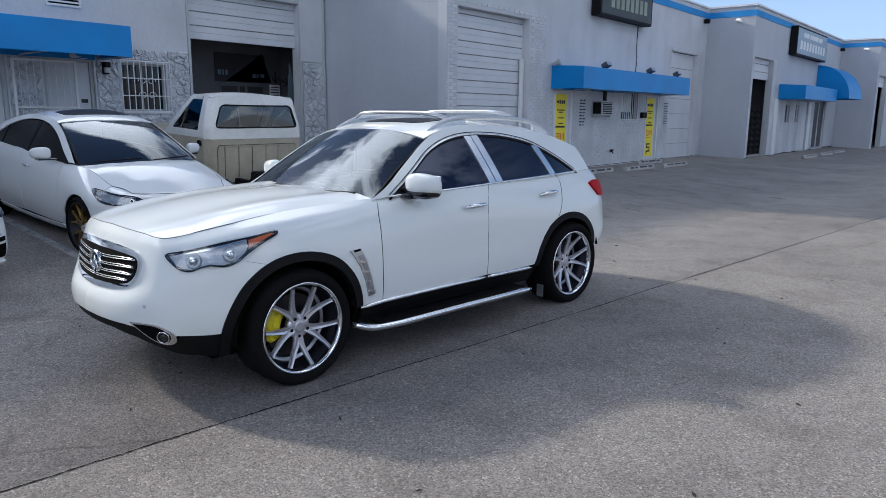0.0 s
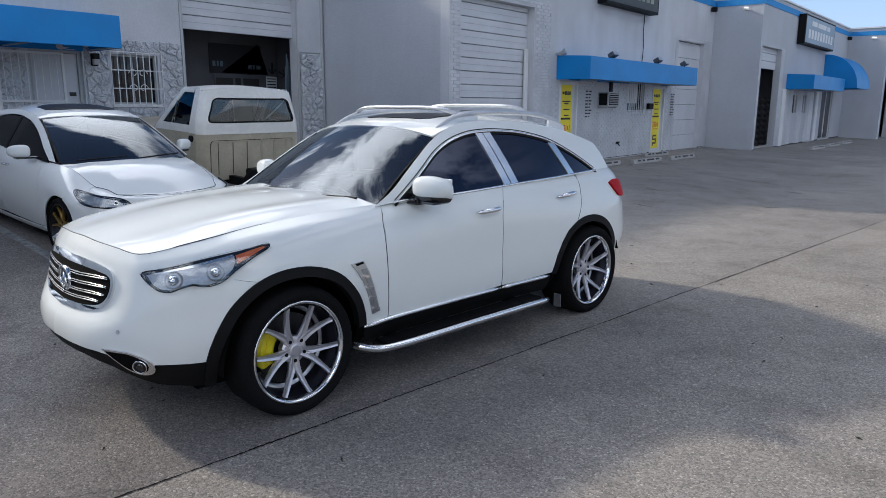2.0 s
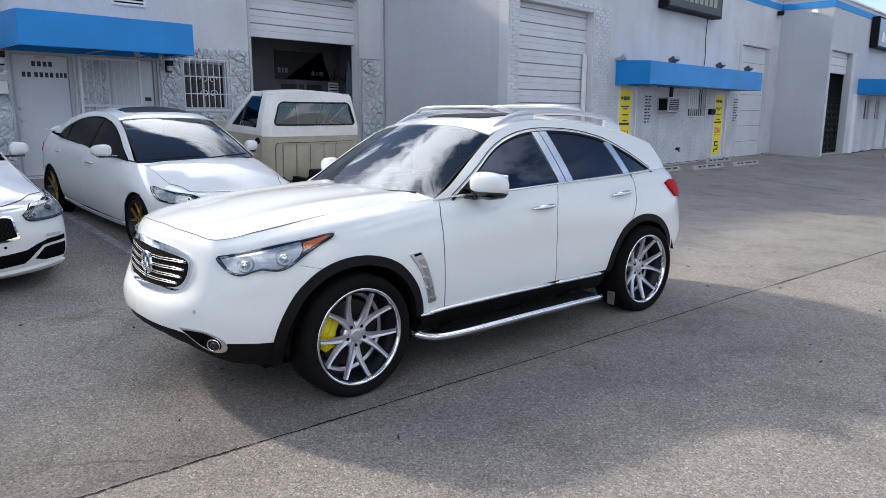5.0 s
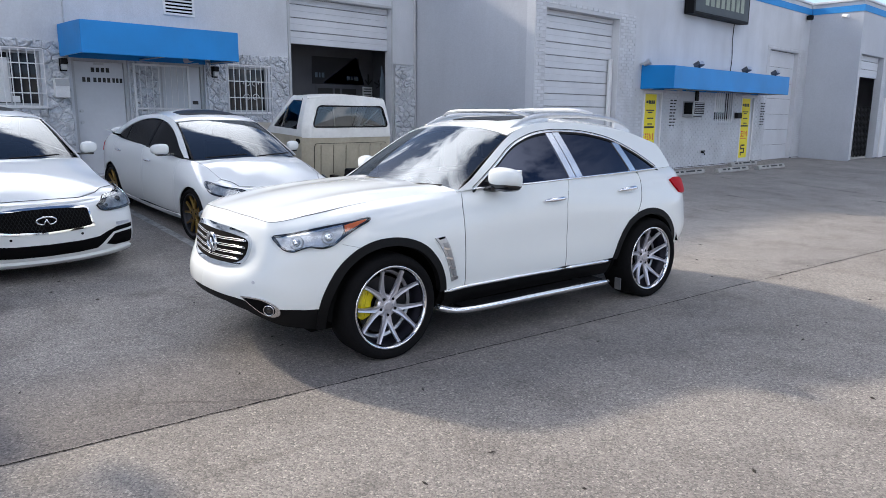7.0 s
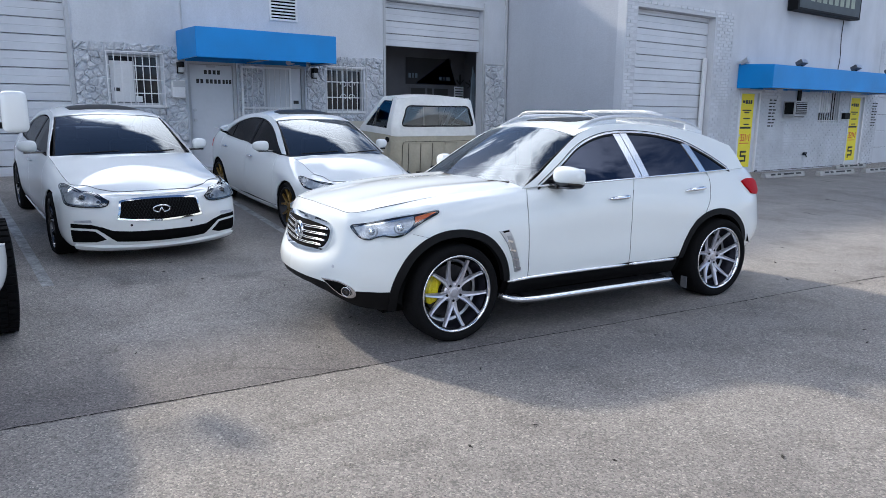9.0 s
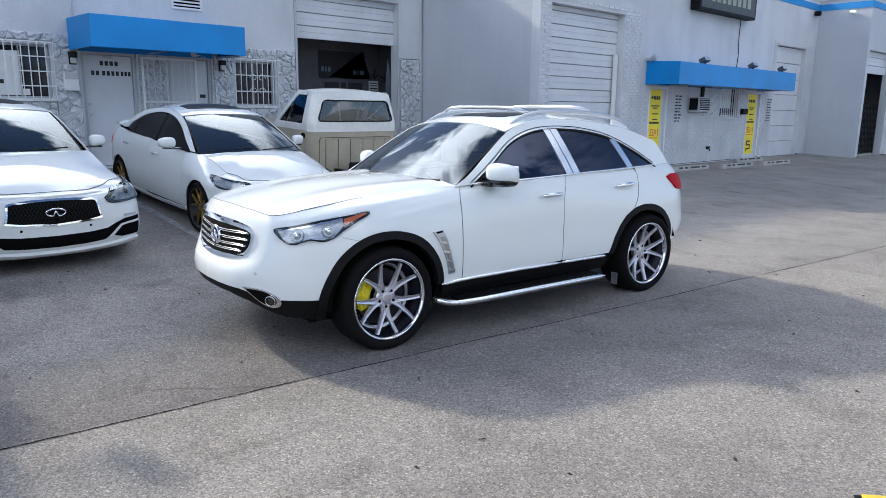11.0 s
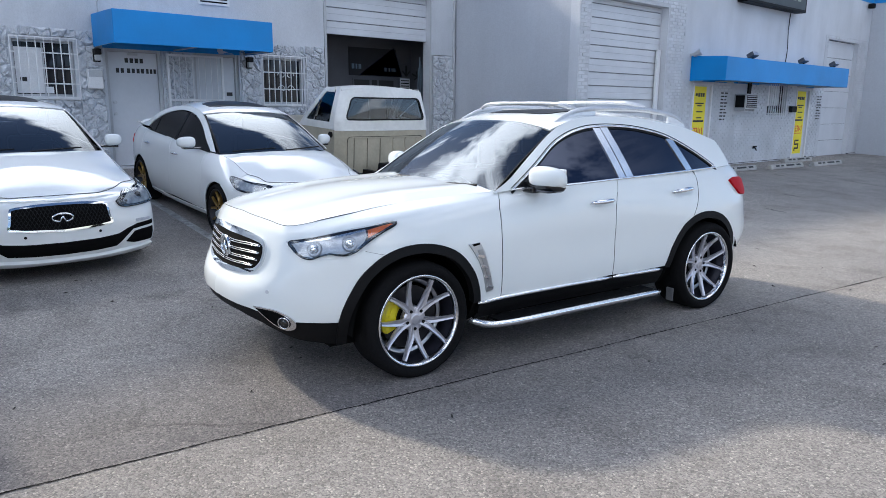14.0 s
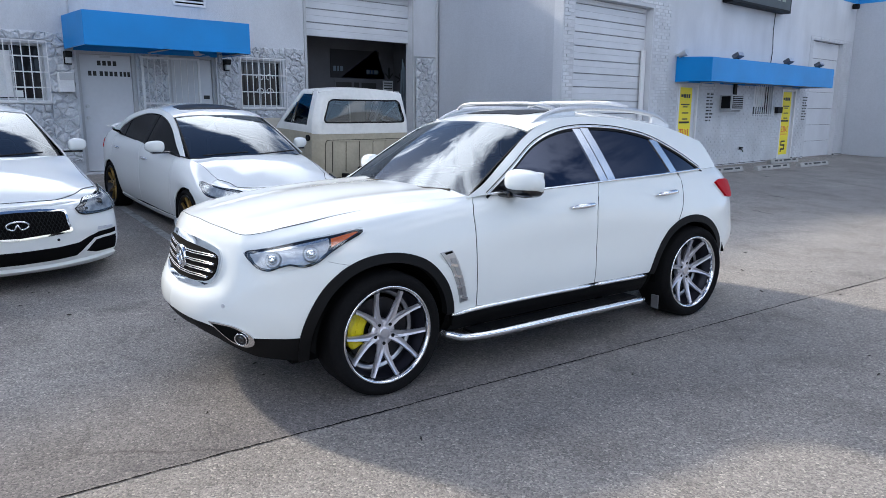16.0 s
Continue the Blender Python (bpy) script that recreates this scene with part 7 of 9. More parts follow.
# ---------------------------------------------------------------- old pickup cab, without its bed
def old_pickup():
    """Stands with its nose to the shop; the bed is off, so the back of the cab shows."""
    x0, yc = -9.30, 6.86
    g = ground_z(x0, yc)
    car = thing("pickup_truck", "old two-tone pickup cab, white over faded tan, without its bed", "truck", pose(x0, yc, g + .0, 0, math.degrees(math.atan2(.055, 1)) * -1, 180))
    # local: s forward (to the shop), y left, z up from the ground at the cab's back
    hw = .885
    Wm, T = M["cream"], M["tan"]
    LR = (1, -1)
    # cab back: a gently bowed wall
    def back(y, z):
        lean = max(0, z - 1.20)
        half = hw - .30 * lean ** 1.15 if z > 1.2 else hw
        f = y / hw
        rnd = .10 * max(0, (abs(f) - .86) / .14) ** 2
        return (-.02 + .03 * f * f + rnd + .09 * lean + .25 * max(0, z - 1.60) ** 1.5, y * (half / hw), z)
    bs = field(back, 0, hw, .40, 1.76, 60, 80, -1)
    panel("cab_back_lower", bs, on(bs, (0, .42), (hw, .42), (hw, 1.075), (0, 1.075)), T, car, mirror=LR, step=.05, label="faded tan ribbed cab back")
    panel("cab_back_upper", bs, on(bs, (0, 1.08), (hw, 1.08), (hw, 1.655), (.72, 1.688), (.45, 1.715), (.2, 1.729), (0, 1.732), (0, 1.560), (.66, 1.560), (.715, 1.525), (.745, 1.275), (.72, 1.235), (0, 1.230)), Wm, car, mirror=LR, step=.04, label="old white upper cab")
    panel("rear_window", bs, on(bs, (0, 1.240), (.71, 1.245), (.735, 1.280), (.705, 1.520), (.655, 1.550), (0, 1.550)), M["windscreen"], car, lift=-.012, mirror=LR, step=.06, label="dark rear cab window")
    strip("window_rubber", bs, on(bs, (0, 1.235), (.60, 1.235), (.725, 1.245), (.742, 1.285), (.72, 1.43), (.71, 1.525), (.66, 1.558), (.5, 1.560), (0, 1.560)), .022, M["trim_black"], car, .006, mirror=LR, step=.03)
    strip("waist_bead", bs, on(bs, (0, 1.078), (.45, 1.078), (.88, 1.078)), .022, Wm, car, .008, mirror=LR, step=.05)
    strip("rib_frame", bs, on(bs, (0, .965), (.30, .965), (.62, .965), (.685, .958), (.705, .93), (.71, .75), (.71, .50)), .016, T, car, .012, mirror=LR, step=.03)
    strip("rib_gap", bs, on(bs, (0, .978), (.30, .978), (.63, .978), (.695, .972), (.716, .94), (.722, .75), (.722, .50)), .007, M["liner"], car, .003, mirror=LR, step=.03)
    for y in (.118, .355, .59):
        strip("rib", bs, on(bs, (y, .50), (y, .72), (y, .94)), .018, T, car, .011, mirror=LR, step=.03)
        strip("rib_gap", bs, on(bs, (y + .014, .50), (y + .014, .72), (y + .014, .955)), .006, M["liner"], car, .003, mirror=LR, step=.03)
    # cab sides with doors
    def side(s, z):
        lean = max(0, z - 1.18)
        y = hw - .30 * lean ** 1.15 - .02 * max(0, (.55 - z))
        return (s, y, z)
    ss = field(side, .08, 2.9, .40, 1.72, 80, 60, -1)
    panel("door", ss, on(ss, (.286, .42), (.286, 1.08), (1.16, 1.08), (1.18, .9), (1.18, .42)), T, car, mirror=LR, step=.06, label="faded tan door")
    panel("cab_corner", ss, on(ss, (.11, .42), (.11, 1.075), (.28, 1.075), (.28, .42)), T, car, mirror=LR, step=.05)
    panel("upper_door", ss, on(ss, (.11, 1.08), (1.20, 1.08), (1.06, 1.20), (.62, 1.66), (.56, 1.70), (.36, 1.70), (.30, 1.685), (.31, 1.63), (.55, 1.63), (.96, 1.19), (.25, 1.185), (.27, 1.62), (.28, 1.70), (.17, 1.70), (.15, 1.62), (.11, 1.20)), Wm, car, mirror=LR, step=.03, label="old white door frame")
    panel("door_window", ss, on(ss, (.255, 1.19), (.275, 1.615), (.31, 1.622), (.545, 1.622), (.95, 1.195)), M["windscreen"], car, lift=-.01, mirror=LR, step=.05, label="dark door window")
    strip("vent_bar", ss, on(ss, (.70, 1.20), (.66, 1.50)), .02, M["chrome"], car, .004, mirror=LR, step=.04)
    panel("front_fender", ss, on(ss, (1.19, .42), (1.19, 1.08), (1.30, 1.085), (2.85, 1.03), (2.88, .80), (2.85, .45), (2.62, .45), (2.55, .66), (2.38, .80), (2.15, .80), (1.98, .66), (1.90, .45)), T, car, mirror=LR, step=.06, label="faded tan front fender")
    rf = field(lambda s, y: (s + .05 * (y / .7) ** 2, y, 1.685 + .055 * (1 - (y / .72) ** 2.0) - .05 * ((s - .45) / .5) ** 2), .12, .80, 0, .74, 40, 30)
    panel("roof", rf, on(rf, (.13, 0), (.13, .70), (.60, .70), (.74, .60), (.76, 0)), Wm, car, mirror=LR, step=.05, label="old white cab roof")
    bn = field(lambda s, y: (s, y, 1.10 + .05 * (1 - (y / .8) ** 2) - .02 * (s - 1.2)), 1.15, 2.9, 0, .88, 40, 30)
    panel("bonnet", bn, on(bn, (1.17, 0), (1.2, .87), (2.86, .87), (2.88, 0)), T, car, mirror=LR, step=.08)
    ws = field(lambda a, b: (1.16 - .50 * b + .06 * (1 - a * a), a * (.82 - .16 * b), 1.09 + .57 * b), 0, 1, 0, 1, 20, 20)
    panel("windscreen", ws, on(ws, (0, 0), (1, 0), (1, 1), (0, 1)), M["windscreen"], car, mirror=LR)
    part("front_panel", boxes((2.84, 2.90, -.86, .86, .45, 1.05), bevel=.02), M["cream"], car)
    part("cab_floor", boxes((.05, 2.8, -.84, .84, .40, .46)), M["liner"], car)
    part("bench_seat", boxes((.16, .40, -.72, .72, .5, 1.12), (.3, .8, -.72, .72, .46, .72), bevel=.05), M["seat"], car)
    part("frame_rail", boxes((-2.1, 2.6, -.44, -.36, .36, .48), (-2.1, 2.6, .36, .44, .36, .48), (-1.2, -1.1, -.44, .44, .37, .46), (-2.05, -1.95, -.44, .44, .37, .46)), M["trim_black"], car)
    part("fuel_cap", cyl(bmesh.new(), (.20, hw - .012, 1.0), (.20, hw + .024, 1.0), .046, n=20), M["trim_black"], car)
    bm = bmesh.new()
    cyl(bm, (-1.15, -.6, .36), (-1.15, .6, .36), .05, n=14)
    box(bm, -.6, -.2, -.3, .3, .45, .60, bevel=.03)
    part("rear_axle", bm, M["trim_black"], car)
    for x, r in ((2.26, .36), (-1.15, .36)):
        for s in LR:
            wheel_master(car, (x, s * .80, r), s, r, .20, .22, M["satin"], M["chrome"], None, twin=5, dish=.03)


old_pickup()


# ---------------------------------------------------------------- large white pickup at the edge of the lot
def work_truck():
    xf, yc = -5.52, -.72
    car = thing("pickup_truck", "large white pickup with tow mirrors and chunky tyres", "truck", pose(xf, yc, ground_z(xf, .2), 0, 1.5, 0))
    W = M["paint_pearl"]
    LR = (1, -1)
    hw = 1.0
    plan = [(1.02, 0), (1.0, .38), (.96, .66), (.86, .80), (.68, .88), (.3, .905), (-.6, .905), (-2.0, .905), (-3.6, .905), (-3.7, .82), (-3.72, 0)]
    pr = lambda lo, top, i: [(.06, lo), (.02, lo + .06), (.0, lo + .15), (.0, .75), (.004, .9), (.01, 1.05), (i * .35, top - .12), (i * .65, top - .04), (i, top)]
    st = [((1.02, 0), pr(.45, 1.30, .16)), ((.86, .80), pr(.45, 1.30, .16)), ((.3, .905), pr(.5, 1.36, .2)), ((-.6, .905), pr(.45, 1.38, .14)), ((-2.0, .905), pr(.45, 1.40, .10)), ((-3.6, .905), pr(.5, 1.42, .10)), ((-3.72, 0), pr(.5, 1.42, .1))]
    sk = body_surf(plan, st, 200, 50)
    arch = [(.50 * math.cos(t), .44 + .50 * math.sin(t)) for t in np.linspace(-.02, math.pi + .02, 24)]
    topv = lambda s: side_uv(sk, s, 3)
    panel("front_fender", sk, flank(sk, (.86, .80), (.60, .78), *[a for a in arch if a[1] > .44], (-.52, .48), (-.75, .48), (-.75, 1.2)) + [topv(s) for s in np.linspace(-.76, .70, 8)] + flank(sk, (.80, 1.1)), W, car, mirror=LR, step=.05)
    panel("door", sk, flank(sk, (-.757, .48), (-.757, 1.2)) + [topv(s) for s in np.linspace(-.77, -1.85, 6)] + flank(sk, (-1.86, .48)), W, car, mirror=LR, step=.06)
    panel("bed_side", sk, flank(sk, (-1.87, .48)) + [topv(s) for s in np.linspace(-1.88, -3.55, 6)] + flank(sk, (-3.55, .5)), W, car, mirror=LR, step=.08)
    panel("front_bumper", sk, [nose_uv(sk, y, .48) for y in (0, .4, .66, .80)] + flank(sk, (.60, .50), (.60, .775), (.86, .79)) + [nose_uv(sk, y, .80) for y in (.7, .4, 0)], M["paint_pearl"], car, lift=.04, thick=.06, mirror=LR, step=.05, label="body-coloured front bumper")
    panel("grille", sk, [nose_uv(sk, y, z) for y, z in ((0, .82), (.57, .82), (.59, 1.15), (0, 1.16))], M["gloss_black"], car, lift=.01, mirror=LR, step=.06)
    panel("headlamp", sk, [nose_uv(sk, y, z) for y, z in ((.62, .84), (.74, .86), (.82, .90), (.83, 1.10), (.74, 1.13), (.62, 1.13))], M["lamp_inner"], car, lift=.012, mirror=LR, step=.05, label="tall rectangular headlamp")
    hs = field(lambda s, y: (s, y, 1.35 + .05 * (1 - (y / .9) ** 2) - .05 * max(0, s - .3)), -.9, .90, 0, .80, 30, 30)
    panel("bonnet", hs, on(hs, (-.85, 0), (-.85, .77), (.65, .72), (.84, .62), (.87, 0)), W, car, mirror=LR, step=.08)
    def taper(bm, front, inset):
        """Lean the upper front of a cab box back and its sides in."""
        top = max(v.co.z for v in bm.verts); bot = min(v.co.z for v in bm.verts); fx = max(v.co.x for v in bm.verts)
        for v in bm.verts:
            f = (v.co.z - bot) / (top - bot)
            v.co.y *= 1 - inset * f
            if v.co.x > fx - .3:
                v.co.x -= front * f
        return bm
    part("cab", taper(boxes((-3.35, -.86, -.84, .84, 1.36, 2.04), bevel=.07), .62, .12), W, car)
    for s in LR:
        q = lambda x, z, o=.004: (x, s * (.84 * (1 - .12 * (z - 1.36) / .68) + o), z)
        for x0, x1, x2, x3 in ((-1.12, -1.48, -2.12, -2.12), (-2.20, -2.20, -3.1, -3.1)):
            bm = bmesh.new()
            f = bm.faces.new([bm.verts.new(p) for p in (q(x0, 1.46), q(x1, 1.90), q(x2, 1.90), q(x3, 1.46))])
            bmesh.ops.solidify(bm, geom=[f], thickness=.004)
            part("side_window", bm, M["tint"], car)
    bm = bmesh.new()
    f = bm.faces.new([bm.verts.new(p) for p in ((-.94, -.72, 1.45), (-.94, .72, 1.45), (-1.345, .66, 1.93), (-1.345, -.66, 1.93))])
    bmesh.ops.solidify(bm, geom=[f], thickness=.004)
    part("windscreen", bm, M["tint"], car)
    part("floor_pan", boxes((-3.5, .8, -.85, .85, .45, .55)), M["liner"], car)
    for s in LR:
        for x in (0, -3.0):
            wheel_master(car, (x, s * .985, .415), s, .415, .23, .28, M["gloss_black"], M["gloss_black"], None, twin=4, dish=.05, tread=True)
        bm = bmesh.new()
        box(bm, -.26, -.12, min(s * 1.04, s * 1.22), max(s * 1.04, s * 1.22), 1.47, 1.78, bevel=.045, seg=4)
        mi = part("tow_mirror", bm, W, car, "tall white tow mirror", True)
        bm = bmesh.new()
        box(bm, -.22, -.16, min(s * .74, s * 1.05), max(s * .74, s * 1.05), 1.50, 1.55, bevel=.015); box(bm, -.22, -.16, min(s * .74, s * 1.05), max(s * .74, s * 1.05), 1.66, 1.70, bevel=.015)
        part("mirror_arm", bm, M["trim_black"], mi)


work_truck()


# ---------------------------------------------------------------- first shop: doors, windows, fittings
def flat_door(x, y0, y1, z0, z1, label, knob_low=True):
    door = thing("door", label, "door", kind="structure")
    part("frame", boxes((x - .05, x + .045, y0, y0 + .06, z0, z1), (x - .05, x + .045, y1 - .06, y1, z0, z1), (x - .05, x + .045, y0 + .06, y1 - .06, z1 - .06, z1), bevel=.004), M["grey_trim"], door)
    part("leaf", boxes((x - .035, x + .005, y0 + .064, y1 - .064, z0 + .01, z1 - .064), bevel=.004), M["door_white"], door)
    for z in ((z0 + .95), (z0 + 1.15)):
        bm = bmesh.new()
        cyl(bm, (x + .005, y0 + .13, z), (x + .02, y0 + .13, z), .032, n=16)
        cyl(bm, (x + .02, y0 + .13, z), (x + .055, y0 + .13, z), .024, .028, 16)
        part("door_handle", bm, M["galv"], door)
    return door


def bars_of_text(parent, x, y0, y1, z, h, mat, words):
    """A line of writing that cannot be given: plain bars, one a word."""
    total = sum(words) + .5 * (len(words) - 1)
    k = (y1 - y0) / total
    y = y0
    for w in words:
        part("text_bar", boxes((x, x + .004, y, y + w * k, z, z + h)), mat, parent)
        y += (w + .5) * k


d1 = flat_door(X1 - .10, 4.02, 5.00, F1, 2.66, "closed white steel shop door")
bars_of_text(d1, X1 - .094, 4.37, 4.69, 2.415, .082, M["ink"], [1, 1, 1, 1])
for a_, b_, k_ in ((4.21, 4.345, 2), (4.40, 4.535, 2), (4.565, 4.695, 2), (4.735, 4.91, 3)):
    bars_of_text(d1, X1 - .094, a_, b_, 2.235, .082, M["ink"], [1] * k_)
part("kick_label", boxes((X1 - .094, X1 - .091, 4.42, 4.60, 2.545, 2.585)), M["grey_trim"], d1)
d2 = flat_door(X1 - .10, 5.60, 6.50, F1, 2.66, "closed white steel door behind a barred gate")
part("sticker", boxes((X1 - .094, X1 - .091, 6.26, 6.38, 1.86, 1.93)), M["ink"], d2)


def barred_gate():
    gate = thing("security_gate", "white barred steel gate standing open before the door", "gate")
    x, y0, y1, z0, z1 = X1 + .07, 5.08, 6.12, F1 + .05, 2.60
    for y in (y0, y1):
        part("post", boxes((x - .02, x + .02, y - .022, y + .022, z0, z1), bevel=.004), M["white_trim"], gate)
    for z in (z0, 1.75, z1 - .035):
        part("rail", boxes((x - .017, x + .017, y0 + .022, y1 - .022, z, z + .035)), M["white_trim"], gate)
    for y in np.linspace(y0 + .1, y1 - .1, 8):
        part("bar", cyl(bmesh.new(), (x, y, z0 + .035), (x, y, z1 - .035), .008, n=8), M["white_trim"], gate)
    for z in (1.0, 2.2):
        part("hinge", boxes((X1 + .002, x - .02, y0 - .02, y0 + .02, z, z + .10)), M["white_trim"], gate)


barred_gate()


def shop_window(x, y0, y1, z0, z1, label, nv, nh, curtain=False, scroll=False):
    win = thing("window", label, "window", kind="structure")
    f = .035
    part("window_frame", boxes((x - .16, x - .10, y0, y0 + f, z0, z1), (x - .16, x - .10, y1 - f, y1, z0, z1), (x - .16, x - .10, y0 + f, y1 - f, z0, z0 + f), (x - .16, x - .10, y0 + f, y1 - f, z1 - f, z1)), M["grey_trim"], win)
    mid = (y0 + y1) / 2
    for a, b in ((y0 + f, mid - .01), (mid + .01, y1 - f)):
        part("pane", boxes((x - .136, x - .130, a, b, z0 + f, z1 - f)), M["pane"], win)
    part("mullion", boxes((x - .15, x - .11, mid - .01, mid + .01, z0 + f, z1 - f)), M["grey_trim"], win)
    if curtain:
        part("blind", boxes((x - .129, x - .126, y0 + f + .01, mid + .02, z0 + .05, z1 - .12)), M["white_trim"], win)
        part("sticker", boxes((x - .129, x - .125, mid + .02, mid + .13, z0 + .05, z0 + .16)), M["paper"], win)
        part("sticker", boxes((x - .124, x - .121, y0 + .10, y0 + .20, z0 + .24, z0 + .31)), M["ink"], win)
    part("window_sill", boxes((x - .16, x + .03, y0 - .03, y1 + .03, z0 - .05, z0 - .002), bevel=.006), M["white_trim"], win)
    grille = thing("window_grille", "white welded bars over the shop window", "window bars")
    gx = x + .075
    o = .04
    for y in np.linspace(y0 - o, y1 + o, nv):
        part("bar", boxes((gx - .007, gx + .007, y - .007, y + .007, z0 - o, z1 + o)), M["white_trim"], grille)
    for z in np.linspace(z0 - o, z1 + o, nh):
        part("rail", boxes((gx - .019, gx - .008, y0 - o, y1 + o, z - .010, z + .010)), M["white_trim"], grille)
    for y in (y0 - o, y1 + o):
        for z in (z0 - o, z1 + o):
            part("bracket", boxes((x + .002, gx - .019, y - .007, y + .007, z - .007, z + .007)), M["white_trim"], grille)
    if scroll:
        for s in (1, -1):
            for zc in (.32, .62):
                bm = bmesh.new()
                c = Vector((gx + .012, mid + s * .09, z0 + (z1 - z0) * zc))
                tube(bm, [c + Vector((0, s * r * math.cos(t), r * math.sin(t))) for t, r in zip(np.linspace(0, 4.6, 20), np.linspace(.095, .03, 20))], .007, 6)
                part("scroll", bm, M["white_trim"], grille)
    return win


shop_window(X1, 2.60, 3.52, 1.80, 2.72, "barred window with a white blind half across", 9, 5, curtain=True)
shop_window(X1, 7.02, 7.94, 1.72, 2.64, "barred dark window with scrolled ironwork", 9, 4, scroll=True)

mb = thing("mailbox", "white steel mailbox on the stone wall", "mailbox")
part("body", boxes((X1 + .055, X1 + .17, 3.68, 3.92, 1.94, 2.27), bevel=.012), M["white_trim"], mb)
part("flap", boxes((X1 + .172, X1 + .180, 3.69, 3.91, 2.14, 2.26), bevel=.003), M["grey_trim"], mb)
for y in (3.87, 6.69):
    lamp = thing("wall_lamp", "small dark wall lamp under the awning", "lamp", group="wall lamps")
    part("back_plate", boxes((X1 + .04, X1 + .065, y - .06, y + .06, 2.40, 2.62), bevel=.005), M["trim_black"], lamp)
    part("hood", boxes((X1 + .065, X1 + .17, y - .055, y + .055, 2.52, 2.62), bevel=.012), M["trim_black"], lamp)
    part("lens", boxes((X1 + .067, X1 + .15, y - .045, y + .045, 2.42, 2.518), bevel=.01), M["grey_trim"], lamp)

lv = thing("wall_vent", "louvred metal vent high on the wall", "vent")
part("frame", boxes((X1 + .002, X1 + .03, 5.74, 5.78, 3.55, 4.15), (X1 + .002, X1 + .03, 6.32, 6.36, 3.55, 4.15), (X1 + .002, X1 + .03, 5.78, 6.32, 3.55, 3.59), (X1 + .002, X1 + .03, 5.78, 6.32, 4.11, 4.15)), M["white_trim"], lv)
part("backing", boxes((X1 + .002, X1 + .006, 5.78, 6.32, 3.59, 4.11)), M["liner"], lv)
for z in np.linspace(3.62, 4.07, 8):
    part("slat", boxes((X1 + .008, X1 + .028, 5.78, 6.32, z, z + .030)), M["white_trim"], lv)

cd = thing("conduit", "thin grey conduit running up the wall", "conduit")
part("pipe", cyl(bmesh.new(), (X1 + .02, 3.96, 3.20), (X1 + .02, 3.96, TOP1 - .02), .014, n=10), M["grey_trim"], cd)
part("bracket", boxes((X1 + .002, X1 + .036, 3.93, 3.99, 4.3, 4.33)), M["galv"], cd)
dp = thing("downpipe", "grey downpipe in the corner of the walls", "pipe")
part("pipe", cyl(bmesh.new(), (X1 + .05, Y2 - .06, ground_z(X1, 12)), (X1 + .05, Y2 - .06, TOP1 - .05), .038, n=14), M["grey_trim"], dp)
for z in (1.2, 3.1, 4.6):
    part("clip", boxes((X1 + .002, X1 + .095, Y2 - .105, Y2 - .015, z, z + .025)), M["grey_trim"], dp)
hk = thing("wall_hook", "bent steel bracket above the awning", "bracket")
tb = bmesh.new(); tube(tb, [(X1 + .01, 4.30, 3.24), (X1 + .35, 4.30, 3.26), (X1 + .38, 4.40, 3.26), (X1 + .38, 4.72, 3.26), (X1 + .01, 4.76, 3.24)], .012, 8)
part("rod", tb, M["galv"], hk)

# piers beside the garage openings
structure("pier", boxes((X1 + .002, X1 + .05, 11.40, 12.09, 2.92, 4.40)), M["stucco"], "stucco pier beside the garage opening", "pier")
structure("trim_garage", boxes((X1 - .12, X1 + .03, 11.384, 11.44, .5, 4.28), (X1 - .12, X1 + .03, 8.46, 8.516, .5, 4.28), (X1 - .12, X1 + .03, 8.516, 11.384, 4.224, 4.28)), M["grey_trim"], "grey painted garage door frame", "trim")
structure("trim_garage", boxes((X1 - .12, X1 + .03, 1.964, 2.02, .4, 4.28), (X1 - .12, X1 + .03, -1.11, -1.054, .4, 4.28), (X1 - .12, X1 + .03, -1.054, 1.964, 4.224, 4.28)), M["grey_trim"], "grey painted garage door frame", "trim")


# ---------------------------------------------------------------- what stands in the open workshop
M["banner_blue"] = material("navy_banner_cloth", (0.03, 0.06, 0.20), 0.8, var=0.15, scale=4)
M["banner_dark"] = material("black_banner_cloth", (0.02, 0.02, 0.024), 0.8, var=0.15)
M["steel_rod"] = material("blue_grey_rods", (0.13, 0.17, 0.21), 0.5, metal=0.4, var=0.15)
structure("wall_inner_panel", boxes((-15.38, -15.28, 7.5, 11.98, .52, 4.58)), M["room"], "pale workshop partition with the room's dimness in its colour", "wall")
bn = thing("wall_banner", "dark banner with pale lettering on the workshop wall", "banner")
part("cloth", boxes((-15.27, -15.26, 10.05, 11.50, 2.44, 3.12)), M["banner_dark"], bn)
tri = bmesh.new()
v = [tri.verts.new(p) for p in ((-15.255, 10.35, 2.46), (-15.255, 11.68, 2.45), (-15.255, 11.42, 3.16))]
tri.faces.new(v)
bmesh.ops.solidify(tri, geom=tri.faces[:], thickness=.006)
part("flash", tri, M["banner_blue"], bn)
bars_of_text(bn, -15.248, 10.12, 10.40, 2.60, .12, M["steel_rod"], [1, .6, 1])
bars_of_text(bn, -15.248, 11.10, 11.46, 2.56, .10, M["steel_rod"], [1, .5, 1.4])
nb = thing("wall_sign", "dark lettered strip under the banner", "sign")
part("board", boxes((-15.27, -15.26, 10.15, 11.45, 2.12, 2.38)), M["room"], nb)
bars_of_text(nb, -15.258, 10.2, 11.4, 2.16, .18, M["ink"], [3, 1, 3])
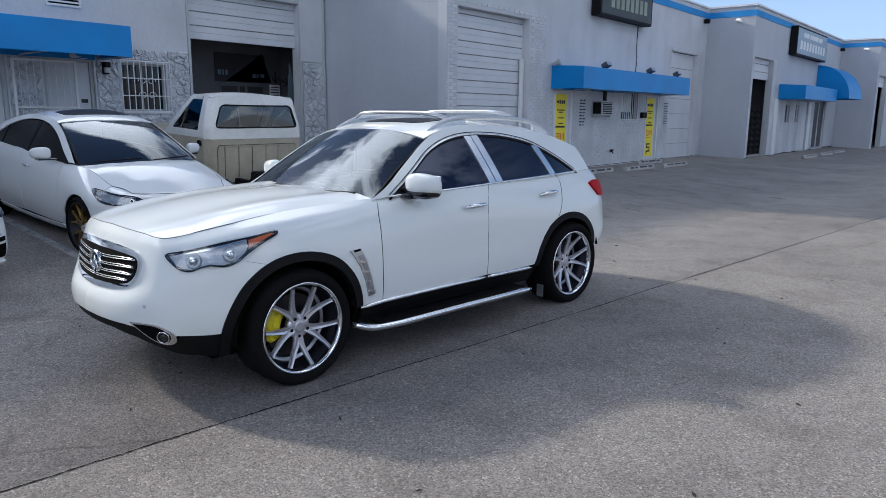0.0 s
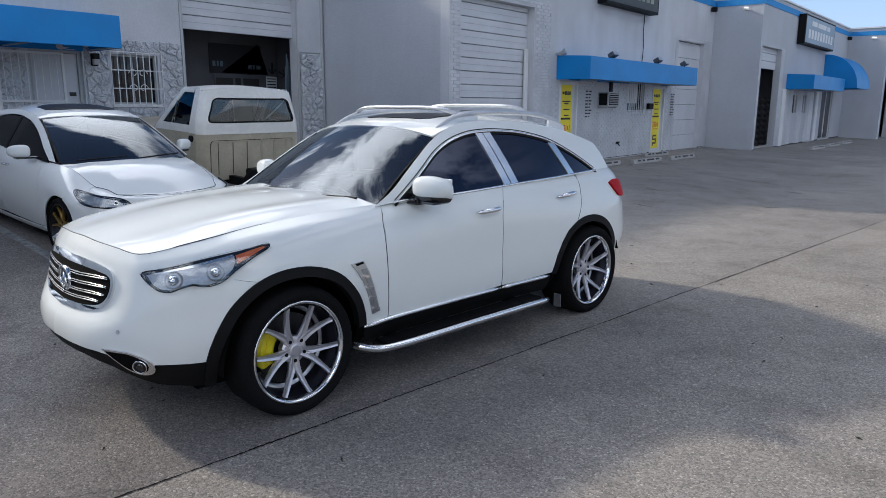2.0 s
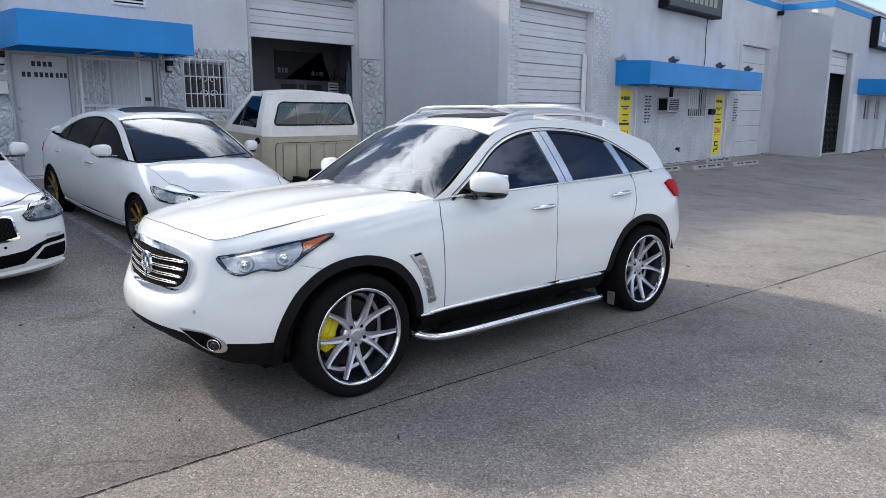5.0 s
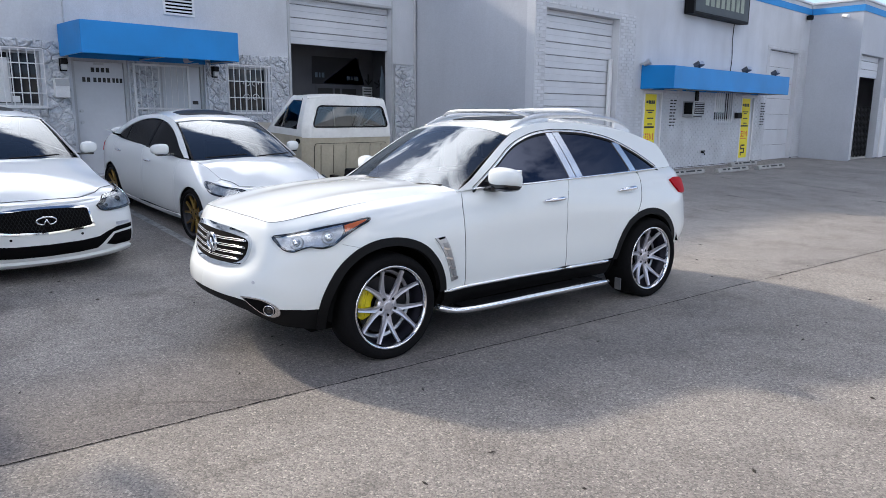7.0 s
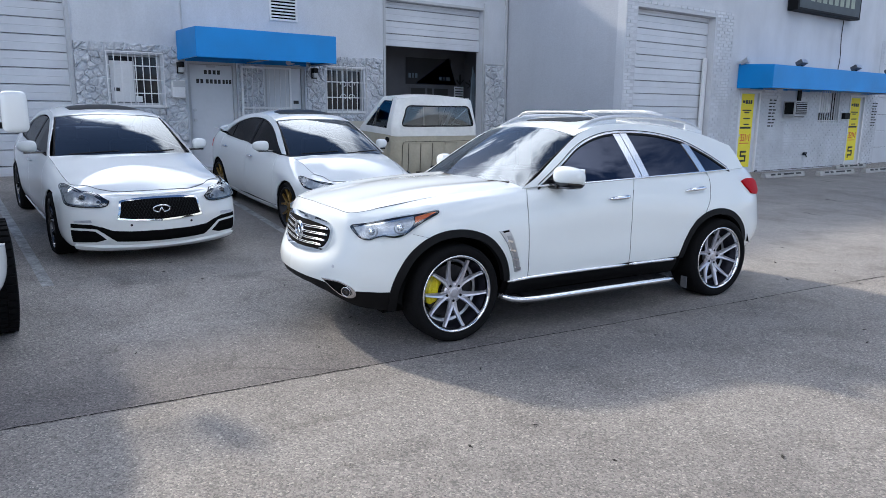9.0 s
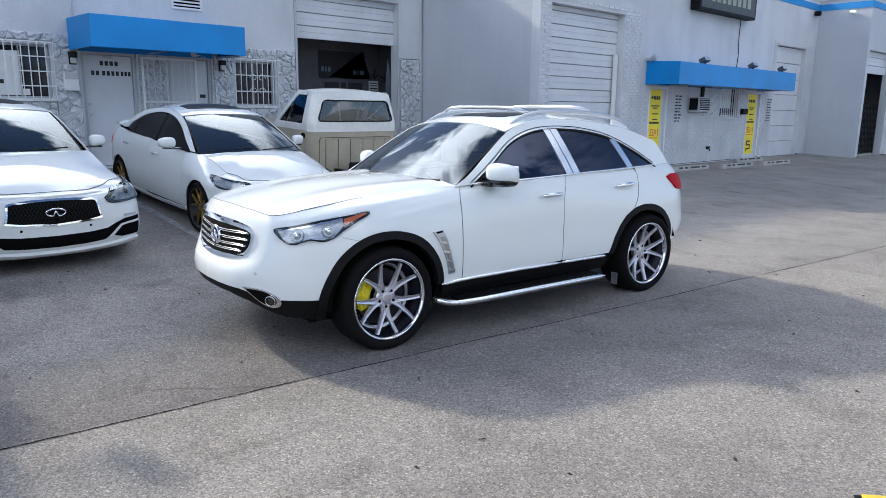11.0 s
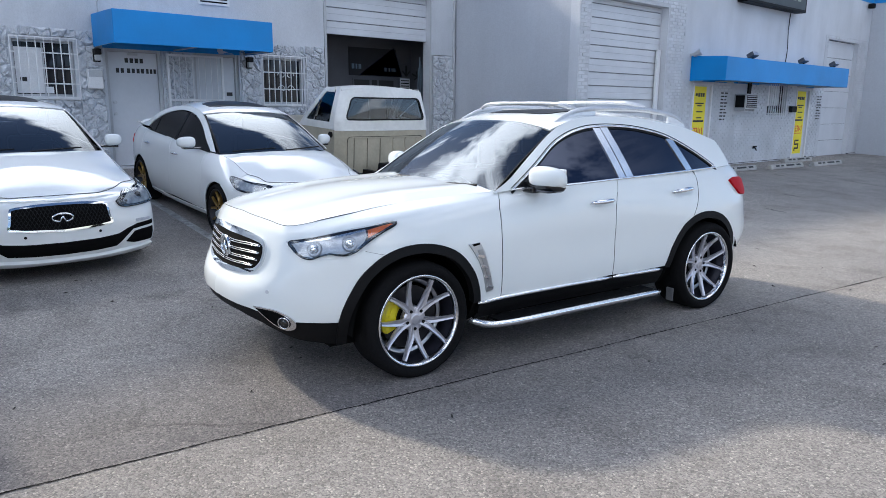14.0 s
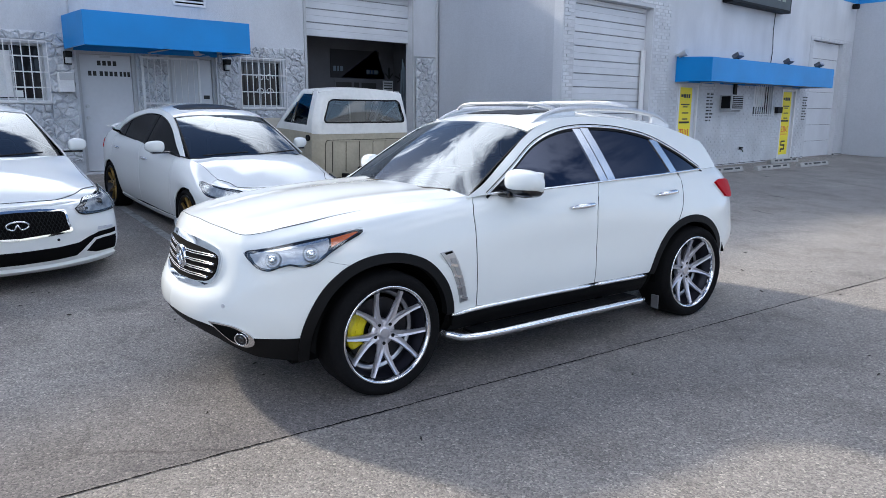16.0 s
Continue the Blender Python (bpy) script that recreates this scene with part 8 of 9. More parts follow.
pt = thing("price_board", "pale notice with rows of dark writing", "notice")
part("sheet", boxes((-15.27, -15.26, 11.62, 11.94, 1.95, 2.41)), M["paper"], pt)
for z in np.linspace(2.0, 2.34, 6):
    part("text_bar", boxes((-15.258, -15.254, 11.65, 11.91, z, z + .025)), M["ink"], pt)
for m_ in (pose(-15.262, 11.82, 2.47), pose(-14.98, 11.990, 2.44, 0, 0, -90) @ Matrix.Rotation(1.2, 4, "X")):
    arrow = bmesh.new()
    box(arrow, -.006, .006, -.022, .022, .02, .27)
    for sg in (1, -1):
        b2 = box(bmesh.new(), -.006, .006, -.016, .016, 0, .17)
        bmesh.ops.transform(b2, matrix=Matrix.Rotation(sg * .75, 4, "X"), verts=b2.verts)
        me = bpy.data.meshes.new("tmp"); b2.to_mesh(me); b2.free(); arrow.from_mesh(me); bpy.data.meshes.remove(me)
    bmesh.ops.transform(arrow, matrix=m_, verts=arrow.verts)
    structure("wall_arrow", arrow, M["ink"], "dark arrow painted on the workshop wall", "arrow")
for i in range(9):
    y = 11.40 + i * .034
    rod = thing("steel_rod", "long grey rod leaning inside the garage opening", "rod", group="rods by the garage door")
    part("shaft", cyl(bmesh.new(), (X1 - .58, y + .02 * (i % 3), .52), (X1 - .45, y, 2.62 + .09 * ((i * 7) % 4)), .013, n=8), M["steel_rod"], rod)


# ---------------------------------------------------------------- second shop
def panel_door(x, y0, y1, z0, z1):
    door = thing("door", "white shop door with a yellow advertising banner", "door", kind="structure")
    part("frame", boxes((x - .12, x + .04, y0, y0 + .06, z0, z1), (x - .12, x + .04, y1 - .06, y1, z0, z1), (x - .12, x + .04, y0 + .06, y1 - .06, z1 - .05, z1)), M["white_trim"], door)
    part("leaf", boxes((x - .06, x - .02, y0 + .064, y1 - .064, z0 + .01, z1 - .054), bevel=.004), M["door_white"], door)
    part("door_handle", cyl(bmesh.new(), (x - .02, y0 + .11, z0 + .95), (x + .03, y0 + .11, z0 + .95), .025, n=12), M["galv"], door)
    ban = part("banner", boxes((x - .018, x - .014, y0 + .10, y1 - .22, z0 + .12, z1 - .08)), M["yellow"], door, "yellow banner with black and red print")
    a, b = y0 + .10, y1 - .22
    w, zz, xx = b - a, z1 - .08, x - .0135
    k = (zz - z0 - .12)
    bar = lambda f0, f1, t0, t1, m: part("print", boxes((xx, xx + .003, a + w * f0, a + w * f1, zz - k * t1, zz - k * t0)), m, ban)
    bar(.18, .34, .09, .125, M["ink"]); bar(.38, .54, .085, .135, M["ink"]); bar(.58, .70, .085, .135, M["ink"]); bar(.74, .86, .085, .135, M["ink"])
    for t, f0, f1 in ((.215, .2, .85), (.245, .35, .7), (.325, .3, .8), (.405, .35, .75), (.445, .12, .9), (.455, .12, .9)):
        bar(f0, f1, t, t + .016, M["ink"])
    # two plain red figures and a black mark stand for the advertiser's signs
    for f in (.20, .36):
        bar(f, f + .10, .545, .562, M["red_ink"]); bar(f + .03, f + .10, .585, .60, M["red_ink"]); bar(f, f + .10, .625, .642, M["red_ink"]); bar(f + .085, f + .12, .545, .642, M["red_ink"])
    bar(.55, .60, .545, .642, M["red_ink"]); bar(.68, .73, .56, .62, M["red_ink"]); bar(.82, .87, .545, .642, M["red_ink"])
    bar(.15, .85, .665, .675, M["red_ink"])
    bar(.28, .72, .775, .80, M["ink"]); bar(.28, .38, .775, .84, M["ink"]); bar(.28, .72, .835, .86, M["ink"]); bar(.62, .72, .835, .91, M["ink"]); bar(.28, .72, .90, .925, M["ink"]); bar(.28, .38, .90, .96, M["ink"])
    return door


panel_door(X2 - .02, 16.68, 17.62, F2, 2.33)
panel_door(X2 - .02, 22.52, 23.50, F2, 2.33)

ac = thing("air_conditioner", "old window air conditioner with a dark grille", "air conditioner")
part("casing", boxes((X2 + .004, X2 + .34, 18.78, 19.42, 1.70, 2.10), bevel=.012), M["grey_trim"], ac)
part("side_grille", boxes((X2 + .05, X2 + .30, 18.772, 18.779, 1.74, 2.06)), M["trim_black"], ac)
part("front_grille", boxes((X2 + .341, X2 + .348, 18.82, 19.38, 1.74, 2.06)), M["trim_black"], ac)
for z in np.linspace(1.77, 2.02, 6):
    part("fin", boxes((X2 + .349, X2 + .355, 18.83, 19.37, z, z + .018)), M["grey_trim"], ac)
part("bracket", boxes((X2 + .004, X2 + .30, 18.80, 18.83, 1.66, 1.695), (X2 + .004, X2 + .30, 19.37, 19.40, 1.66, 1.695)), M["galv"], ac)
acd = thing("conduit", "dark conduit above the air conditioner", "conduit")
part("pipe", boxes((X2 + .004, X2 + .05, 19.45, 19.60, 2.10, 2.40)), M["trim_black"], acd)

w2 = thing("window", "small barred window under the blue awning", "window", kind="structure")
part("pane", boxes((X2 - .13, X2 - .12, 20.72, 21.90, 1.55, 2.42)), M["pane"], w2)
part("blind", boxes((X2 - .118, X2 - .114, 20.74, 21.60, 1.80, 2.40)), M["white_trim"], w2)
for y in np.linspace(20.78, 21.84, 9):
    part("bar", boxes((X2 + .02, X2 + .04, y - .01, y + .01, 1.50, 2.42)), M["white_trim"], w2)
part("rail", boxes((X2 + .004, X2 + .019, 20.72, 21.90, 1.56, 1.585)), M["white_trim"], w2)
lb = thing("letter_box", "small black letter box on white brick", "letter box")
part("body", boxes((X2 + .015, X2 + .12, 22.08, 22.40, 1.62, 1.80), bevel=.01), M["trim_black"], lb)
tap = thing("hose_tap", "small black outdoor tap on white brick", "tap")
tb = bmesh.new(); tube(tb, [(X2 + .0, 20.05, .62), (X2 + .10, 20.05, .62), (X2 + .13, 20.05, .55)], .018, 8); box(tb, X2 + .05, X2 + .10, 19.97, 20.13, .64, .68)
part("spout", tb, M["trim_black"], tap)
for yy, n in ((18.05, 5), (24.0, 5)):
    nt = thing("notice", "dark stencilled notice on white brick", "notice")
    for i in range(n + 4):
        for a, b in ((0, .13 + .03 * (i % 2)), (.19, .34 - .04 * (i % 3))):
            part("text_bar", boxes((X2 + .016, X2 + .019, yy + a, yy + b, 2.09 - i * .085, 2.125 - i * .085)), M["ink"], nt)

# board propped by the garage door
tb = thing("timber_board", "tall white board standing by the garage door", "board")
part("plank", boxes((X2 - .17, X2 - .12, 15.22, 15.36, ground_z(X2, 15), 3.05), bevel=.006), M["white_trim"], tb)


M["flood_grey"] = material("weathered_grey_casting", (0.10, 0.105, 0.115), 0.5, metal=0.3, var=0.25, scale=8)


def flood_light(x, y, z):
    fl = thing("flood_light", "dark twin floodlight on top of the awning", "flood light", pose(x, y, z), group="awning floodlights")
    part("stem", cyl(bmesh.new(), (0, 0, 0), (0, 0, .08), .018, n=10), M["trim_black"], fl)
    b = box(bmesh.new(), -.09, .09, -.15, .15, .0, .12, bevel=.02)
    bmesh.ops.transform(b, matrix=Matrix.Translation((.02, 0, .06)) @ Matrix.Rotation(-.5, 4, "Y"), verts=b.verts)
    part("housing", b, M["flood_grey"], fl)
    b = box(bmesh.new(), .091, .096, -.135, .135, .015, .105)
    bmesh.ops.transform(b, matrix=Matrix.Translation((.02, 0, .06)) @ Matrix.Rotation(-.5, 4, "Y"), verts=b.verts)
    part("glass", b, M["lamp_inner"], fl)


for y in (18.25, 21.2, 23.3):
    flood_light(-9.15, y, 2.93)
fs = thing("flood_light", "small pale spotlight at the end of the awning", "flood light", group="awning floodlights")
bmf = bmesh.new(); cyl(bmf, (X2 + .10, 16.45, 2.98), (X2 + .30, 16.45, 3.06), .05, .085, 14)
part("shade", bmf, M["galv"], fs)
part("stem", boxes((X2 + .004, X2 + .12, 16.43, 16.47, 2.97, 3.02)), M["galv"], fs)

M["sign_face"] = material("dark_sign_face", (0.045, 0.05, 0.05), 0.5, var=0.3, scale=2)
M["sign_pale"] = material("sign_letters", (0.30, 0.33, 0.26), 0.6, var=0.2, scale=3)


def box_sign(x, y0, y1, z0, z1, face, label, rows, ink):
    sg = thing("box_sign", label, "sign")
    part("cabinet", boxes((x + .02, x + .30, y0, y1, z0, z1), bevel=.01), M["trim_black"], sg)
    part("face", boxes((x + .301, x + .306, y0 + .08, y1 - .08, z0 + .07, z1 - .07)), face, sg)
    for zf, hf, words, a, b in rows:
        bars_of_text(sg, x + .307, y0 + (y1 - y0) * a, y0 + (y1 - y0) * b, z0 + (z1 - z0) * zf, (z1 - z0) * hf, ink, words)
    part("bracket", boxes((x + .002, x + .019, y0 + .3, y1 - .3, z0 + .2, z1 - .2)), M["trim_black"], sg)
    return sg


box_sign(X2, 18.47, 21.90, 4.42, 5.38, M["sign_face"], "dark box sign with worn pale figures", [(.28, .42, [1] * 8, .18, .88)], M["sign_pale"])
M["sign_grey"] = material("pale_sign_face", (0.22, 0.29, 0.36), 0.35, var=0.12)
box_sign(X3, 32.5, 38.0, 4.22, 5.38, M["sign_grey"], "box sign with pale lettering on grey", [(.22, .30, [1] * 9, .10, .92), (.66, .16, [3, 5, 2], .18, .8)], M["white_trim"])
box_sign(X4, 49.5, 53.5, 4.22, 5.3, M["sign_face"], "dark box sign far along the row", [(.4, .2, [1] * 6, .2, .8)], M["white_trim"])
cb = thing("cable", "dark cable hanging from the sign to the awning", "cable")
tb = bmesh.new(); tube(tb, dense([(X2 + .02, 21.55, 4.42), (X2 + .03, 21.50, 3.9), (X2 + .02, 21.58, 3.4), (X2 + .03, 21.50, 2.98)], 20)[0], .011, 6)
part("wire", tb, M["trim_black"], cb)


# ---------------------------------------------------------------- third and fourth shop
structure("door_3", boxes((X3 - .12, X3 - .06, 35.9, 36.9, .2, 2.35)), M["door_white"], "white shop door beside small windows", "door")
dg = thing("glass_door", "glazed double door under the curved awning", "door", kind="structure")
part("frame", boxes((X3 - .12, X3 - .05, 38.2, 38.28, .2, 2.5), (X3 - .12, X3 - .05, 39.36, 39.44, .2, 2.5), (X3 - .12, X3 - .05, 40.52, 40.6, .2, 2.5)), M["white_trim"], dg)
part("pane", boxes((X3 - .09, X3 - .08, 38.28, 39.36, .25, 2.48)), M["pane"], dg)
part("pane", boxes((X3 - .09, X3 - .08, 39.44, 40.52, .25, 2.48)), M["pane"], dg)
for a, b in ((32.9, 33.6), (34.6, 35.2)):
    wn3 = thing("window", "small dark window in a grey front", "window", kind="structure")
    part("pane", boxes((X3 - .11, X3 - .10, a, b, 1.45, 2.2)), M["pane"], wn3)
    part("window_frame", boxes((X3 - .10, X3 - .06, a, a + .05, 1.45, 2.2), (X3 - .10, X3 - .06, b - .05, b, 1.45, 2.2)), M["white_trim"], wn3)
structure("trim_white", boxes((X3 + .002, X3 + .06, 31.0, 31.5, .15, 2.4), (X3 + .002, X3 + .02, 37.0, 37.5, .15, 2.4)), M["white_trim"], "white painted pilasters beside the shop door", "trim")


def folding_gate():
    g = thing("folding_gate", "black folding lattice gate across the garage opening", "gate")
    x = X3 - .10
    n = 12
    for i in range(n):
        for s in (1, -1):
            a, b = 28.0 + i * .16, 28.0 + (i + 1) * .16
            for k in range(4):
                z0, z1 = .25 + k * .45, .25 + (k + 1) * .45
                p, q = ((x + s * .006, a, z0), (x + s * .006, b, z1)) if s > 0 else ((x + s * .006, a, z1), (x + s * .006, b, z0))
                part("lath", cyl(bmesh.new(), p, q, .010, n=6), M["trim_black"], g)


folding_gate()


def curved_awning():
    aw = thing("awning", "curved blue canvas awning standing out from the wall", "awning")
    bm = bmesh.new()
    y0, y1, r = 38.0, 41.2, 1.45
    A = [bm.verts.new((X3 + .005 + r * math.sin(t), y0, 2.55 + 1.55 * math.cos(t))) for t in np.linspace(0, math.pi / 2, 16)]
    Bv = [bm.verts.new((X3 + .005 + r * math.sin(t), y1, 2.55 + 1.55 * math.cos(t))) for t in np.linspace(0, math.pi / 2, 16)]
    for i in range(15):
        bm.faces.new((A[i], A[i + 1], Bv[i + 1], Bv[i]))
    ca, cb2 = bm.verts.new((X3 + .005, y0, 2.55)), bm.verts.new((X3 + .005, y1, 2.55))
    for i in range(15):
        bm.faces.new((ca, A[i], A[i + 1])); bm.faces.new((cb2, Bv[i + 1], Bv[i]))
    part("canopy", bm, M["blue"], aw)


curved_awning()
for x, y in ((X2 + .02, Y3 - .45), (X3 + .02, Y4 - .45)):
    sc = thing("wall_camera", "small dark floodlight under the parapet", "flood light", group="parapet lights")
    part("housing", boxes((x, x + .20, y - .08, y + .08, 5.06, 5.22), bevel=.03), M["trim_black"], sc)
    sp = thing("wall_spotlight", "white tube spotlight on the end wall", "spotlight")
    part("tube", cyl(bmesh.new(), (x + 1.05, y + .40, 5.16), (x + 1.30, y + .15, 5.10), .055, n=14), M["white_trim"], sp)
    part("bracket", boxes((x + 1.0, x + 1.06, y + .38, y + .449, 5.1, 5.2)), M["white_trim"], sp)


def wheel_stop(x, y, yaw, label):
    ws = thing("wheel_stop", label, "wheel stop", pose(x, y, ground_z(x, y), 0, 0, yaw), group="concrete wheel stops")
    bm = bmesh.new()
    prof = [(-.075, 0), (-.075, .05), (-.045, .12), (.045, .12), (.075, .05), (.075, 0)]
    A = [bm.verts.new((px, -.85, pz)) for px, pz in prof]
    Bv = [bm.verts.new((px, .85, pz)) for px, pz in prof]
    for i in range(6):
        bm.faces.new((A[i], A[(i + 1) % 6], Bv[(i + 1) % 6], Bv[i]))
    bm.faces.new(A); bm.faces.new(Bv)
    bmesh.ops.bevel(bm, geom=bm.edges[:], offset=.008, segments=1, affect="EDGES")
    part("block", bm, M["concrete"], ws)
    for i, w in enumerate((.18, .14, .30, .16, .22)):
        y0 = -.62 + i * .27
        b3 = box(bmesh.new(), 0, .003, y0, y0 + w, -.022, .022)
        bmesh.ops.transform(b3, matrix=Matrix.Translation((.0625, 0, .085)) @ Matrix.Rotation(-.41, 4, "Y"), verts=b3.verts)
        part("text_bar", b3, M["ink"], ws)


for x, y, yaw in ((-8.83, 17.3, -3), (-8.62, 19.55, -3), (-8.45, 21.75, -3), (-9.35, 21.9, -2), (-6.72, 31.5, -3), (-6.70, 34.4, -3), (-6.68, 37.0, -3)):
    wheel_stop(x, y, yaw, "worn concrete wheel stop with dark stencilled marks")

# raised road marker in the lane
mk = thing("road_marker", "yellow plastic road marker on the asphalt", "marker", pose(-.457, 3.305, 0, 0, 0, -50))
part("base", boxes((-.045, .045, -.075, .075, 0, .010), bevel=.004), M["trim_black"], mk)
M["marker_yellow"] = material("yellow_marker_plastic", (0.85, 0.52, 0.02), 0.45, var=0.1, scale=20)
part("body", boxes((-.026, .026, -.052, .052, .010, .028), bevel=.008), M["marker_yellow"], mk)


# ---------------------------------------------------------------- trees across the road, seen in the reflections
M["bark"] = material("tree_bark", (0.13, 0.10, 0.075), 0.9, var=0.25, scale=4, grain=30, grain_amt=0.2, bump=0.8, bump_scale=25)
M["leaf"] = material("tree_leaves", (0.05, 0.085, 0.025), 0.6, var=0.35, scale=1.5, grain=12, grain_amt=0.3)


def tree_master(at, height, spread, seed):
    rng = random.Random(seed)
    tree = thing("tree", "leafy green tree standing across the lane", "tree", at, group="trees across the lane")
    bm = bmesh.new()
    fork = Vector((rng.uniform(-.3, .3), rng.uniform(-.3, .3), height * .38))
    tube(bm, [Vector((0, 0, -.1)), Vector((.05, -.04, height * .2)), fork], [.20, .15, .12], 9)
    tips = []
    for i in range(7):
        a = 2 * math.pi * i / 7 + rng.uniform(-.3, .3)
        tip = fork + Vector((math.cos(a) * spread * rng.uniform(.45, .85), math.sin(a) * spread * rng.uniform(.45, .85), height * rng.uniform(.18, .52)))
        tube(bm, [fork, fork.lerp(tip, .5) + Vector((0, 0, .25)), tip], [.085, .05, .02], 6)
        tips += [tip, fork.lerp(tip, .62) + Vector((rng.uniform(-.5, .5), rng.uniform(-.5, .5), .4))]
    part("trunk", bm, M["bark"], tree, "", True)
    vs, fs = [], []
    for tip in tips:
        r = rng.uniform(.65, 1.15) * spread * .42
        for k in range(150):
            d = Vector((rng.gauss(0, 1), rng.gauss(0, 1), rng.gauss(0, .75))).normalized() * r * rng.uniform(.35, 1.0)
            c = tip + d
            u = Vector((rng.gauss(0, 1), rng.gauss(0, 1), rng.gauss(0, 1))).normalized() * rng.uniform(.14, .28)
            w = u.cross(Vector((rng.gauss(0, 1), rng.gauss(0, 1), rng.gauss(0, 1)))).normalized() * .10
            n = len(vs)
            vs += [tuple(c - u), tuple(c + w), tuple(c + u), tuple(c - w)]
            fs.append((n, n + 1, n + 2, n + 3))
    me = bpy.data.meshes.new("crown")
    me.from_pydata(vs, [], fs)
    me.materials.append(M["leaf"])
    crown = new("crown", me)
    crown.parent = tree
    return tree


tree_a = tree_master(pose(24.0, -9.5, 0, 0, 0, 20), 12.5, 4.2, 5)
tree_b = tree_master(pose(25.5, 11.0, 0, 0, 0, 80), 11.0, 3.6, 8)
copy_thing(tree_b, pose(23.0, 2.2, 0, 0, 0, 200))
copy_thing(tree_a, pose(29.0, 20.5, 0, 0, 0, 140))
copy_thing(tree_b, pose(27.5, -19.0, 0, 0, 0, 300))


# ---------------------------------------------------------------- leaves and twigs lying on the asphalt
M["litter"] = material("dry_leaf", (0.035, 0.03, 0.024), 0.9, var=0.3, scale=20)


def litter():
    rng = random.Random(31)
    vs, fs = [], []
    for i in range(70):
        x, y = rng.uniform(-7.2, 0.6), rng.uniform(.8, 9.5)
        z = ground_z(x, y) + .003
        a, l, w = rng.uniform(0, 6.28), rng.uniform(.012, .034), rng.uniform(.004, .011)
        u, v = Vector((math.cos(a), math.sin(a), 0)), Vector((-math.sin(a), math.cos(a), 0))
        c = Vector((x, y, z))
        n = len(vs)
        vs += [tuple(c - u * l), tuple(c - v * w + Vector((0, 0, .004))), tuple(c + u * l * .8 + Vector((0, 0, .006))), tuple(c + v * w), tuple(c + Vector((0, 0, .010)))]
        fs += [(n, n + 1, n + 4), (n + 1, n + 2, n + 4), (n + 2, n + 3, n + 4), (n + 3, n, n + 4)]
    me = bpy.data.meshes.new("leaf_litter")
    me.from_pydata(vs, [], fs)
    me.materials.append(M["litter"])
    tagged(new("leaf_litter", me), "scattered dry leaf bits and grit on the asphalt", "litter", kind="stuff")


litter()


# ---------------------------------------------------------------- stones and bricks, piece by piece
def clip_cell(poly, p, q):
    """Keep the part of a cell that lies nearer to p than to q."""
    mx, my, nx, ny = (p[0] + q[0]) / 2, (p[1] + q[1]) / 2, q[0] - p[0], q[1] - p[1]
    f = lambda v: (v[0] - mx) * nx + (v[1] - my) * ny
    out = []
    for a, b in zip(poly, poly[1:] + poly[:1]):
        fa, fb = f(a), f(b)
        if fa <= 0:
            out.append(a)
        if fa * fb < 0:
            t = fa / (fa - fb)
            out.append((a[0] + (b[0] - a[0]) * t, a[1] + (b[1] - a[1]) * t))
    return out


def stone_cladding(wall, rects, x, seed):
    """Irregular flagstones with raised, hewn faces and sunken joints."""
    rng = random.Random(seed)
    for (ya, yb, za, zb_) in rects:
        ny, nz = max(1, round((yb - ya) / .185)), max(1, round((zb_ - za) / .125))
        sy, sz = (yb - ya) / ny, (zb_ - za) / nz
        seeds = [(ya + (i + .5 + (.25 if j % 2 else -.25) * (ny > 1) + rng.uniform(-.32, .32)) * sy, za + (j + .5 + rng.uniform(-.38, .38)) * sz) for i in range(ny) for j in range(nz)]
        for p in seeds:
            cell = [(ya, za), (yb, za), (yb, zb_), (ya, zb_)]
            for q in seeds:
                if q is not p and abs(q[0] - p[0]) < 1.0 and abs(q[1] - p[1]) < .8 and len(cell) > 2:
                    cell = clip_cell(cell, p, q)
            if len(cell) < 3:
                continue
            cy, cz = sum(v[0] for v in cell) / len(cell), sum(v[1] for v in cell) / len(cell)
            ring = []
            for a, b in zip(cell, cell[1:] + cell[:1]):
                ring.append(a)
                if math.hypot(b[0] - a[0], b[1] - a[1]) > .09:
                    ring.append(((a[0] + b[0]) / 2 + rng.uniform(-.012, .012), (a[1] + b[1]) / 2 + rng.uniform(-.012, .012)))
            n = len(ring)
            dep = rng.uniform(.02, .06)
            bm = bmesh.new()
            base = [bm.verts.new((x - .004, cy + (y - cy) * .985, cz + (z - cz) * .98)) for y, z in ring]
            mid = [bm.verts.new((x + dep * rng.uniform(.5, 1.0), cy + (y - cy) * rng.uniform(.72, .97), cz + (z - cz) * rng.uniform(.66, .96))) for y, z in ring]
            ins = [bm.verts.new((x + dep * rng.uniform(.55, 1.35), cy + (y - cy) * rng.uniform(.35, .6), cz + (z - cz) * rng.uniform(.3, .6))) for y, z in ring]
            for i in range(n):
                k = (i + 1) % n
                bm.faces.new((base[i], base[k], mid[k], mid[i]))
                bm.faces.new((mid[i], mid[k], ins[k], ins[i]))
            bm.faces.new(ins)
            part("stone", bm, M["stone"], wall)


wall1 = bpy.data.objects["wall_shop_1"]
stone_cladding(wall1, [(2.04, 2.55, .75, 2.92), (2.55, 3.57, .75, 1.74), (2.55, 3.57, 2.77, 2.93), (3.57, 3.98, .75, 2.92), (5.03, 5.57, .75, 2.64), (6.53, 6.97, .75, 2.90), (6.97, 7.99, .75, 1.66),
                       (6.97, 7.99, 2.69, 2.90), (7.99, 8.45, .75, 2.92)], X1, 4)
stone_cladding(wall1, [(11.45, 12.08, .75, 2.90)], X1 + .05, 9)


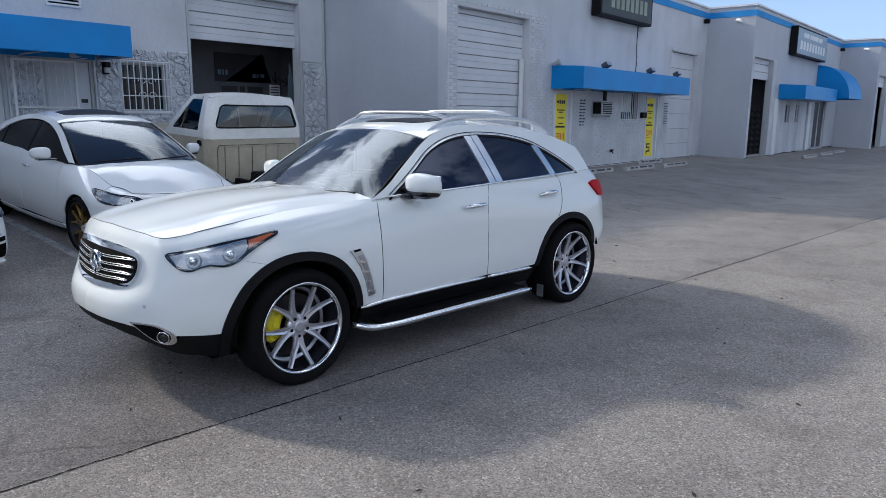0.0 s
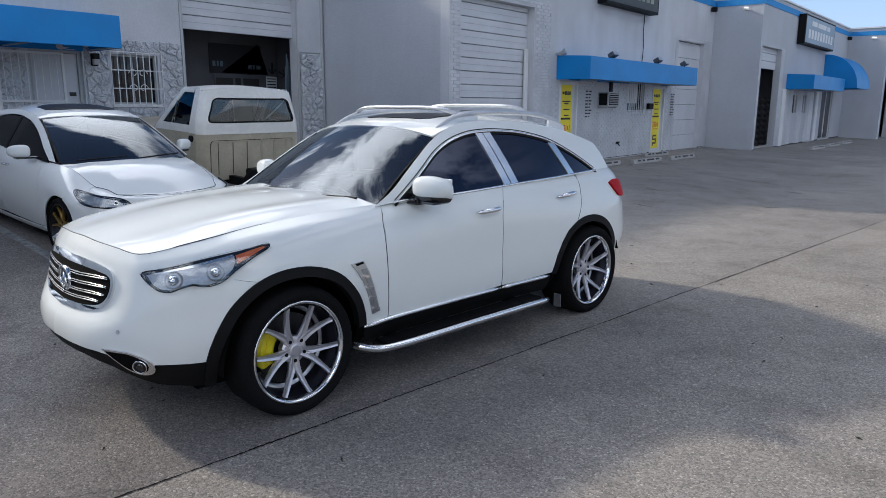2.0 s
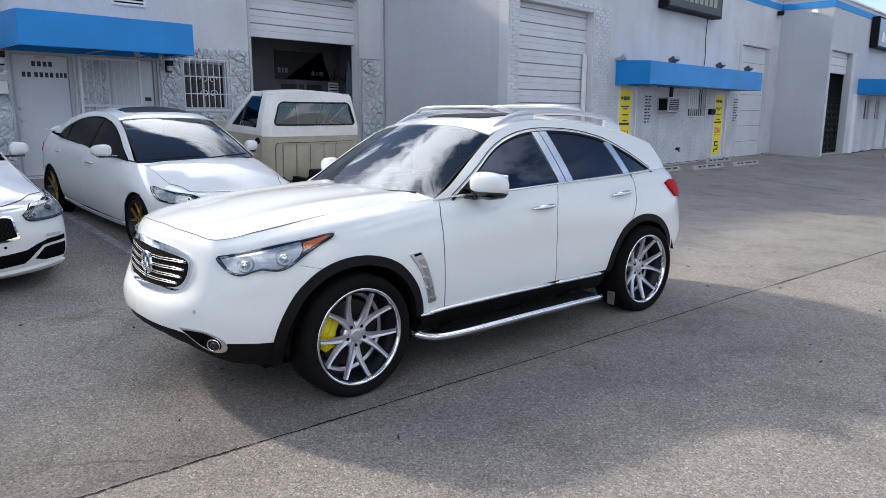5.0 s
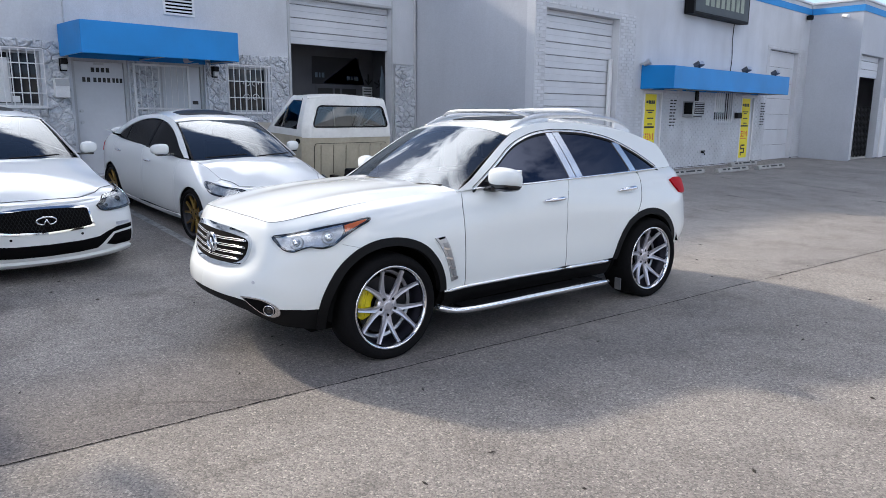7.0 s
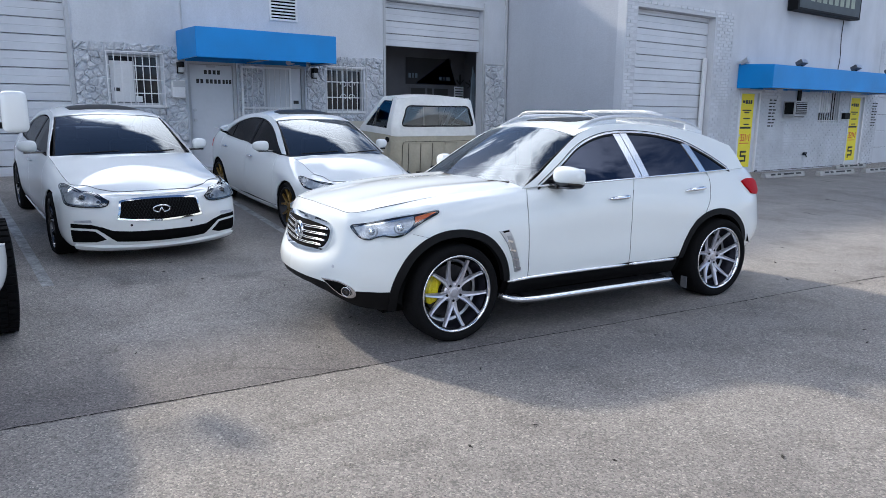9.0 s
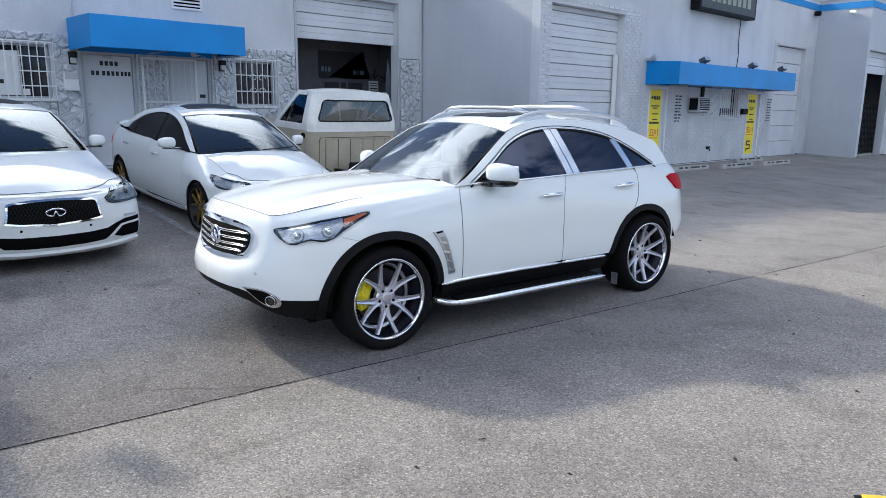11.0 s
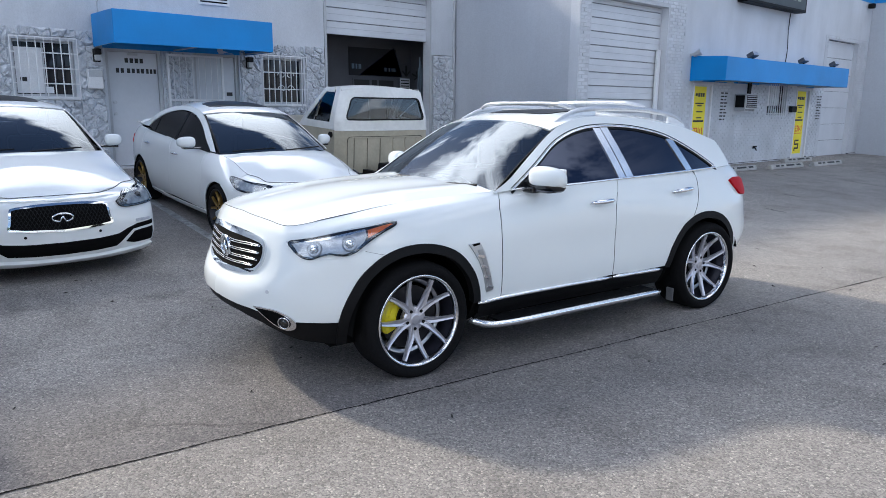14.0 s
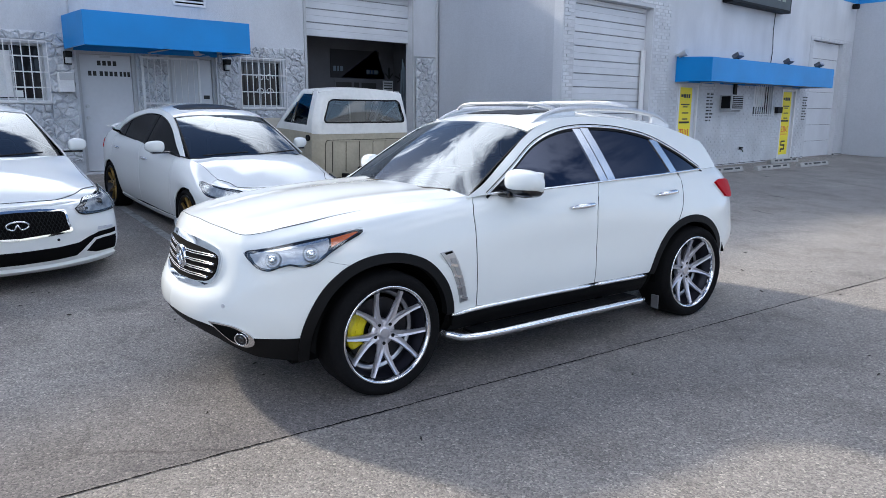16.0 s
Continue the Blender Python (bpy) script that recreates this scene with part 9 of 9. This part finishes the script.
def brickwork(wall, x, areas, holes, limit=300):
    L, H, j = .205, .062, .012
    shared = {}
    def brick_mesh(w):
        key = round(w, 3)
        if key not in shared:
            bm = bmesh.new()
            box(bm, -.004, .012, 0, w, 0, H)
            for f in [f for f in bm.faces if f.normal.x < -.9]:
                bmesh.ops.delete(bm, geom=[f], context="FACES")
            for v in bm.verts:
                if v.co.x > 0:
                    v.co.y += .003 if v.co.y < w / 2 else -.003
                    v.co.z += .003 if v.co.z < H / 2 else -.003
            shared[key] = mesh_of("brick", bm, M["brick"])
        return shared[key]
    rng = random.Random(12)
    bed = bmesh.new()
    for (ya, yb, za, zb_) in areas:
        ys = sorted({ya, yb, *[min(max(v, ya), yb) for h in holes for v in h[:2]]})
        zs = sorted({za, zb_, *[min(max(v, za), zb_) for h in holes for v in h[2:]]})
        for y0, y1 in zip(ys, ys[1:]):
            for z0, z1 in zip(zs, zs[1:]):
                if not any(h[0] < (y0 + y1) / 2 < h[1] and h[2] < (z0 + z1) / 2 < h[3] for h in holes):
                    bed.faces.new([bed.verts.new(p) for p in ((x + .002, y0, z0), (x + .002, y1, z0), (x + .002, y1, z1), (x + .002, y0, z1))])
    part("mortar", bed, M["mortar"], wall, "grey mortar joints")
    todo = []
    for (ya, yb, za, zb_) in areas:
        row = 0
        z = za
        while z + H <= zb_ + .001:
            y = ya - (L + j) / 2 * (row % 2)
            while y < yb - .03:
                a, b = max(y, ya), min(y + L, yb)
                if b - a > .035 and not any(h[0] - .005 < (a + b) / 2 + (b - a) * .49 and (a + b) / 2 - (b - a) * .49 < h[1] + .005 and h[2] - .005 < z + H and z < h[3] + .005 for h in holes):
                    todo.append((a, z, b - a))
                y += L + j
            z += H + j
            row += 1
    todo.sort(key=lambda q: q[0])
    verts, faces = [], []
    for i, (y, z, w) in enumerate(todo):
        dx = rng.uniform(-.003, .003)
        if i < limit:
            ob = new("brick", brick_mesh(w))
            ob.parent = wall
            ob.matrix_basis = pose(x + dx, y, z)
        else:
            k = len(verts)
            x1 = x + .012 + dx
            verts += [(x, y, z), (x, y + w, z), (x, y + w, z + H), (x, y, z + H), (x1, y + .003, z + .003), (x1, y + w - .003, z + .003), (x1, y + w - .003, z + H - .003), (x1, y + .003, z + H - .003)]
            faces += [(k + 4, k + 5, k + 6, k + 7), (k, k + 1, k + 5, k + 4), (k + 1, k + 2, k + 6, k + 5), (k + 2, k + 3, k + 7, k + 6), (k + 3, k, k + 4, k + 7)]
    me = bpy.data.meshes.new("brickwork")
    me.from_pydata(verts, [], faces)
    me.materials.append(M["brick"])
    ob = new("brickwork", me)
    ob.parent = wall
    tagged(ob, "white painted brickwork", "", "", "stuff")


brickwork(bpy.data.objects["wall_shop_2"], X2, [(12.19, 16.15, .16, 4.16), (16.15, 24.2, .16, 2.40), (24.2, 27.66, .16, 4.02)],
          [(12.53, 15.42, 0, 4.02), (16.64, 17.66, 0, 2.36), (18.7, 19.62, 1.62, 2.40), (20.70, 21.92, 1.49, 2.44), (22.48, 23.54, 0, 2.36), (24.43, 26.87, 0, 3.92)])
brickwork(bpy.data.objects["wall_shop_3"], X3, [(27.72, 27.93, .16, 3.9), (30.52, 30.98, .16, 3.9), (31.52, 32.88, .16, 2.38), (33.62, 34.58, .16, 2.38), (35.22, 35.88, .16, 2.38)], [], 60)
